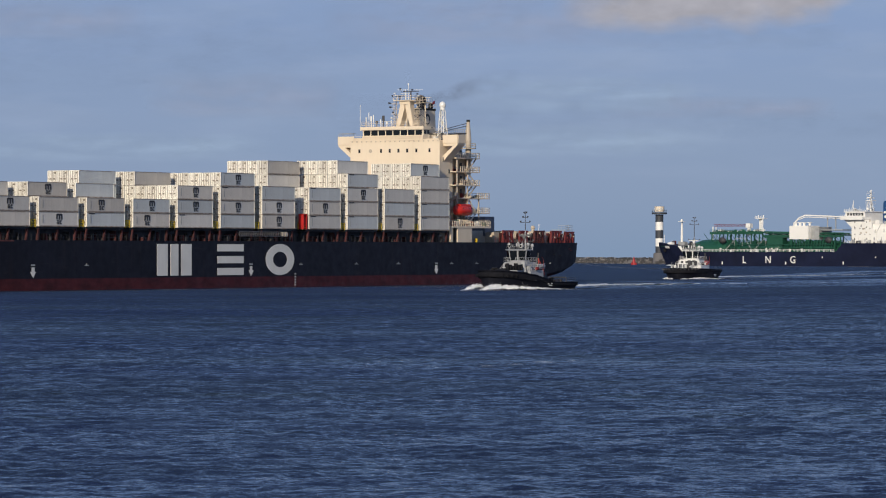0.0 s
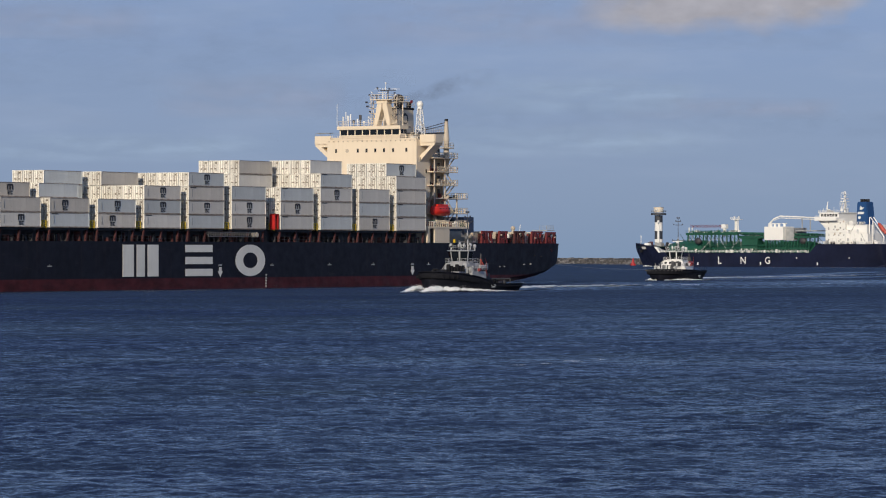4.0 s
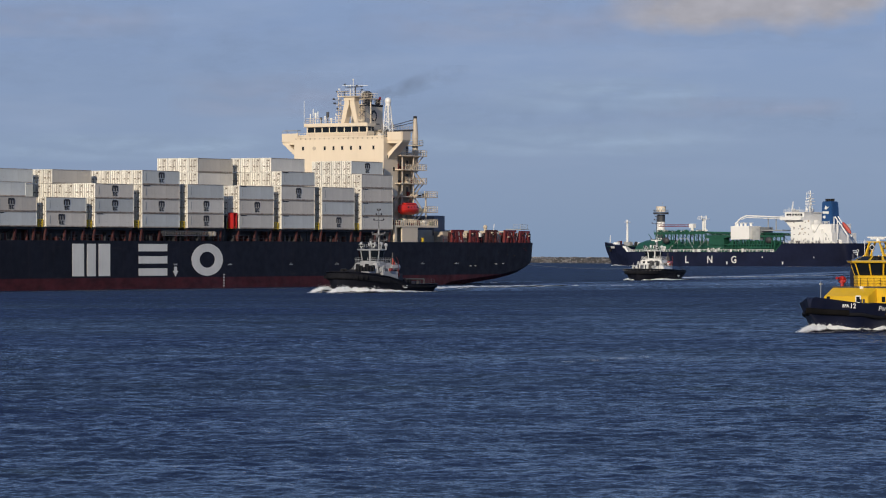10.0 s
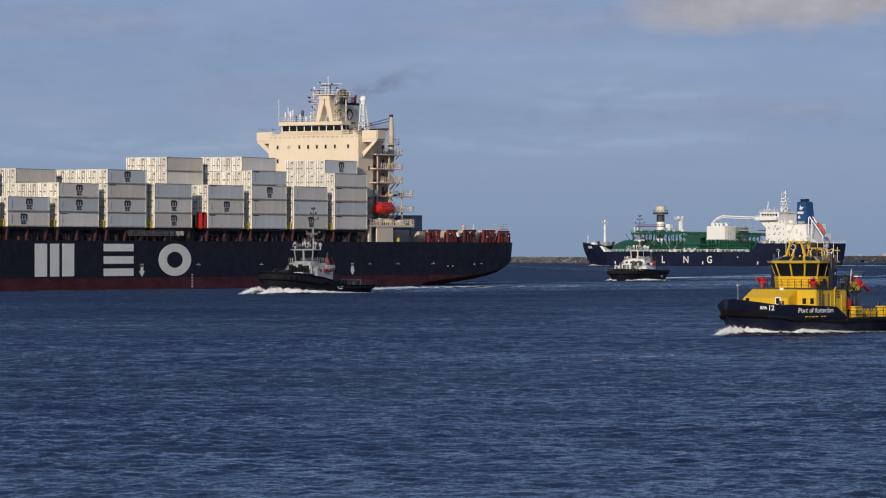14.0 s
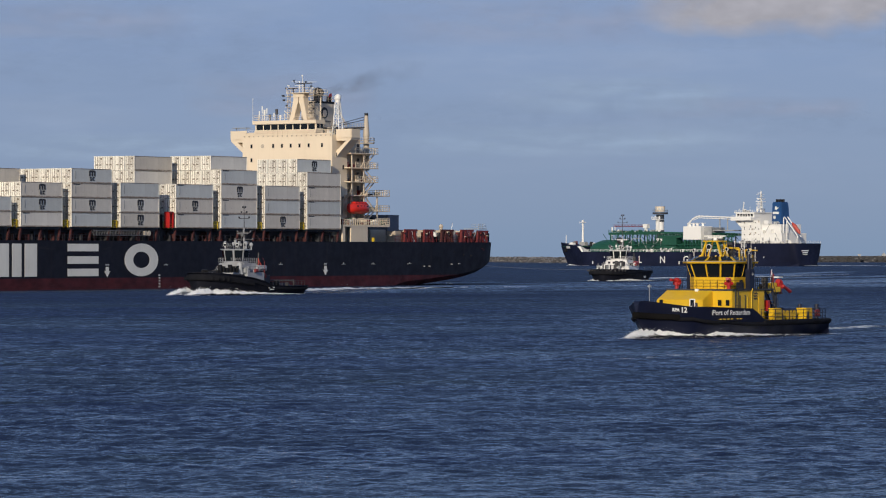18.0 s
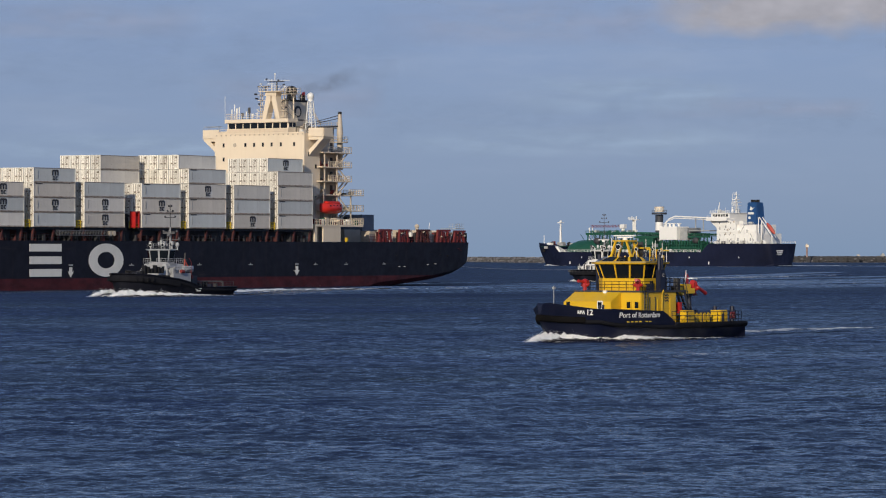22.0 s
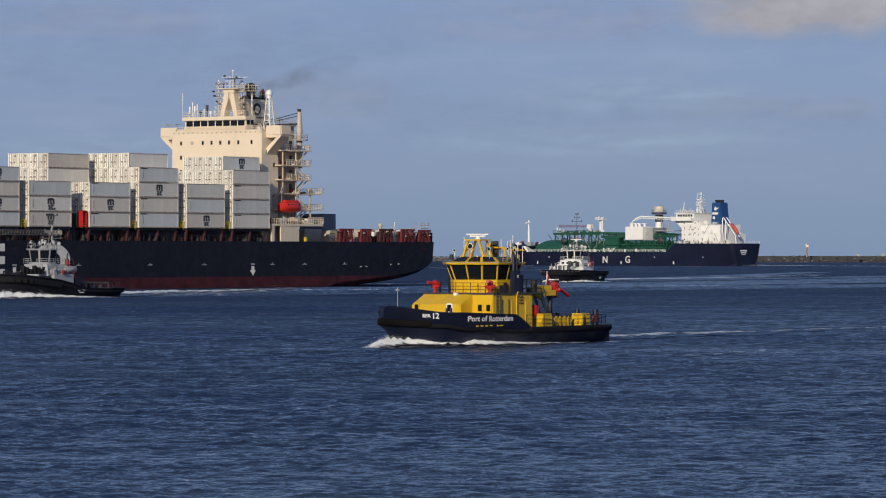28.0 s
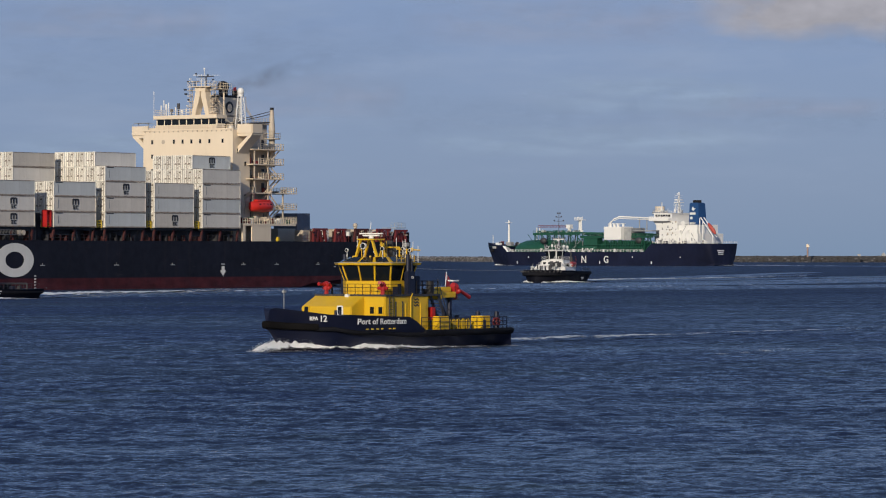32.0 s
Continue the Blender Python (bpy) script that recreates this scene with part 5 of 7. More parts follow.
        f = (Form().rod((x, y, 6.1), (x, y, 6.3 + h_), .03, 5).box(x - r, x + r, y - r, y + r, 6.2 + h_, 6.2 + h_ + rng.uniform(.12, .35)), Form().rod((x, y, 6.1), (x, y, 6.4 + h_), .04, 5).ball((x, y, 6.45 + h_), r, 8, 5),
             Form().rod((x, y, 6.1), (x, y, 6.9 + h_), .02, 4).rod((x, y - .35, 6.5 + h_), (x, y + .35, 6.5 + h_), .025, 4))[k % 3]
        part("roof_fitting", f, (M_DARK_STEEL, M_WHITE, M_DARK_STEEL, M_YELLOW, M_GREY)[k % 5], v)
    part("roof_handrail", Form().rail([(cx - 2.3, 1.6, 6.14), (cx - 1.2, 2.4, 6.14), (cx + 1.0, 2.4, 6.14)], .5, .6, .02, 2), M_YELLOW, v)
    for k in range(7):
        x = -16.4 + .5 * rng.uniform(-1, 1)
        y, s_ = rng.uniform(-2.4, 2.6), rng.uniform(.12, .3)
        part("deck_fitting", Form().box(x - s_, x + s_, y - s_, y + s_, 3.83, 3.95 + s_ * rng.uniform(1.5, 4)), (M_DARK_STEEL, M_PATROL, M_BLACK)[k % 3], v, bevel=.03)
    for k in range(12):
        x, y, s_ = rng.uniform(-24.2, -17.5), rng.uniform(-2.6, 3.2), rng.uniform(.12, .32)
        part("aft_fitting", Form().box(x - s_, x + s_, y - s_, y + s_, 1.1, 1.25 + s_ * rng.uniform(1, 3.2)), (M_DARK_STEEL, M_YELLOW, M_PATROL, M_GREY)[k % 4], v, bevel=.03)
    # exhaust stacks
    for y in (2.8, -2.8):
        s = part("exhaust_stack", Form().box(-13.75, -12.9, y - .22, y + .22, 3.8, 5.5), M_PATROL, v, "navy exhaust casing", bevel=.06)
        part("exhaust_pipe", Form().rod((-13.1, y, 5.4), (-13.1, y, 6.7), .15, 8).rod((-13.5, y, 5.4), (-13.5, y, 6.4), .12, 8), M_PATROL, s, smooth=True)
        if y > 0:
            text_part("stack_number", "12", .3, pose(-13.2, y + .225, 4.95, 90, 0, 180), M_LETTER, s)
    monitor("fire_monitor", v, -10.35, -2.4, 3.8, -8, 4, 1.0)
    monitor("fire_monitor", v, -10.5, 2.45, 3.8, 20, 12, 1.0)
    # stair from the upper deck, lockers and rails on the aft deck
    st_ = Form()
    for y in (2.3, 3.0):
        st_.prism([(-18.0, 1.1), (-17.7, 1.1), (-16.4, 3.8), (-16.7, 3.8)], "y", y, y + .05)
    for k in range(10):
        u = (k + .5) / 10
        st_.box(-17.9 + 1.4 * u, -17.65 + 1.4 * u, 2.3, 3.0, 1.1 + 2.7 * u, 1.14 + 2.7 * u)
    st_.rod((-17.9, 3.0, 2.0), (-16.5, 3.0, 4.95), .03, 5)
    part("aft_stair", st_, M_DARK_STEEL, v, "dark steel stair")
    part("red_cabinet", Form().box(-16.2, -15.75, 2.6, 3.05, 2.0, 2.9), M_BRIGHT_RED, v, "red hose cabinet", bevel=.04)
    for x0, x1, y0, y1, z1 in ((-17.0, -15.7, 3.1, 3.7, 2.25), (-22.7, -21.6, 2.4, 3.4, 2.2), (-19.8, -18.2, .5, 1.6, 1.9)):
        part("deck_locker", Form().box(x0, x1, y0, y1, 1.1, z1), M_YELLOW, v, "yellow deck locker", bevel=.05)
    part("locker_door", Form().box(-22.1, -21.75, 3.4, 3.42, 1.2, 1.9), M_DARK_STEEL, v)
    for k in range(5):
        part("hose_reel", Form().loft([[(-18.0 - .6 * k + .26 * math.cos(a), yy, 1.62 + .42 * math.sin(a)) for a in [2 * math.pi * j / 10 for j in range(10)]] for yy in (2.8, 3.0)]), M_YELLOW, v)
    part("reel_stand", Form().box(-20.8, -17.6, 2.85, 2.95, 1.9, 2.05).box(-20.8, -17.6, 2.7, 3.1, 1.1, 1.25), M_DARK_STEEL, v)
    part("deck_rail", Form().rail([(-13.0, 4.05, 1.3), (-20, 4.05, 1.2), (-23, 3.95, 1.2), (-24.7, 3.5, 1.2), (-24.7, -3.5, 1.2), (-22, -4.0, 1.2), (-14, -4.05, 1.2)], 0.9, 1.1, 0.03, 3), M_PATROL, v)
    part("tow_bitt", Form().rod((-22.6, -.5, 1.1), (-22.6, -.5, 2.2), .16, 8).rod((-22.6, .5, 1.1), (-22.6, .5, 2.2), .16, 8).rod((-22.6, -.9, 1.8), (-22.6, .9, 1.8), .1, 8), M_PATROL, v)
    for x, y in ((-24.1, 3.0), (-23.7, 1.6)):
        part("stern_bitt", Form().rod((x, y, 1.1), (x, y, 2.5), .18, 8).rod((x, y - .3, 2.1), (x, y + .3, 2.1), .09, 6), M_PATROL, v)
    for k, (x, y) in enumerate(((-23.0, 3.6), (-23.4, 3.55))):
        part("lifebuoy", Form().loft([[(x + (.25 + .07 * math.cos(b)) * math.cos(a), y + .07 * math.sin(b), 1.75 + (.25 + .07 * math.cos(b)) * math.sin(a)) for b in [2 * math.pi * j / 6 for j in range(6)]] for a in [2 * math.pi * i / 14 for i in range(15)]], caps=False), M_RED, v)
    # aft monitor on a yellow arm
    arm = part("monitor_arm", Form().rod((-22.3, 0, 1.1), (-22.3, 0, 3.4), .2, 8).rod((-22.3, 0, 3.3), (-22.3, 0, 3.5), .32, 10).rod((-22.3, 0, 1.6), (-21.0, 0, 3.4), .09, 6), M_PATROL, v, "navy monitor post")
    part("arm_beam", Form().box(-22.5, -20.4, -.45, .45, 3.5, 3.95).box(-22.1, -20.8, -.32, .32, 3.95, 4.3).rod((-20.5, -.5, 3.7), (-20.5, .5, 3.7), .34, 10), M_YELLOW, arm, "yellow folded arm", bevel=.04)
    monitor("fire_monitor", v, -22.9, .1, 3.35, 184, -20, 1.25, 1.75)
    part("arm_cap", Form().box(-23.1, -22.4, -.2, .3, 4.7, 4.8), M_WHITE, arm)
    flag = part("flag_staff", Form().rod((-22.5, -.6, 3.4), (-22.8, -.6, 5.4), .03, 5), M_WHITE, v)
    part("flag", Form().prism([(-22.75, 5.3), (-23.25, 4.9), (-23.2, 4.2), (-22.65, 4.4)], "y", -.64, -.6), M_BRIGHT_RED, flag, "red and white flag")
    part("flag_stripe", Form().prism([(-22.79, 5.22), (-22.9, 5.12), (-22.84, 4.75), (-22.74, 4.85)], "y", -.66, -.58), M_WHITE, flag)
    part("jack_staff", Form().rod((-2.2, 0, 2.2), (-2.2, 0, 4.3), .03, 5).box(-2.35, -2.1, -.1, .1, 4.05, 4.2), M_GREY, v)
    for x, y in ((-5.1, 3.1), (-5.5, 3.2), (-4.6, -2.6)):
        part("bollard", Form().rod((x, y * .75, 1.1), (x, y * .75, 2.8), .1, 8), M_PATROL, v)
    return v


PATROL = patrol_vessel()


# ---- escort tugs ----
def tug(label, group, fore, rise=1.0, white=M_TUG_WHITE, beam=1.0, stern=1.4):
    """Origin at the stern, on the waterline; bow at x = 32."""
    v = thing("tug", label, "tugboat", group)
    v.scale = (0.80, 0.86, 1.0)
    st = [(0, .2, 1.45, 4.4, 4.2, .2), (1.2, -.6, 1.4, 5.0, 4.8, .2), (6, -2, 1.35, 5.3, 5.1, .15), (13, -2.4, 1.5, 5.4, 5.2, .15), (16, -2.4, 2.3, 5.4, 5.2, .15), (20, -2.4, 3.0, 5.4, 5.1, .17),
          (25, -2.4, 3.5, 5.2, 4.4, .2), (28, -2.2, 3.8, 4.6, 3.4, .25), (30.2, -1.8, 4.0, 3.6, 2.2, .3), (31.5, -1, 4.1, 2.2, 1.0, .4), (32.2, .4, 4.15, .8, .2, .5)]
    def along(x):
        return (x if x > 13 else 13 - 1.17 * (13 - x)) if stern < 2 else 3 + .94 * x
    st = [(along(x), zk, stern + (zd - 1.4) * rise, bd * beam, bw * beam, fu) for x, zk, zd, bd, bw, fu in st]
    part("hull", hull_form(st), M_TUGHULL, v, "black steel hull", smooth=True)
    def ring(keep, zf, r, half, grow):
        pts = []
        for x, zk, zd, bd, bw, fu in st:
            if keep(x):
                u = (zf(x, zd) - zk) / (zd - zk)
                pts.append(Vector((x + (.25 if x > along(31) else 0), (bw + (bd - bw) * u) * max(.02, u) ** fu + grow, zf(x, zd))))
        both = pts + [Vector((p.x, -p.y, p.z)) for p in reversed(pts)]
        rings = []
        for i, p in enumerate(both):
            d = (both[min(len(both) - 1, i + 1)] - both[max(0, i - 1)]).normalized()
            s = Vector((d.y, -d.x, 0)).normalized()
            rings.append([p + s * (r * math.cos(t)) + Vector((0, 0, half * math.sin(t))) for t in [2 * math.pi * j / 8 for j in range(8)]])
        return Form().loft(rings)
    part("bow_fender", ring(lambda x: x > 19, lambda x, zd: zd - .75, .35, .5, .12), M_RUBBER, v, "black rubber bow fender", smooth=True)
    part("side_fender", ring(lambda x: x < 26, lambda x, zd: zd - .5, .2, .22, .05), M_RUBBER, v, smooth=True)
    cap = ring(lambda x: x > 12, lambda x, zd: zd + .02, .1, .1, 0)
    part("bulwark_cap", cap, M_TUGHULL, v, smooth=True)
    # scalloped rubber blocks on the bow
    for k in range(13):
        a = -1.15 + 2.3 * k / 12
        x, y = along(26.4 + 5.75 * math.cos(a * 1.1)), 4.9 * math.sin(a * 1.1) * 1.05 * beam
        part("fender_block", Form().box(x - .2, x + .2, y - .2, y + .2, stern + 1.2 * rise - (.3 if stern > 2 else 0), stern + 1.9 * rise), M_DARK_STEEL if stern > 2 else M_RUBBER, v, bevel=.1)
    part("deck", Form().prism([(along(x), y) for x, y in ((.4, -3.9), (.4, 3.9), (6, 4.5), (24, 4.3), (28, 2.8), (30, 0), (28, -2.8), (24, -4.3), (6, -4.5))], "z", 1.0, 1.15), M_GREY, v)
    house = part("deckhouse", Form().box(13.4, 19.6, -3.7, 3.7, 1.15, 3.6).box(12.6, 13.4, -3.0, 3.0, 1.15, 3.0), white, v, "white deckhouse", bevel=.08)
    part("upper_house", Form().frustum((13.9, 20.6, -3.1, 3.1), (14.3, 20.2, -2.5, 2.5), 3.3, 5.1), white, v, bevel=.06)
    part("foredeck_winch", Form().rod((26.2, -1.2, 3.0), (26.2, 1.2, 3.0), .9, 12).box(25.3, 27.2, -1.7, -1.3, 1.2, 4.0).box(25.3, 27.2, 1.3, 1.7, 1.2, 4.0), M_DARK_STEEL if stern > 2 else M_BLACK, v)
    part("tow_staple", Form().path([(29.2, -.6, 1.2), (29.2, -.6, 4.0), (29.2, .6, 4.0), (29.2, .6, 1.2)], .16, 7), white if stern > 2 else M_BLACK, v)
    low = 3.3 if stern < 2 else 3.9
    part("fore_house", Form().frustum((19.6, 23.4, -4.2 * beam, 4.2 * beam), (19.6, 22.0, -3.0, 3.0), 1.15, low).frustum((22.6, 24.8, -3.4, 3.4), (22.4, 23.2, -2.4, 2.4), 1.15, low - .2), fore, v, bevel=.1)
    for k in range(6):
        part("fore_gear", Form().box(21.5 + .9 * k, 22.0 + .9 * k, 2.2 - .2 * k, 2.9 - .2 * k, 3.6, 4.4 + .25 * (k % 3)), (M_DARK_STEEL if k % 3 else white) if stern > 2 else M_BLACK, v)
    for y in (-1.9, -.7, .7, 1.9):
        part("house_window", Form().box(20.32, 20.46, y - .3, y + .3, 4.2, 4.7), M_WINDOW, house)
    rig = M_STEEL_GREY if stern < 2 else M_DARK_STEEL
    wide = 1.0 if stern > 2 else 1.16
    cx = 18.1
    def octo(hx, hy, c, z):
        hx, hy, c = hx * wide, hy * wide, c * wide
        return [(cx + hx, -hy + c, z), (cx + hx, hy - c, z), (cx + hx - c, hy, z), (cx - hx + c, hy, z), (cx - hx, hy - c, z), (cx - hx, -hy + c, z), (cx - hx + c, -hy, z), (cx + hx - c, -hy, z)]
    wh = part("wheelhouse", Form().loft([octo(1.9, 1.9, 1.08, 4.95), octo(1.9, 1.9, 1.08, 5.4)]).loft([octo(1.85, 1.85, 1.05, 5.35), octo(2.2, 2.2, 1.25, 7.35)]).loft([octo(2.4, 2.4, 1.35, 7.32), octo(2.3, 2.3, 1.3, 7.46)]), white, v, "white wheelhouse with large raking windows", bevel=.03)
    lo, hi = octo(1.88, 1.88, 1.06, 5.45), octo(2.18, 2.18, 1.24, 7.22)
    for k in range(8):
        a0, a1, b1, b0 = Vector(lo[k]), Vector(lo[(k + 1) % 8]), Vector(hi[(k + 1) % 8]), Vector(hi[k])
        n = (a1 - a0).cross(b0 - a0).normalized()
        if n.dot((a0 + a1) / 2 - Vector((cx, 0, 6))) < 0:
            n = -n
        w = 1
        for q in range(w):
            c = [a0.lerp(a1, (q + .09) / w), a0.lerp(a1, (q + .91) / w), b0.lerp(b1, (q + .91) / w), b0.lerp(b1, (q + .09) / w)]
            part("wheelhouse_window", Form().loft([[p + n * .03 for p in c], [p + n * .05 for p in c]]), M_WINDOW, wh)
    if stern < 2:
        part("bridge_bulwark", Form().loft([octo(2.15, 2.15, 1.2, 4.1), octo(2.35, 2.35, 1.3, 5.15)]), white, v, bevel=.04)
    # funnels, mast, domes
    for y in (-2.6, 2.6):
        fn = part("funnel", Form().box(13.6, 14.3, y - .35, y + .35, 3.3, 5.9), M_DARK_STEEL, v, bevel=.1)
        part("exhaust_pipe", Form().rod((13.95, y, 5.8), (13.8, y, 6.8), .16, 8), M_DARK_STEEL, fn)
    high = 0 if stern < 2 else 1.7
    mast = part("mast", Form().rod((cx - 3.1, 0, 5.0), (cx - 3.1, 0, 11.0), .2, 8, .12), M_TUG_GREY, v, "dark mast with crosstrees", smooth=True)
    part("topmast", Form().rod((cx - 3.1, 0, 10.9), (cx - 3.1, 0, 14.6 + high), .09, 6, .05), M_DARK_STEEL, mast)
    part("mast_leg", Form().rod((cx - 2.0, -1.0, 5.1), (cx - 3.0, -.15, 10.6), .08, 5).rod((cx - 2.0, 1.0, 5.1), (cx - 3.0, .15, 10.6), .08, 5).rod((cx - 4.1, 0, 5.1), (cx - 3.2, 0, 10.6), .12, 5), rig, mast)
    for z, w in ((9.0, 1.6 if stern > 2 else 2.0), (10.2, 1.5), (12.5 + high, 1.15), (13.4 + high, .6), (14.2 + high, .3)):
        part("crosstree", Form().rod((cx - 3.1, -w, z), (cx - 3.1, w, z), .055, 5), rig if z < 11 else M_DARK_STEEL, mast)
        for s in (-1, 1):
            part("mast_lamp", Form().box(cx - 3.25, cx - 2.95, s * w - .1, s * w + .1, z, z + .3), M_DARK_STEEL if z > 11 else rig, mast)
    part("radar_scanner", Form().box(cx - 2.8, cx - 2.55, -1.3, 1.3, 9.9, 10.1).box(cx - 2.9, cx - 2.4, -.3, .3, 9.5, 9.9), rig if stern < 2 else white, mast)
    for y, z, x in ((-2.2, 7.5, cx + .3), (2.0, 7.5, cx - .6), (2.4, 7.3, cx - 1.9)):
        part("satellite_dome", Form().rod((x, y, z), (x, y, z + .5), .15, 6).ball((x, y, z + .85), .38, 10, 6), white, v, smooth=True)
    for y in (-1.4, 1.4):
        lamp_head("searchlight", v, cx + 1.5, y, 7.6, .32)
    part("roof_rail", Form().rail([(cx - 1.6, -2.1, 7.6), (cx + 1.6, -2.1, 7.6), (cx + 2.1, 0, 7.6), (cx + 1.6, 2.1, 7.6), (cx - 1.6, 2.1, 7.6)], .7, 1.1, .022, 2), M_GREY, v)
    part("house_rail", Form().rail([(13.5, 3.6, 3.6), (19.5, 3.6, 3.6), (19.5, -3.6, 3.6), (13.5, -3.6, 3.6)], .95, 1.0, .03, 2), white if stern > 2 else M_DARK_STEEL, v)
    part("red_raft", Form().rod((16.5, 4.0, 3.9), (17.4, 4.0, 3.9), .3, 10), M_RED, v, "red life raft canister", smooth=True)
    part("red_hatch", Form().box(12.3, 12.8, 3.1, 3.5, 2.7, 3.3), M_RED, v, bevel=.08)
    part("boat_davit", Form().path([(13.2, 3.6, 3.2), (13.4, 3.7, 5.4), (14.4, 3.9, 6.0)], .05, 6), M_RED, v)
    rb = [[(13.6 + 1.9 * u, 3.1 + .6 * (1 - u ** 4) * math.cos(a), 4.3 + .5 * math.sin(a)) for a in [2 * math.pi * j / 10 for j in range(10)]] for u in np.linspace(-.97, .97, 9)]
    part("rescue_boat", Form().loft(rb), white if stern < 2 else M_BRIGHT_RED, v, smooth=True)
    part("tow_winch", Form().rod((9.5, -1.5, 2.2), (9.5, 1.5, 2.2), .9, 12).box(8.6, 10.4, -2, -1.6, 1.15, 3.2).box(8.6, 10.4, 1.6, 2, 1.15, 3.2), M_DARK_STEEL, v)
    part("aft_gear", Form().path([(along(3.0), -3, 1.2), (along(3.0), -3, 2.2), (along(3.0), 3, 2.2), (along(3.0), 3, 1.2)], .14, 6), M_DARK_STEEL, v)
    part("name_board", Form().box(12.4, 14.6, 5.44 * beam, 5.47 * beam, 1.0, 1.2).box(12.7, 14.2, 5.44 * beam, 5.47 * beam, .72, .88), M_LETTER, v, "white name bars")
    if stern > 2:
        part("house_skirt", Form().frustum((14.2, 23.6, -4.8, 4.8), (15.2, 22.4, -3.5, 3.5), 1.2, 3.7), white, v, bevel=.1)
        for k in range(9):
            y = -4.0 + k
            part("skirt_post", Form().rod((22.9, y, 2.9), (22.9, y, 4.3), .06, 5), white if k % 2 else M_GREY, v)
    # small gear that crowds the house, its roof and the working deck
    rng = random.Random(40 + int(stern * 10))
    for k in range(16):
        x, y, s_ = cx + rng.uniform(-2.2, 1.6), rng.uniform(-2.1, 2.1), rng.uniform(.08, .2)
        part("roof_fitting", Form().rod((x, y, 7.45), (x, y, 7.7 + s_ * 5), .03, 4).box(x - s_, x + s_, y - s_, y + s_, 7.6 + s_ * 3, 7.7 + s_ * 6), (white, M_DARK_STEEL, M_GREY)[k % 3], v)
    for k in range(22):
        x, side, s_ = rng.uniform(13.6, 20.0), rng.choice((-1, 1)), rng.uniform(.12, .34)
        y = side * rng.uniform(2.5, 3.6)
        part("house_fitting", Form().box(x - s_, x + s_, y - s_, y + s_, 3.5, 3.8 + s_ * rng.uniform(1, 4)), (white, M_DARK_STEEL, M_GREY, M_BLACK, white)[k % 5], v, bevel=.03)
    for k in range(12):
        x, y, s_ = rng.uniform(23.5, 29), rng.uniform(-2.6, 2.6), rng.uniform(.15, .4)
        part("foredeck_fitting", Form().box(x - s_, x + s_, y - s_, y + s_, 2.4, 2.9 + s_ * rng.uniform(1, 3)), ((M_BLACK, M_DARK_STEEL, white) if stern < 2 else (white, M_GREY, M_DARK_STEEL, white))[k % (3 if stern < 2 else 4)], v, bevel=.04)
    for k in range(8):
        x, y, s_ = along(rng.uniform(1.5, 9)), rng.uniform(-3.6, 3.8), rng.uniform(.2, .5)
        part("aft_fitting", Form().box(x - s_, x + s_, y - s_, y + s_, 1.15, 1.5 + s_ * rng.uniform(.6, 1.8)), (M_BLACK, M_DARK_STEEL, M_PATROL)[k % 3], v, bevel=.06)
    for y in (-1, 1):
        st_ = Form()
        for q in (0, .55):
            st_.rod((20.4 + q, y * 3.3, 3.6), (19.4 + q, y * 2.5, 5.1), .04, 4)
        for q in range(6):
            u = (q + .5) / 6
            st_.rod((20.4 - u, y * (3.3 - .8 * u), 3.6 + 1.5 * u), (20.95 - u, y * (3.3 - .8 * u), 3.6 + 1.5 * u), .03, 4)
        part("house_ladder", st_, M_GREY, v)
        part("bridge_rail", Form().rail([(14.4, y * 2.5, 5.1), (cx + 2.3, y * 2.5, 5.1), (cx + 2.6, y * .6, 5.1)], .85, .8, .03, 3), white, v)
    part("crane_boom", Form().rod((14.9, 3.2, 5.8), (12.9, 3.5, 3.4), .08, 6).rod((14.9, 3.2, 3.6), (14.9, 3.2, 5.9), .09, 6), M_FADED_ORANGE if stern < 2 else M_DARK_STEEL, v)
    part("deck_rail", Form().rail([(12.5, 5.1 * beam, stern + .1), (along(2), 4.8 * beam, stern)], .8, 1.2, .035, 2), M_DARK_STEEL, v)
    return v


TUG_A = tug("black tug with a white wheelhouse steaming beside the container ship", "escort tugs", M_BLACK, .8, M_TUG_GREY)
TUG_B = tug("black tug with a white wheelhouse on a line astern", "escort tugs", M_TUG_WHITE, .1, M_TUG_WHITE, .97, 2.5)


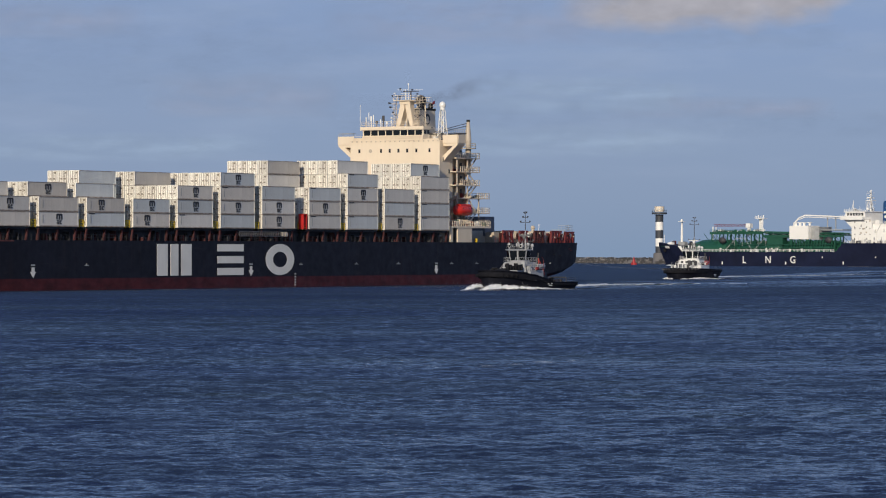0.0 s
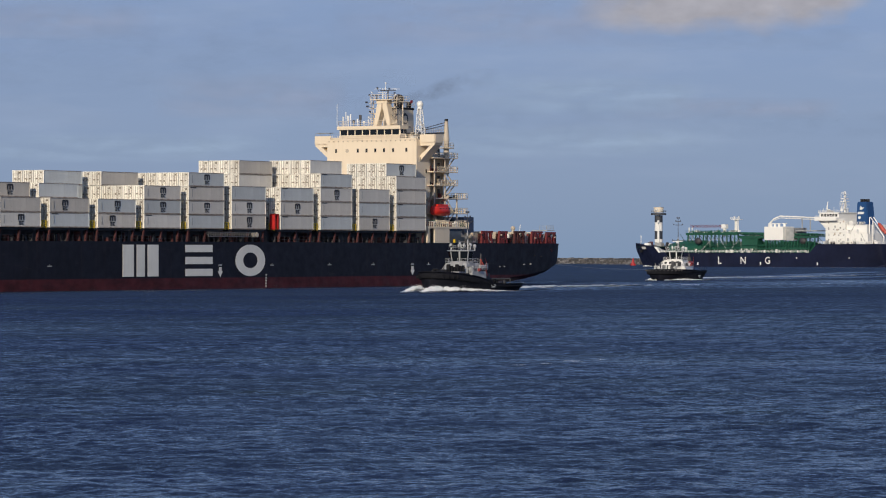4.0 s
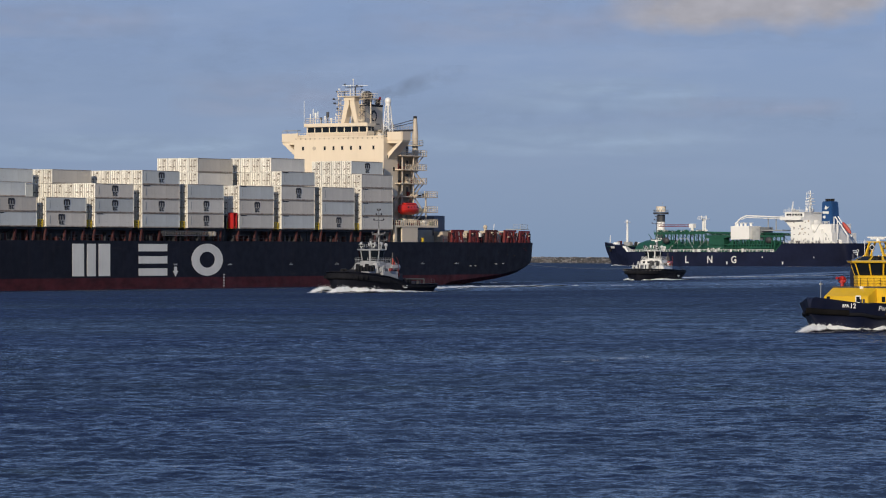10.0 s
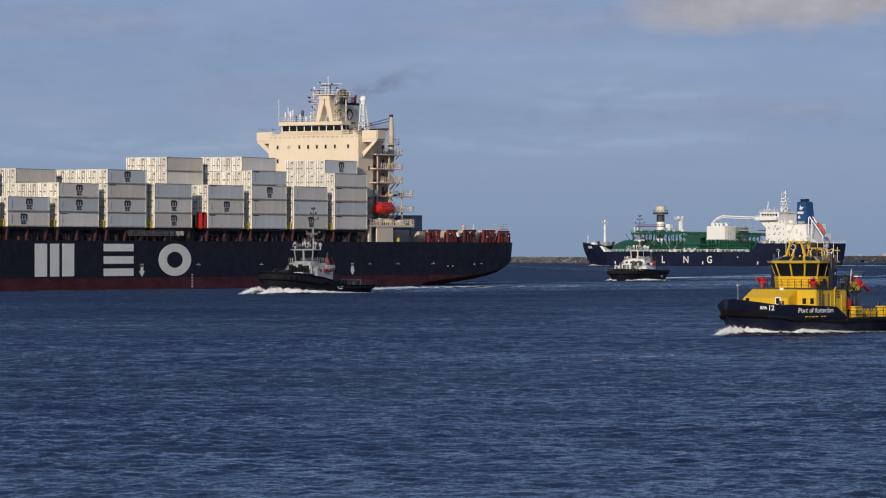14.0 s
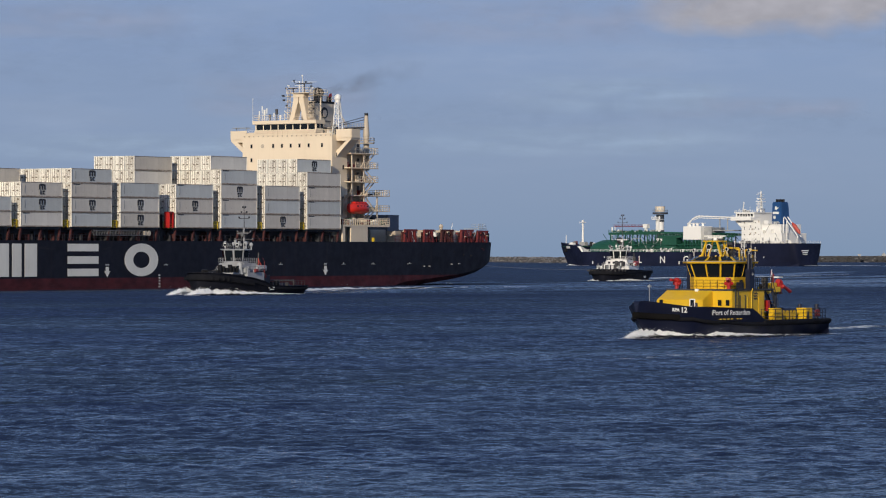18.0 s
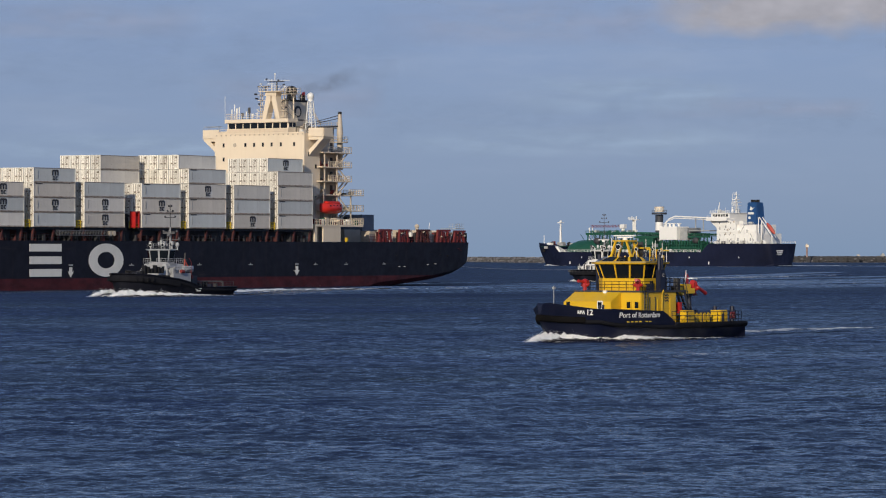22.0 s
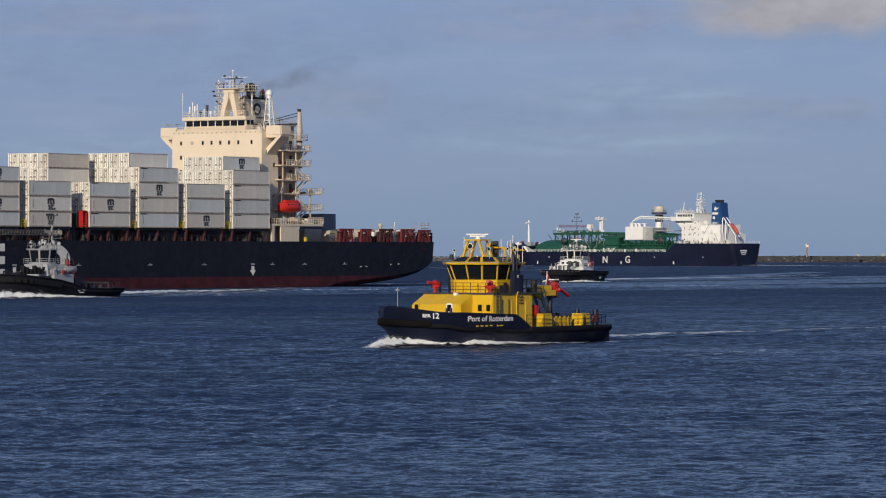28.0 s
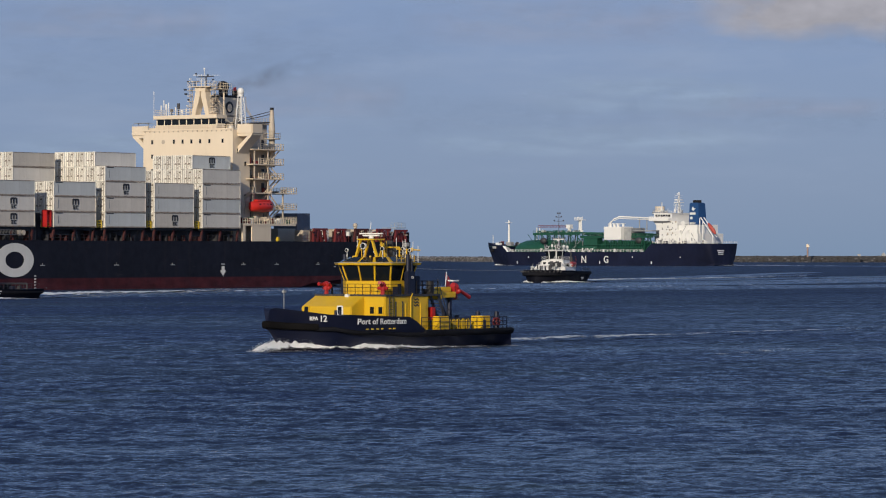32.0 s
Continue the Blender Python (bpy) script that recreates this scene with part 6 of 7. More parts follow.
# ---- gas tanker ----
def gas_tanker():
    v = thing("gas_tanker", "dark blue gas tanker with green deck pipes and white house", "ship")
    st = [(-81.2, .3, 11.7, 10.2, 9.6, .15), (-80.7, 0, 11.7, 11.6, 11.0, .15), (-79.4, -.4, 11.7, 12.5, 12.0, .15), (-77, -1, 11.7, 12.9, 12.5, .15), (-70, -4, 11.7, 13, 12.6, .12), (-43, -7, 11.7, 13, 13, .06), (-41.5, -7, 11.0, 13, 13, .06), (-38.2, -7, 7.6, 13, 13, .06), (-37.5, -7, 7.35, 13, 13, .05),
          (20, -7, 7.35, 13, 13, .05), (50, -7, 7.4, 13, 12.2, .08), (57.5, -7, 7.5, 12.8, 10.8, .1), (58.2, -7, 10.4, 12.8, 10.6, .1), (66, -7, 10.9, 10.6, 7.6, .16), (72, -7, 11.4, 7.2, 4.0, .25), (75, -4, 11.7, 5.4, 2.0, .3), (77, 0.2, 11.9, 4.0, 1.0, .35), (79, 4, 12.1, 2.6, .7, .35), (80.8, 7.5, 12.4, 1.2, .4, .4), (81.8, 10, 12.5, .4, .2, .5)]
    part("hull", hull_form(st), M_NAVY_FAR, v, "dark blue hull", smooth=True)
    y = 13.03
    for ch, x in (("L", 19.4), ("N", 5.2), ("G", -10.2)):
        text_part("hull_letter", ch, 5.2, pose(x, y, 1.6, 90, 0, 180), M_LETTER, v, 0.95, "large white hull letter", 0.06)
    for x in (-7.6, -42.7, 32, 50):
        part("hull_bar", Form().box(x - .35, x + .35, y - .05, y + .02, .9, 2.4), M_LETTER, v)
    for x in (-62, -30, 42):
        part("hull_bar", Form().box(x - .3, x + .3, y - .05, y + .02, 4.2, 4.9), M_LETTER, v)
    # name and port as plain bars across the stern and on the bow
    for z, w, hh in ((7.7, 2.9, .5), (6.7, 2.3, .45), (5.9, 2.0, .22)):
        part("name_bar", Form().box(-81.4, -81.1, -w + 3.6, w + 3.6, z, z + hh), M_TEXT, v)
    part("name_bar", Form().add([(72.2, 7.5, 9.2), (68.4, 9.4, 9.2), (68.4, 9.9, 10.5), (72.2, 8.1, 10.5), (72.2, 7.2, 9.2), (68.4, 9.1, 9.2), (68.4, 9.6, 10.5), (72.2, 7.8, 10.5)], [(0, 1, 2, 3), (7, 6, 5, 4), (0, 4, 5, 1), (1, 5, 6, 2), (2, 6, 7, 3), (3, 7, 4, 0)]), M_LETTER, v)
    part("deck", Form().box(-37.5, 57, -12.6, 12.6, 7.0, 7.3), M_GREEN, v)
    part("forecastle_deck", Form().prism([(57.6, -12), (57.6, 12), (66, 10), (73, 6.4), (79, 2.6), (79, -2.6), (73, -6.4), (66, -10)], "z", 10.2, 10.5), M_GREEN, v)
    part("bulwark_bracket", Form().prism([(58, 7.4), (52, 7.4), (58, 10.4)], "y", 12.4, 12.7), M_GREY, v)
    # tank covers: long low green domes
    def dome(x0, x1, w, z0, z1):
        rings = []
        for u in np.linspace(-1, 1, 11):
            k = max(.05, 1 - abs(u) ** 6) ** .5
            rings.append([((x0 + x1) / 2 + (x1 - x0) / 2 * u, w * (.55 + .45 * k) * math.cos(a), z0 + (z1 - z0) * k * max(0, math.sin(a)) - (0.2 if math.sin(a) <= 0 else 0)) for a in [math.pi * j / 12 for j in range(13)]] )
        return Form().loft(rings)
    for k in range(22):
        x = -35 + k * 4.1
        part("dome_rib", Form().path([(x, 11.2 * math.cos(a), 7.4 + 6.0 * math.sin(a)) for a in [math.pi * j / 10 for j in range(6)]], .16, 4), M_GREEN_DARK, v)
    part("tank_dome", dome(30, 57, 11.3, 7.3, 13.9), M_GREEN, v, "green tank dome", smooth=True)
    part("tank_dome", dome(-8, 29, 11.3, 7.3, 13.2), M_GREEN, v, "green tank dome", smooth=True)
    part("tank_dome", dome(-37, -9, 11.3, 7.3, 13.2), M_GREEN, v, "green tank dome", smooth=True)
    # pipe deck on trestles
    part("pipe_deck", Form().box(12, 45, -5.5, 5.5, 17.2, 17.7), M_GREEN_DARK, v, "green pipe deck")
    part("pipe_deck", Form().box(-38, 12, -5.5, 5.5, 15.6, 16.0), M_GREEN_DARK, v, "green pipe deck")
    for x in range(-36, 46, 5):
        top = 17.2 if x > 12 else 15.6
        for yy in (-5.2, 5.2):
            part("trestle", Form().box(x - .25, x + .25, yy - .25, yy + .25, 9, top).rod((x, yy, 11), (x + 5, yy, top - .3), .14, 4), M_GREEN_DARK, v)
    rng = random.Random(3)
    for k in range(9):
        yy = -4.6 + k * 1.15
        part("deck_pipe", Form().rod((-36, yy, 16.4 + .2 * (k % 3)), (44 if k % 2 else 10, yy, 16.4 + .2 * (k % 3) + (1.7 if k % 2 else 0)), .28, 6), M_GREEN_DARK if k % 3 else M_GREY, v)
    for k in range(44):
        x = -36 + k * 1.85 + rng.uniform(-.6, .6)
        z = 17.7 if x > 12 else 16.0
        s = rng.uniform(.3, .9)
        part("valve", Form().rod((x, 3.5, z), (x, 3.5, z + s * 2), .16, 6).box(x - s, x + s, 3.1, 3.9, z + s * .7, z + s * 1.5), (M_GREEN_DARK, M_GREY, M_TANKER_WHITE)[k % 3], v)
    for k in range(30):
        x = -33 + k * 2.95
        part("deck_stand", Form().path([(x, 11.6, 7.3), (x - 1.6, 8.6, 11.0), (x - 3.0, 7.0, 12.6)], .16, 5).rod((x - 3, 11.6, 7.3), (x - 3, 9, 11), .12, 5), M_GREEN if k % 2 else M_GREEN_DARK, v)
    part("deck_rail", Form().rail([(-37, 12.7, 7.3), (56, 12.7, 7.3)], 1.25, 2.2, .09, 2), M_TANKER_WHITE, v)
    part("poop_rail", Form().rail([(-43, 12.6, 11.7), (-80, 12.2, 11.7), (-80, -12.2, 11.7)], 1.25, 2.2, .08, 2), M_TANKER_WHITE, v)
    # catwalk ladders seen against the domes
    for x in (26, 8):
        part("catwalk_ladder", Form().rod((x + 6, 11.4, 7.6), (x, 8.6, 14.6), .2, 4).rod((x - 12, 11.4, 7.6), (x - 5, 8.6, 14.6), .2, 4).rod((x, 8.6, 14.4), (x - 5, 8.6, 14.4), .2, 4), M_GREY, v)
    for x in (34, -32):
        part("hose_bundle", Form().ball((x, 10, 13.4), (2.2, 1.4, 1.7), 10, 6), M_DARK_STEEL, v, "dark hose bundle", smooth=True)
    part("deck_fascia", Form().box(12, 45, 5.5, 5.75, 16.5, 17.75).box(-38, 12, 5.5, 5.75, 14.9, 16.05), M_GREEN, v)
    part("pipe_deck_rail", Form().rail([(12, 5.6, 17.7), (45, 5.6, 17.7)], 1.2, 2.0, .09, 2).rail([(-38, 5.6, 16), (12, 5.6, 16)], 1.2, 2.0, .09, 2), M_GREEN_DARK, v)
    part("manifold_block", Form().box(-4, 5.5, 6, 10.6, 8, 14.6).box(-5.5, 7, 5, 10.9, 14.6, 15.1), M_GREEN, v, "green cargo manifold platform", bevel=.1)
    for k in range(9):
        x = -4 + k * 1.15
        part("manifold_pipe", Form().path([(x, 10.8, 9.2), (x, 12.0, 9.2), (x, 12.0, 8.2)], .3, 7), (M_GREY, M_GREEN_DARK, M_TANKER_WHITE)[k % 3], v)
    for k in range(26):
        x = 5 + k * 1.0 + rng.uniform(-.3, .3)
        h_ = rng.uniform(11.5, 16.5)
        yy = rng.uniform(8, 10.8)
        part("riser", Form().rod((x, yy, 8), (x, yy, h_), rng.uniform(.1, .2), 5), (M_GREEN_DARK, M_GREEN, M_GREY, M_GREEN_DARK, M_GREEN)[k % 5], v)
    for k in range(16):
        x = -36 + k * 1.75
        part("house_rib", Form().box(x, x + .5, 9.6, 10.4, 7.4, 13.4), M_GREEN_DARK, v)
    for z in (9.4, 11.2):
        part("side_pipe", Form().rod((-36, 11.5, z), (28, 11.2, z), .2, 6), M_GREEN_DARK, v)
    for k in range(34):
        x, s_ = rng.uniform(-36, 42), rng.uniform(.25, .7)
        part("deck_fitting", Form().box(x - s_, x + s_, 11.6, 12.3, 7.3, 7.5 + s_ * rng.uniform(1.2, 4)), (M_GREEN_DARK, M_TANKER_WHITE, M_GREY, M_GREEN)[k % 4], v)
    part("anchor", Form().box(72.6, 74.2, 6.2, 7.0, 7.4, 9.0), M_BLACK, v, bevel=.15)
    part("bow_breakwater", Form().prism([(58.5, 10.5), (60.6, 10.5), (57.6, 7.4), (56.6, 7.4)], "y", 12.2, 12.9), M_TANKER_WHITE, v)
    for k in range(12):
        x, y_, s_ = rng.uniform(60, 77), rng.uniform(-1, 2.5), rng.uniform(.3, .8)
        part("bow_fitting", Form().box(x - s_, x + s_, y_ - s_, y_ + s_, 10.5, 11.3 + s_ * rng.uniform(1, 3)), (M_DARK_STEEL, M_TANKER_WHITE, M_GREY, M_RED)[k % 4], v, bevel=.08)
    part("jack_staff", Form().rod((78.5, 0, 11), (78.5, 0, 16.5), .18, 5), M_TANKER_WHITE, v)
    # vent mast, crane, foremast
    vm = part("vent_mast", Form().rod((16.5, 0, 17.5), (16.5, 0, 25.0), .4, 6).rod((14.8, 1, 17.5), (14.8, 1, 24.8), .35, 6).rod((18, -1, 17.5), (18, -1, 24.8), .35, 6).path([(14.8, 1, 18), (18, -1, 20), (14.8, 1, 22), (18, -1, 24)], .12, 4), M_TANKER_WHITE, v, "white vent mast")
    part("vent_head", Form().box(13.6, 19.2, -1.6, 1.6, 24.5, 24.8).rail([(13.6, 1.6, 24.8), (19.2, 1.6, 24.8)], 1.1, 1.2, .1).rod((15, 0, 24.8), (15, 0, 26.4), .3, 6).rod((18, 0, 24.8), (18, 0, 26.4), .3, 6), M_TANKER_WHITE, vm)
    cr = part("hose_crane", Form().rod((24, 0, 16), (24, 0, 21.6), .9, 8).box(22.6, 25.4, -1.2, 1.2, 20, 22.2), M_TANKER_WHITE, v, "white crane with a red jib")
    part("jib", Form().box(25, 46, -.3, .3, 20.7, 21.05).box(25, 46, -.3, .3, 21.7, 21.9), M_RED, cr, "red jib")
    for k in range(9):
        part("jib_brace", Form().rod((26 + k * 2.2, 0, 21), (28 + k * 2.2, 0, 21.9), .12, 4), M_RED, cr)
    part("jib_rest", Form().path([(47, 0, 12), (47, 0, 20.6)], .35, 6).rod((45, 0, 12), (45, 0, 20.6), .25, 6), M_TANKER_WHITE, v)
    fm = part("foremast", Form().rod((67, 0, 10.5), (67, 0, 24), .7, 8, .45).box(66, 68, -1.6, 1.6, 23.2, 23.5), M_TANKER_WHITE, v, "white foremast", smooth=True)
    part("mast_lamp", Form().box(66.6, 67.4, -.4, .4, 23.5, 24.6), M_TANKER_WHITE, fm)
    for x, yy, s in ((71, 4, 1.3), (69, -3, 1.6), (63.5, 3, 1.4), (62, -4, 1.2), (74, 2, .9)):
        part("windlass", Form().box(x - s, x + s, yy - s, yy + s, 10.5, 10.5 + s * 1.5), M_GREY if s > 1.3 else M_TANKER_WHITE, v, bevel=.2)
    # cargo machinery house
    mh = part("machinery_house", Form().box(-18.5, -6.8, -2.0, 8.5, 13.8, 20.8), M_TANKER_WHITE, v, "white cargo machinery house", bevel=.15)
    part("machinery_annex", Form().box(-23.5, -18.5, -6, 6, 13.6, 20.2), M_GREY, mh, bevel=.1)
    for x in (-8, -10.5, -13, -16.5):
        part("roof_vent", Form().rod((x, 4, 20.8), (x, 4, 22.3), .7, 8).box(x - .9, x + .9, 3.1, 4.9, 22.2, 22.6), M_TANKER_WHITE, mh)
    part("house_leg", Form().box(-18, -16.5, 7, 8, 7.3, 13.8), M_GREEN_DARK, mh)
    part("house_leg", Form().box(-8.2, -7.0, 7, 8, 7.3, 13.8), M_GREEN_DARK, mh)
    part("house_leg", Form().box(-13.5, -12.5, 7, 8, 7.3, 13.8), M_GREEN_DARK, mh)
    jb = [(-6.5, 3, 22.5), (-9.5, 3, 25.0), (-13, 3, 26.2), (-20, 3, 25.9), (-37, 3, 25.2)]
    part("stores_crane", Form().path(jb, .4, 6).path([(x, yy, z - .9) for x, yy, z in jb[1:]], .2, 5).rod((-6.5, 3, 20.8), (-6.5, 3, 22.6), .8, 8), M_TANKER_WHITE, v, "white stores crane")
    part("crane_post", Form().rod((-26, 2, 20), (-26, 2, 25.3), .3, 6).rod((-31, 2, 18), (-31, 2, 25.2), .3, 6).box(-37, -24, -4, 5, 18.3, 18.8), M_GREY, v)
    # accommodation block, bridge and funnel
    ac = part("accommodation", Form().box(-58, -46, -10.5, 10.5, 11.7, 23.6).box(-72, -58, -11, 11, 11.7, 17.0).box(-70, -58, -9, 9, 17, 21.6), M_TANKER_WHITE, v, "white accommodation block", bevel=.1)
    part("bridge", Form().box(-54, -40.8, -12.9, 12.9, 23.6, 25.2).box(-53.5, -41.6, -9.5, 9.5, 25.2, 27.6).box(-54, -41.0, -10, 10, 27.5, 27.9), M_TANKER_WHITE, ac, bevel=.06)
    for k in range(11):
        part("bridge_window", Form().box(-41.6, -41.5, -9 + k * 1.65, -7.7 + k * 1.65, 25.7, 27.0), M_WINDOW, ac)
    for k in range(6):
        part("bridge_window", Form().box(-44 - k * 1.7, -42.7 - k * 1.7, 9.5, 9.55, 25.7, 27.0), M_WINDOW, ac)
    for zz in (13.6, 19.6, 22.2):
        for x in (-48, -55):
            part("side_window", Form().box(x - .25, x + .25, 10.5, 10.56, zz, zz + .6), M_WINDOW, ac)
    for x in (-60, -64, -68):
        for zz in (13.2,):
            part("side_window", Form().box(x - .4, x + .4, 11, 11.06, zz, zz + 1.5), M_GREY, ac)
    for z, x0, x1 in ((17, -72, -58), (21.6, -70, -58), (23.6, -58, -54)):
        part("house_rail", Form().rail([(x0, 10.6, z), (x1, 10.6, z)], 1.2, 1.5, .08, 2), M_TANKER_WHITE, ac)
    for z in (14.6, 17.6, 20.6):
        part("deck_ledge", Form().box(-58.4, -45.8, 10.4, 10.75, z, z + .15), M_TANKER_WHITE, ac)
    part("bridge_stay", Form().prism([(-46, 19.5), (-41.5, 23.6), (-46, 23.6)], "y", 9.6, 10.2), M_TANKER_WHITE, ac)
    for x, y, z, s_ in ((-60, 7, 21.6, 1.2), (-66, 8, 21.6, .9), (-59, 10, 17, 1.1), (-64, 9.8, 17, 1.3), (-70, 9.6, 17, 1.0), (-47, 9, 27.9, .8), (-49, -4, 27.9, 1.0), (-45, 3, 27.9, .6)):
        part("vent_box", Form().box(x - s_, x + s_, y - s_, y + s_, z, z + s_ * 1.6), M_TANKER_WHITE if s_ > .9 else M_GREY, ac, bevel=.1)
    rng = random.Random(8)
    for k in range(26):
        x = rng.uniform(-80, -46)
        s_ = rng.uniform(.3, .8)
        part("poop_fitting", Form().box(x - s_, x + s_, 11.3, 12.0, 11.7, 12.1 + s_ * rng.uniform(1, 3)), (M_TANKER_WHITE, M_GREY, M_TANKER_WHITE, M_DARK_STEEL)[k % 4], ac)
    for k in range(10):
        x = -72 + k * 2.7
        part("deck_post", Form().box(x - .15, x + .15, 11.0, 11.3, 11.7, 17 if x < -58 else 14.6), M_TANKER_WHITE, ac)
    for k in range(12):
        x, z = rng.uniform(-57.5, -46.5), rng.uniform(12.5, 23)
        part("wall_fitting", Form().box(x - .3, x + .3, 10.5, 10.8, z, z + rng.uniform(.4, 1.2)), (M_GREY, M_TANKER_WHITE, M_CREAM_OLD_DIM)[k % 3], ac)
    part("stack_ladder", Form().path([(-60, 9.2, 17), (-63, 9.2, 21.6)], .14, 4).path([(-71, 11, 11.7), (-68, 11.3, 17)], .16, 4), M_GREY, ac)
    part("bridge_mast", Form().rod((-51, 0, 27.8), (-51, 0, 38.8), .55, 8, .3).box(-52.4, -49.4, -2.4, 2.4, 33.2, 33.6).rod((-51, -2, 36), (-51, 2, 36), .14, 5).box(-51.8, -49.8, -2.2, 2.2, 34.6, 35.1), M_TANKER_WHITE, v, "white bridge mast")
    for x, y, z, w in ((-50.6, 0, 29.8, 1.6), (-51, 0, 31.6, 1.9), (-51, 0, 37.2, 1.2)):
        part("mast_platform", Form().box(x - w, x + w, y - w, y + w, z, z + .18).rail([(x - w, y + w, z + .2), (x + w, y + w, z + .2)], .9, 1.0, .07, 2), M_TANKER_WHITE, v)
    part("mast_stay", Form().rod((-53.6, 1.5, 27.8), (-51.3, .3, 35.5), .16, 5).rod((-48.6, 1.5, 27.8), (-50.8, .3, 35.5), .16, 5), M_TANKER_WHITE, v)
    for x, y, h_ in ((-52.2, 2, 36.8), (-49.9, 2, 37.6), (-53, 4, 31.4), (-47.5, 5, 30.6), (-42.5, 7, 30.0), (-55.5, 6, 29.0)):
        part("whip_aerial", Form().rod((x, y, 27.8 if y > 3 else 33.5), (x, y, h_), .09, 4), M_TANKER_WHITE, v)
    for x, y, r_ in ((-53, 6, .8), (-46.2, 7.5, .6), (-43.2, 4, .5)):
        part("satellite_dome", Form().rod((x, y, 27.8), (x, y, 28.6), .25, 6).ball((x, y, 29.0), r_, 10, 6), M_TANKER_WHITE, v, smooth=True)
    part("bridge_roof_rail", Form().rail([(-53.8, 9.8, 27.9), (-41.2, 9.8, 27.9)], 1.1, 1.3, .07, 2), M_TANKER_WHITE, ac)
    part("bridge_wing_rail", Form().rail([(-53.8, 12.8, 25.2), (-41.0, 12.8, 25.2)], .9, 1.2, .07, 2), M_TANKER_WHITE, ac)
    for x in (-43.5, -46.5, -49.5, -52.5):
        for zz in (16.0, 18.9):
            part("side_window", Form().box(x - 4.8, x - 4.4, 10.5, 10.57, zz, zz + .55), M_WINDOW, ac)
    part("signal_mast", Form().rod((-44, 6, 27.8), (-44.4, 6, 33.4), .2, 5).rod((-43, 6, 27.8), (-44.2, 6, 32), .12, 5), M_TANKER_WHITE, v)
    fu = part("funnel", Form().frustum((-67, -60, -3.6, 3.6), (-66.2, -60.2, -3.1, 3.1), 21.6, 33.2), M_BLUE_FUNNEL, v, "blue funnel", bevel=.4)
    part("funnel_mark", Form().prism([(-62.0, 29.3), (-63.2, 29.0), (-65.0, 30.6), (-63.6, 30.2), (-62.6, 31.2)], "y", 3.1, 3.4), M_LETTER, fu)
    part("funnel_mark", Form().box(-64.6, -60.9, 3.2, 3.5, 26.9, 28.1).loft([[(-62 + .8 * math.cos(a), yy, 25.2 + .8 * math.sin(a)) for a in [2 * math.pi * j / 10 for j in range(10)]] for yy in (3.3, 3.62)]), M_LETTER, fu)
    for x in (-61, -62.4, -63.8, -65.2):
        part("exhaust_pipe", Form().rod((x, 0, 33), (x, 0, 34.6), .6, 8), M_BLACK, fu)
    # free-fall lifeboat on its ramp
    ramp_ = part("lifeboat_ramp", Form().path([(-71.5, 8, 25.4), (-80, 8, 15.0)], .3, 5).path([(-71.5, 5.2, 25.4), (-80, 5.2, 15.0)], .3, 5).path([(-73, 8, 11.7), (-73, 8, 23.5)], .3, 5).path([(-79.5, 8, 11.7), (-79.5, 8, 15.5)], .3, 5).path([(-71, 8, 25.2), (-71, 8, 17)], .3, 5), M_TANKER_WHITE, v, "white lifeboat ramp")
    d = (Vector((-80.4, 6.6, 16.6)) - Vector((-75.2, 6.6, 22.4)))
    ax = d.normalized()
    up = Vector((0, 1, 0)).cross(ax)
    rings = []
    for u in np.linspace(0.02, .98, 9):
        w = .85 * (1 - abs(2 * u - 1) ** 3) ** .6 + .1
        c = Vector((-75.2, 6.6, 22.4)) + d * float(u)
        rings.append([c + Vector((0, 1, 0)) * (w * math.cos(a)) + up * (w * 1.1 * math.sin(a)) for a in [2 * math.pi * j / 10 for j in range(10)]])
    part("lifeboat", Form().loft(rings), M_FADED_ORANGE, ramp_, "orange free-fall lifeboat", smooth=True)
    return v


TANKER = gas_tanker()


# ---- breakwater, light tower and far marks ----
def breakwater(name, line, width, crest, label, seed, step=2.6):
    """A rubble mound: a core with rough stones laid over its near slope and crest."""
    rng = random.Random(seed)
    f, core = Form(), Form()
    for (x, y), (x2, y2) in zip(line, line[1:]):
        d = Vector((x2 - x, y2 - y, 0))
        n = Vector((-d.y, d.x, 0)).normalized()
        core.loft([[Vector((px, py, 0)) + n * (-width) + Vector((0, 0, -2)), Vector((px, py, 0)) + n * (-width * .3) + Vector((0, 0, crest)), Vector((px, py, 0)) + n * (width * .3) + Vector((0, 0, crest)), Vector((px, py, 0)) + n * width + Vector((0, 0, -2))] for px, py in ((x, y), (x2, y2))])
        k = int(d.length / step)
        for i in range(k):
            for row in range(4):
                p = Vector((x, y, 0)) + d * ((i + rng.random()) / k)
                u = row / 3
                off = -width * (.95 - .65 * u) * (1 if n.y > 0 else -1)
                z = (crest - .45) * u + rng.uniform(-.2, .2)
                s = rng.uniform(.45, 1.1)
                c = p + n * off + Vector((0, 0, z))
                vs = [c + Vector((sx * s * rng.uniform(.7, 1.2), sy * s * rng.uniform(.7, 1.2), sz * s * rng.uniform(.4, .75))) for sx in (-1, 1) for sy in (-1, 1) for sz in (-1, 1)]
                f.add(vs, [(0, 1, 3, 2), (4, 6, 7, 5), (0, 4, 5, 1), (2, 3, 7, 6), (0, 2, 6, 4), (1, 5, 7, 3)])
    core.add(f.v, f.f)
    ob = new(name, mesh_of(name, core, M_STONE))
    return tagged(ob, label, "breakwater", kind="structure")


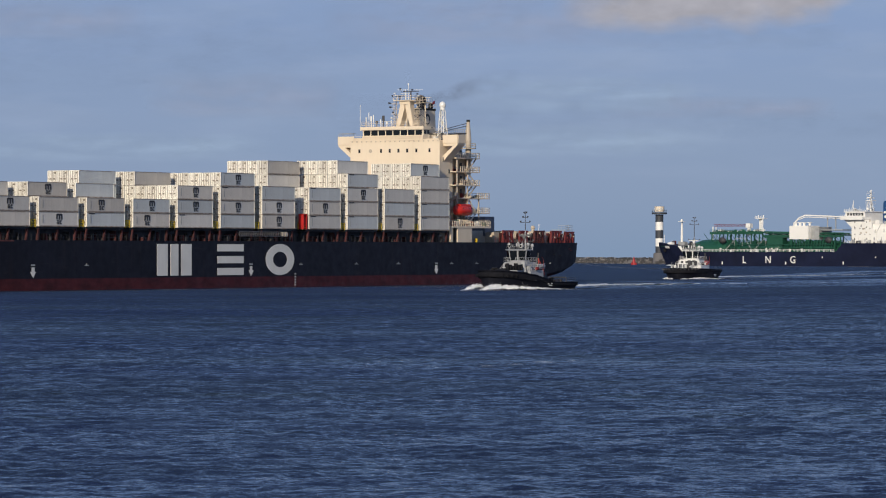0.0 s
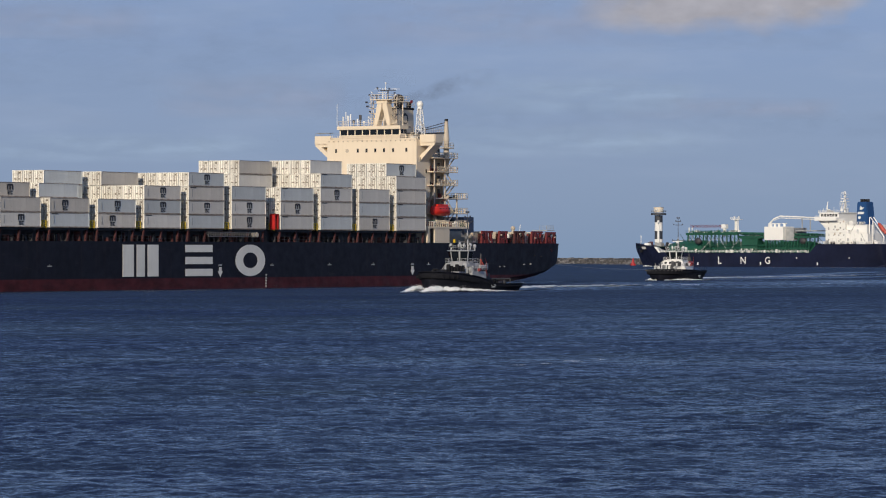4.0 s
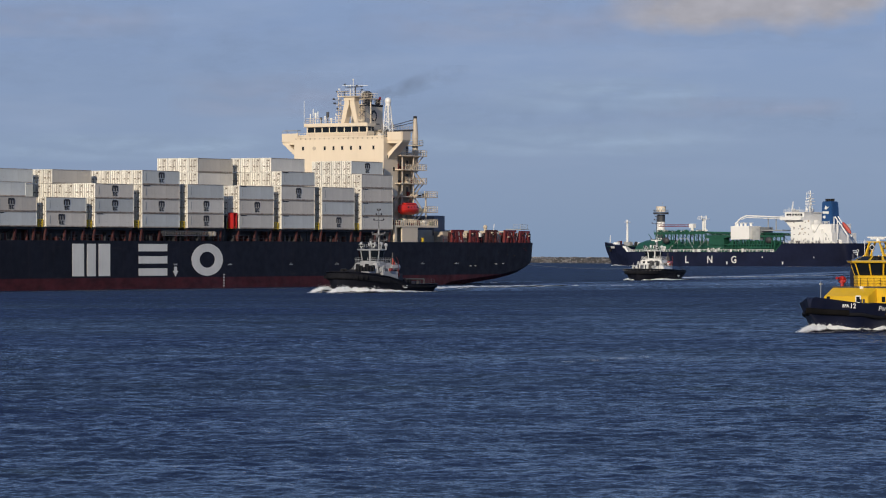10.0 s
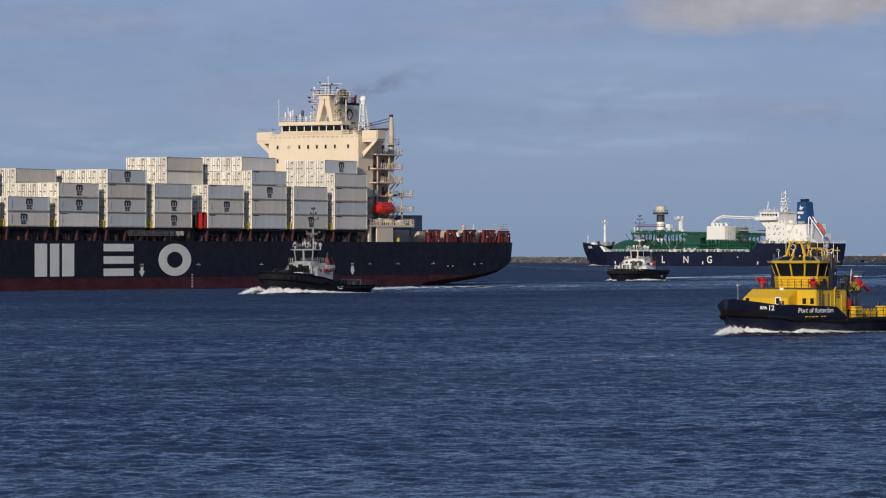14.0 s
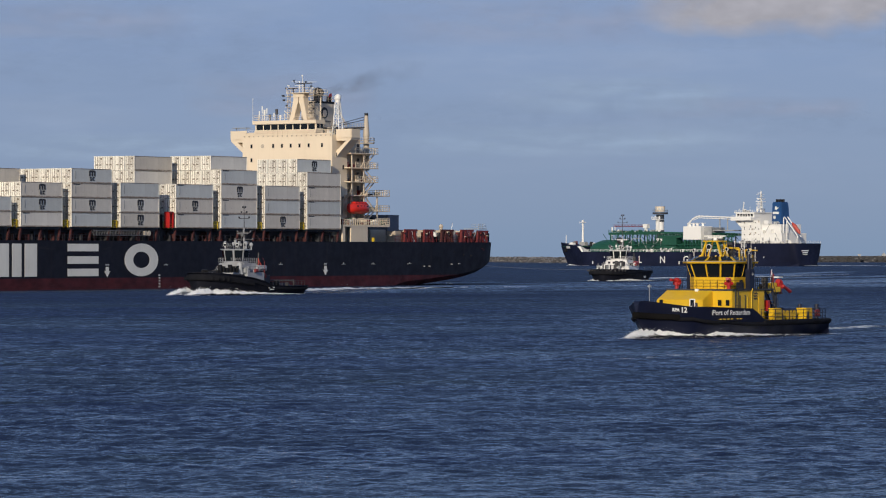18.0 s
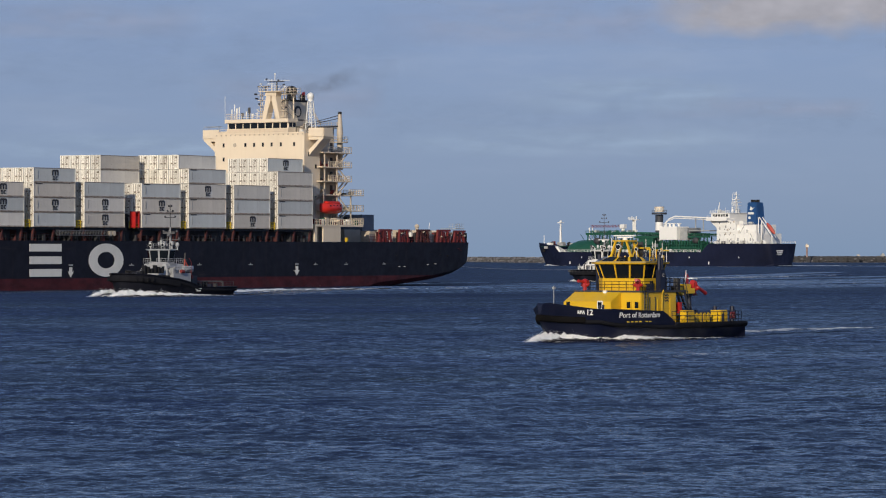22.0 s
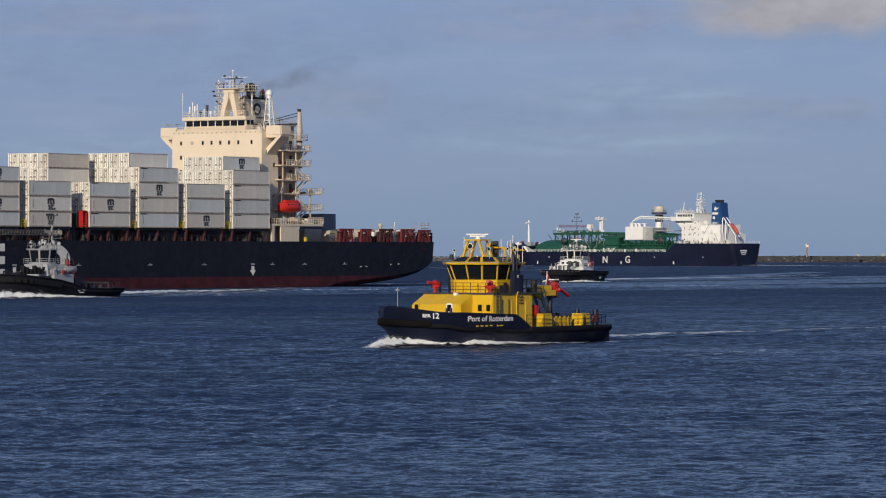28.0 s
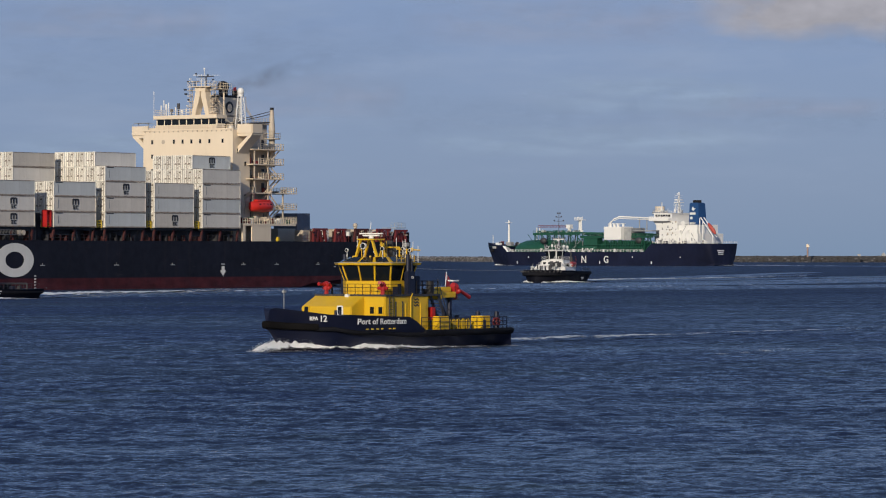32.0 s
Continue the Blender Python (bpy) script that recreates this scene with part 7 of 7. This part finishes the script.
breakwater("breakwater", [(160, 2240), (136, 2300), (80, 2560), (20, 2950), (-120, 3700), (-300, 4600)], 9, 3.8, "low rubble stone breakwater at the harbour mouth", 5)
breakwater("breakwater_far", [(170, 2760), (330, 2700), (520, 2620), (800, 2500)], 10, 4.6, "low rubble stone dam beyond the fairway", 6, 3.2)


def lighthouse():
    x, y = 133.6, 2296
    v = thing("lighthouse", "black and white banded harbour light tower on the breakwater", "lighthouse", m=pose(x, y, 5.2))
    part("plinth", Form().rod((0, 0, -5), (0, 0, 1.6), 4.2, 20, 3.6), M_STONE, v, smooth=True)
    bands = [(0.8, 5.6, M_BAND), (5.6, 10.6, M_WHITE), (10.6, 15.6, M_BAND), (15.6, 20.7, M_WHITE), (20.7, 25.2, M_BAND)]
    for a, b, m in bands:
        part("tower_band", Form().rod((0, 0, a), (0, 0, b), 2.45, 24), m, v, smooth=True)
    part("gallery", Form().rod((0, 0, 25.4), (0, 0, 26.6), 4.7, 28), M_BAND, v, "dark gallery", smooth=True)
    part("gallery_rail", Form().rail([(4.5 * math.cos(a), 4.5 * math.sin(a), 27.0) for a in [2 * math.pi * j / 16 for j in range(17)]], 1.1, 2, .08), M_GREY, v)
    part("lantern_house", Form().rod((0, 0, 27.0), (0, 0, 30.0), 2.95, 24).rod((0, 0, 30.0), (0, 0, 30.2), 3.1, 24), M_CREAM, v, smooth=True)
    for j in range(10):
        a = 2 * math.pi * j / 10
        part("lantern_pane", Form().box(2.93, 3.01, -.5, .5, 27.8, 29.4), M_LENS, v).matrix_basis = pose(0, 0, 0, 0, 0, math.degrees(a))
    part("aerial", Form().rod((1, 0, 30.4), (1, 0, 33), .08, 5), M_GREY, v)


def far_marks():
    b = thing("beacon_tower", "faded red beacon with a cream lantern on the far stone dam", "beacon", m=pose(264, 2700, 4.8))
    part("post", Form().rod((0, 0, -1), (0, 0, 6.2), .62, 10), M_POST, b, "faded red post", smooth=True)
    part("lantern", Form().box(-1.05, 1.05, -1.05, 1.05, 6.2, 8.0).rod((0, 0, 8.0), (0, 0, 8.7), .5, 8), M_CREAM, b)
    u = thing("navigation_buoy", "red conical navigation mark floating by the breakwater", "buoy", m=pose(110.4, 2150, 0))
    part("float", Form().rod((0, 0, -.6), (0, 0, .9), 1.8, 14), M_BRIGHT_RED, u, smooth=True)
    part("tower", Form().rod((0, 0, .9), (0, 0, 3.8), 1.2, 10, .4).rod((0, 0, 3.8), (0, 0, 4.6), .45, 8, .1), M_BRIGHT_RED, u, smooth=True)
    w = thing("distant_vessel", "small white ship hull down beyond the dam", "ship", m=pose(502, 4250, 0))
    w.scale = (.6, .6, .75)
    # grey on a white ship stands in for the haze before it
    part("hull", Form().prism([(-14, 0), (13, 0), (16, 4.4), (-14, 4)], "y", -4, 4), M_GREY, w)
    part("house", Form().box(-4, 4, -3, 3, 4, 7.2).box(-2, 2, -2.5, 2.5, 7.2, 9), M_GREY, w, bevel=.2)
    part("mast", Form().rod((0, 0, 9), (0, 0, 12), .25, 5), M_GREY, w)
    for k, (x, s) in enumerate(((300, 1.0), (452, .9))):
        h_ = thing("dam_hut", "small pale concrete block on the far stone dam", "hut", "blocks on the dam", m=pose(x, 2680 - (x - 330) * .3, 4.9))
        part("wall", Form().box(-s, s, -1.2, 1.2, 0, s * .9), M_CREAM_OLD_DIM, h_, bevel=.1)


lighthouse()
far_marks()


# ---- white water ----
def foam_mesh(name, rows, mat):
    """rows: lines of (x, y, z, cover) across the foam; a sheet is drawn through them."""
    n = len(rows[0])
    me = bpy.data.meshes.new(name)
    me.from_pydata([p[:3] for r in rows for p in r], [], [(i * n + j, i * n + j + 1, (i + 1) * n + j + 1, (i + 1) * n + j) for i in range(len(rows) - 1) for j in range(n - 1)])
    at = me.attributes.new("cover", "FLOAT", "POINT")
    at.data.foreach_set("value", [p[3] for r in rows for p in r])
    me.polygons.foreach_set("use_smooth", [True] * len(me.polygons))
    me.materials.append(mat)
    return me


def bow_wave(name, x_bow, length, spread, height, half_at, label, seed, ahead=1.2, drops=4500, grain=.028, fall=2.2):
    """White crest thrown off both sides of a bow, dying out along the hull."""
    v = thing(name, label, "bow wave")
    for side in (1, -1):
        rng = random.Random(seed + side)
        rows = []
        n = 130
        for i in range(n + 1):
            u = i / n
            x = x_bow + ahead - u * (length + ahead)
            base = half_at(min(x, x_bow))
            swell = math.sin(min(1, u * 6) * math.pi / 2) * ((1 - u) ** fall * .85 + .15 * (1 - u))
            row = []
            for j in range(17):
                w = j / 16
                y = base - 0.25 + (0.35 + spread * (0.3 + u)) * w
                lump = noise.noise(Vector((x * .9, y * 1.2, seed))) * .6 + noise.noise(Vector((x * 2.6, y * 2.6, seed + 9))) * .5 + noise.noise(Vector((x * 6.5, y * 6.5, seed + 4))) * .35
                z = height * swell * max(0, math.sin(math.pi * min(1, .15 + .85 * w)) ** .8) * (1 + lump * .9) + .04 * (1 - abs(2 * w - 1))
                cover = (1 - abs(2 * w - .95) ** 2.6) * (1.35 - 1.25 * u ** (2.2 / fall) + .5 * noise.noise(Vector((x * .45, seed, side)))) * min(1, u * 8 + .25)
                row.append((x, side * y, max(.02, z), cover))
            rows.append(row)
        ob = new("crest", foam_mesh("crest", rows, M_FOAM))
        ob.parent = v
        # flecks of spray over and before the crest
        f = Form()
        for _ in range(drops):
            row = rows[min(n, int(abs(rng.gauss(0, .3)) * n))]
            x, y, z, c = row[rng.randrange(17)]
            r = grain * rng.uniform(.3, 1.0) ** 1.5
            p = Vector((x + rng.gauss(0, .15), y + rng.gauss(0, .12) * side, z + abs(rng.gauss(0, .2)) * height * max(0, c - .35)))
            f.add([p + Vector((rng.uniform(-1, 1), rng.uniform(-1, 1), rng.uniform(-.7, .7))) * r for _ in range(4)], [(0, 1, 2), (0, 2, 3), (0, 3, 1), (1, 3, 2)])
        tagged(part("spray", f, M_SPRAY, v), kind="stuff")
    return v


def wake(name, length, width, flare, label, seed, ridges=0.25, strong=1.0, start=0.0, bulk=1.0):
    """Churned water astern: a foam trail down the middle and a low wave spreading on each side, dying out with distance."""
    v = thing(name, label, "wake")
    rows, swell = [], []
    n = 900
    for i in range(n + 1):
        u = (i / n) ** 1.4
        x, d = start - length * u, length * u
        half = width + flare * d
        trail = width * .8 + .028 * d
        broad = max(3.4, .17 * half)
        fade = min(1, d / 45)
        tall = ridges * bulk * (1 - u) ** .7 * fade
        churn = .55 * bulk * math.exp(-d / 60)
        row, low = [], []
        for j in range(41):
            q = -1 + j / 20
            w = math.copysign(abs(q) ** 1.5, q)
            y = half * 1.3 * w
            lump = 1 + .3 * noise.noise(Vector((x * .04, w, seed)))
            low.append((x, y, tall * lump * (math.exp(-((abs(y) - half * .85) / broad) ** 2) + .5 * math.exp(-((abs(y) - half * .45) / broad) ** 2)) - .12 - .1 * abs(q) ** 6, 0))
            w = q
            y = trail * q
            dense = max(0, .62 + .5 * noise.noise(Vector((x * .05, w * 1.6, seed + 3))) + .7 * noise.noise(Vector((x * .3, w * 2.5, seed + 5))) + .6 * noise.noise(Vector((x * .9, w * 5, seed + 6))))
            froth = max(0, .75 + .5 * noise.noise(Vector((x * .12, w * 2, seed + 8))) + .5 * noise.noise(Vector((x * .5, w * 4, seed + 9))) + .3 * noise.noise(Vector((x * 1.6, w * 7, seed + 10))))
            z = .1 + ridges * .35 * (1 - u) * max(0, dense) + churn * .62 * (1 - w * w) * froth
            z += tall * (math.exp(-((abs(y) - half * .85) / broad) ** 2) + .5 * math.exp(-((abs(y) - half * .45) / broad) ** 2))
            cover = .72 * (1 - w * w) * (1 - u) ** 1.5 * strong * dense + .8 * churn * strong * (1 - w * w) * froth
            row.append((x, y, z, cover if abs(q) < .98 else 0))
        rows.append(row)
        swell.append(low)
    ob = new("trail", foam_mesh("trail", rows, M_WAKE))
    ob.parent = v
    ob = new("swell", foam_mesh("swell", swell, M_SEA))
    ob.parent = v
    return v


PATROL_WAVE = bow_wave("patrol_bow_wave", -2.0, 23.0, 2.1, 1.2, lambda x: 3.5 * min(1, max(0.0, (-2.2 - x) / 6.5)) ** .9, "white foaming bow wave of the patrol vessel", 3, 2.9, 7000, .026, 4.0)
PATROL_WAKE = wake("patrol_wake", 320, 3.6, .16, "thin foam trail on the water behind the patrol vessel", 4, .12, .95, -24.2, .8)
TUG_B.scale = (0.9, 1.0, 1.0)
TUG_WAVES = [bow_wave("tug_bow_wave", 25.2 + 2.6 * k, 24, 4.2 - k, h_, lambda x: 4.3 * min(1, max(.02, (26 + 2.5 * k - x) / 7)) ** .55, "white foaming bow wave of a tug", 20 + k, 5.6 - 3.6 * k, 4000, .06) for k, h_ in ((0, 1.2), (1, .6))]
TUG_WAKES = [wake("tug_wake", L_, 5.0, .14, "foam trail on the water behind a tug", 30 + k, r_, s_, 2.5 * k - 1.5, b_) for k, L_, s_, r_, b_ in ((0, 760, 1.2, .5, 1.7), (1, 560, 1.5, .38, 1.2))]
SHIP_WAKE = wake("ship_wake", 260, 15, .03, "churned water astern of the container ship", 41, .25, .3, -52)
TANKER_WAVE = bow_wave("tanker_bow_wave", 74, 26, 3.0, .8, lambda x: 3.0 + 9.0 * min(1, max(0.0, (74 - x) / 22)), "low white bow wave of the gas tanker", 8, 1.5, 300, .1)
TANKER_WAKE = wake("tanker_wake", 240, 10, .04, "pale churned water astern of the tanker", 42, .35, 1.3, -78)


def side_wash(name, x0, x1, y0, width, label, seed, strong):
    """A broken line of foam along a ship's waterline."""
    v = thing(name, label, "wash")
    rows = []
    n = 240
    for i in range(n + 1):
        x = x0 + (x1 - x0) * i / n
        row = []
        gust = .35 + .7 * noise.noise(Vector((x * .05, seed, 0))) + .5 * noise.noise(Vector((x * .35, seed, 3)))
        for j in range(9):
            w = j / 8
            z = .05 + .45 * max(0, gust) * math.sin(math.pi * w) * (1 + .5 * noise.noise(Vector((x * .4, w * 3, seed))))
            row.append((x, y0 + width * w, max(.02, z), (math.sin(math.pi * w) ** .7) * strong * max(0, gust)))
        rows.append(row)
    ob = new("froth", foam_mesh("froth", rows, M_WAKE))
    ob.parent = v
    return v


SHIP_WASH = side_wash("ship_wash", -50, 190, 15.9, 5.0, "broken foam along the container ship's waterline", 51, .7)

FLECKS = thing("foam_patch", "small drifting patch of white foam flecks", "foam")
for k, (x, y, w, d) in enumerate(((0, 0, 1.1, 3.5), (-1.8, -5, .8, 2.5), (-3.6, -8, 1.0, 2.0), (1.9, 4, .7, 2.0))):
    rows = [[(x + w * (i / 6 - 1), y + d * (j / 5 - 1), .08, .3 * (1 - (i / 6 - 1) ** 2) * (1 - (j / 5 - 1) ** 2)) for j in range(11)] for i in range(13)]
    ob = new("froth", foam_mesh("froth", rows, M_FOAM))
    ob.parent = FLECKS

# towing line from the ship's stern to the tug's bow
LINE = thing("towing_line", "pale towing line hanging between ship and tug", "rope")
part("strand", Form().path([(x, 0, 3.0 + 2.4 * (x / 100) - 0.9 * (1 - (2 * x / 100 - 1) ** 2)) for x in range(0, 101, 5)], .045, 5), M_GREY, LINE)


# ---- clouds and smoke ----
def vapour(name, rgb, dense, scale, stretch, seed, power, lo=.42, hi=.75, ragged=False, detail=7):
    """A soft sheet that thins out at its rim and lets the sky through; its brightness is emitted, not received."""
    m, n, l, bsdf, out = nodes_of(name)
    n.remove(bsdf)
    tc = n.new("ShaderNodeTexCoord").outputs["Object"]
    at = n.new("ShaderNodeAttribute")
    at.attribute_name = "cover"
    mp = n.new("ShaderNodeMapping")
    mp.inputs["Location"].default_value = (seed * 3.1, seed * 1.7, seed)
    l.new(tc, mp.inputs["Vector"])
    fac = noise_at(n, l, mp.outputs[0], scale, detail, .6 if detail > 5 else .5, stretch)
    mul = n.new("ShaderNodeMath")
    mul.use_clamp = True
    if ragged:          # the rim is broken up into billows
        both = n.new("ShaderNodeMath")
        l.new(fac, both.inputs[0])
        l.new(at.outputs["Fac"], both.inputs[1])
        l.new(ramp(n, l, both.outputs[0], lo, hi, 0, dense), mul.inputs[0])
        mul.inputs[1].default_value = 1.0
    else:
        l.new(ramp(n, l, fac, lo, hi, 0, dense), mul.inputs[0])
        l.new(at.outputs["Fac"], mul.inputs[1])
    mul.operation = "MULTIPLY"
    em, tr, mx = n.new("ShaderNodeEmission"), n.new("ShaderNodeBsdfTransparent"), n.new("ShaderNodeMixShader")
    shade = noise_at(n, l, mp.outputs[0], scale * 1.6, min(5, detail), .55, stretch)
    l.new(blend(n, l, ramp(n, l, shade, .35, .65), tuple(c * .8 for c in rgb), rgb), em.inputs[0])
    em.inputs[1].default_value = power
    l.new(mul.outputs[0], mx.inputs[0])
    l.new(tr.outputs[0], mx.inputs[1])
    l.new(em.outputs[0], mx.inputs[2])
    l.new(mx.outputs[0], out.inputs[0])
    return m


def cloud_sheet(name, width, height, mat, label, cover, bow=40.0):
    rows = []
    for i in range(13):
        v = -1 + i / 6
        rows.append([(u * width / 2, bow * (u * u - 1), v * height / 2, max(0.0, cover(u, v))) for u in [-1 + j / 12 for j in range(25)]])
    me = foam_mesh(name, rows, mat)
    return tagged(new(name, me), label, "cloud", kind="structure")


def soft(u, v):
    return (1 - u ** 4) * (1 - v ** 2)


CUMULUS = cloud_sheet("cloud", 520, 150, vapour("cumulus_vapour", (.44, .425, .46), .9, .0095, (1, 1, 2.0), 2, 1.0, .98, 1.36, True, 4), "pale grey-white cumulus cloud with a soft base", lambda u, v: .95 * (1 - u * u) ** .7 * (1 if v > 0 else max(0, 1 - (v * v) * (1 + .3 * u))))
VEIL = cloud_sheet("backdrop_veil", 2400, 420, vapour("high_cloud_vapour", (.36, .44, .60), .4, .0045, (1, 1, 5), 5, 1.0, .45, .75), "thin streaks of high cloud", soft, 60)
M_STREAK = vapour("streak_vapour", (.33, .43, .58), .75, .012, (1, 1, 4), 9, 1.0, .25, .7)
M_STREAK_GREY = vapour("grey_streak_vapour", (.31, .34, .45), .6, .012, (1, 1, 3), 11, 1.0, .25, .7)
# darker sheets added for the cumulus's shaded base and a dimmer sky at upper left
M_STREAK_DARK = vapour("blue_grey_vapour", (.235, .315, .47), .5, .01, (1, 1, 3), 14, 1.0, .25, .7)
STREAKS = [(cloud_sheet("backdrop_streak", w, h_, m, "soft pale or darkened streak across the sky", soft, 10), x, z, d)
           for w, h_, m, x, z, d in ((250, 60, M_STREAK_GREY, -250, 205, 2.6), (300, 56, M_STREAK, 175, 207, 2.4), (420, 40, M_STREAK, -420, 140, 1.8), (460, 44, M_STREAK, 130, 148, 2.0),
                                     (300, 30, M_STREAK_GREY, 350, 190, 2.2), (420, 70, M_STREAK_GREY, 60, 300, 3.0), (300, 50, M_STREAK_GREY, -520, 300, 3.2),
                                     (330, 34, M_STREAK_DARK, 350, 279, 5.2), (760, 150, M_STREAK_DARK, -420, 262, 2.0), (520, 60, M_STREAK_DARK, 40, 178, 2.2), (380, 40, M_STREAK_DARK, 420, 170, 2.0))]
SMOKE = cloud_sheet("funnel_smoke", 26, 9, vapour("smoke_vapour", (.10, .115, .15), .68, .16, (1, 1, 1.6), 7, 1.0, .36, .66), "thin dark smoke trailing from the funnel", lambda u, v: (1 - u ** 4) * max(0, 1 - ((v - .9 * u) / (.5 + .3 * u)) ** 2) * (.6 - .4 * u), 0)
for ob in (CUMULUS, VEIL, SMOKE, *[k[0] for k in STREAKS]):
    ob.visible_shadow = False


# ---- what moves ----
def ship_at(t):
    a = 1.0495 - 0.0022 * t
    mid = 1.0495 - 0.0011 * t
    s = 2.4318 * t + 0.0016 * t * t
    x, y = -4.517 - s * math.cos(mid), 789.3 - s * math.sin(mid)
    return pose(x - BEAM * math.sin(a), y + BEAM * math.cos(a), 0, 0, 0, 180 + math.degrees(a))


def patrol_at(t):
    a, s = 0.9608, 3.4472 * (t - 22) - 0.0021 * (t - 22) ** 2
    return pose(7.32 - s * math.cos(a), 285.3 - s * math.sin(a), 0, 0, 0, 180 + math.degrees(a))


def tug_a_at(t):
    a, s = radians(59), 5.2 * (t - 9) + 6.6
    return pose(0.9 - s * math.cos(a), 670 - s * math.sin(a), 0, 0, 0, 180 + 59)


def tug_b_at(t):
    # course made good, then back from the mast to the stern
    a, h_ = radians(70.25), radians(70)
    s = 3.6 * t
    x, y = 65.85 - s * math.cos(a), 975 - s * math.sin(a)
    return pose(x + 13.5 * math.cos(h_), y + 13.5 * math.sin(h_), 0, 0, 0, 180 + 70)


def tanker_at(t):
    a, mid, s = .68427 + .001226 * t, .66127 + .000613 * t, 3.7033 * t
    return pose(178.57 - s * math.cos(mid), 1929.7 + s * math.sin(mid), 0, 0, 0, 180 - math.degrees(a))


def line_at(t):
    """From the ship's stern chock to the tug's bow, whose gap hardly changes."""
    a = ship_at(t) @ Vector((-71, 4, 0))
    b = tug_b_at(t) @ Vector((27.5, 0, 0))
    d = a - b
    return pose(b.x, b.y, 0, 0, 0, math.degrees(math.atan2(d.y, d.x)))


def motions():
    times = [0, 4, 8, 12, 16, 20, 24, 28, 32]
    for things, where in (((SHIP, SHIP_WAKE, SHIP_WASH), ship_at), ((PATROL, PATROL_WAVE, PATROL_WAKE), patrol_at), ((TUG_A, TUG_WAVES[0], TUG_WAKES[0]), tug_a_at),
                          ((TUG_B, TUG_WAVES[1], TUG_WAKES[1]), tug_b_at), ((TANKER, TANKER_WAVE, TANKER_WAKE), tanker_at), ((LINE,), line_at)):
        for ob in things:
            walk(ob, [(t, where(t)) for t in times])
    walk(SMOKE, [(t, Matrix.Translation((ship_at(t) @ Vector((-28, -1, 42.0))) + Vector((10, 6, 1)))) for t in times])
    walk(SEA, [(t, pose(0.4 * t, 1.0 * t, 0)) for t in (0, 16, 32)])
    walk(CUMULUS, [(t, pose(312 + 5.2 * t, 4650, 327 - .3 * t)) for t in (0, 16, 32)])
    walk(VEIL, [(t, pose(-100 + 2.2 * t, 4750, 250)) for t in (0, 16, 32)])
    for ob, x, z, d in STREAKS:
        walk(ob, [(t, pose(x + d * t, 4700 + x * .02, z)) for t in (0, 16, 32)])
    walk(FLECKS, [(t, pose(6.2 + .5 * t, 230 + .85 * t, 0)) for t in (0, 16, 32)])


motions()
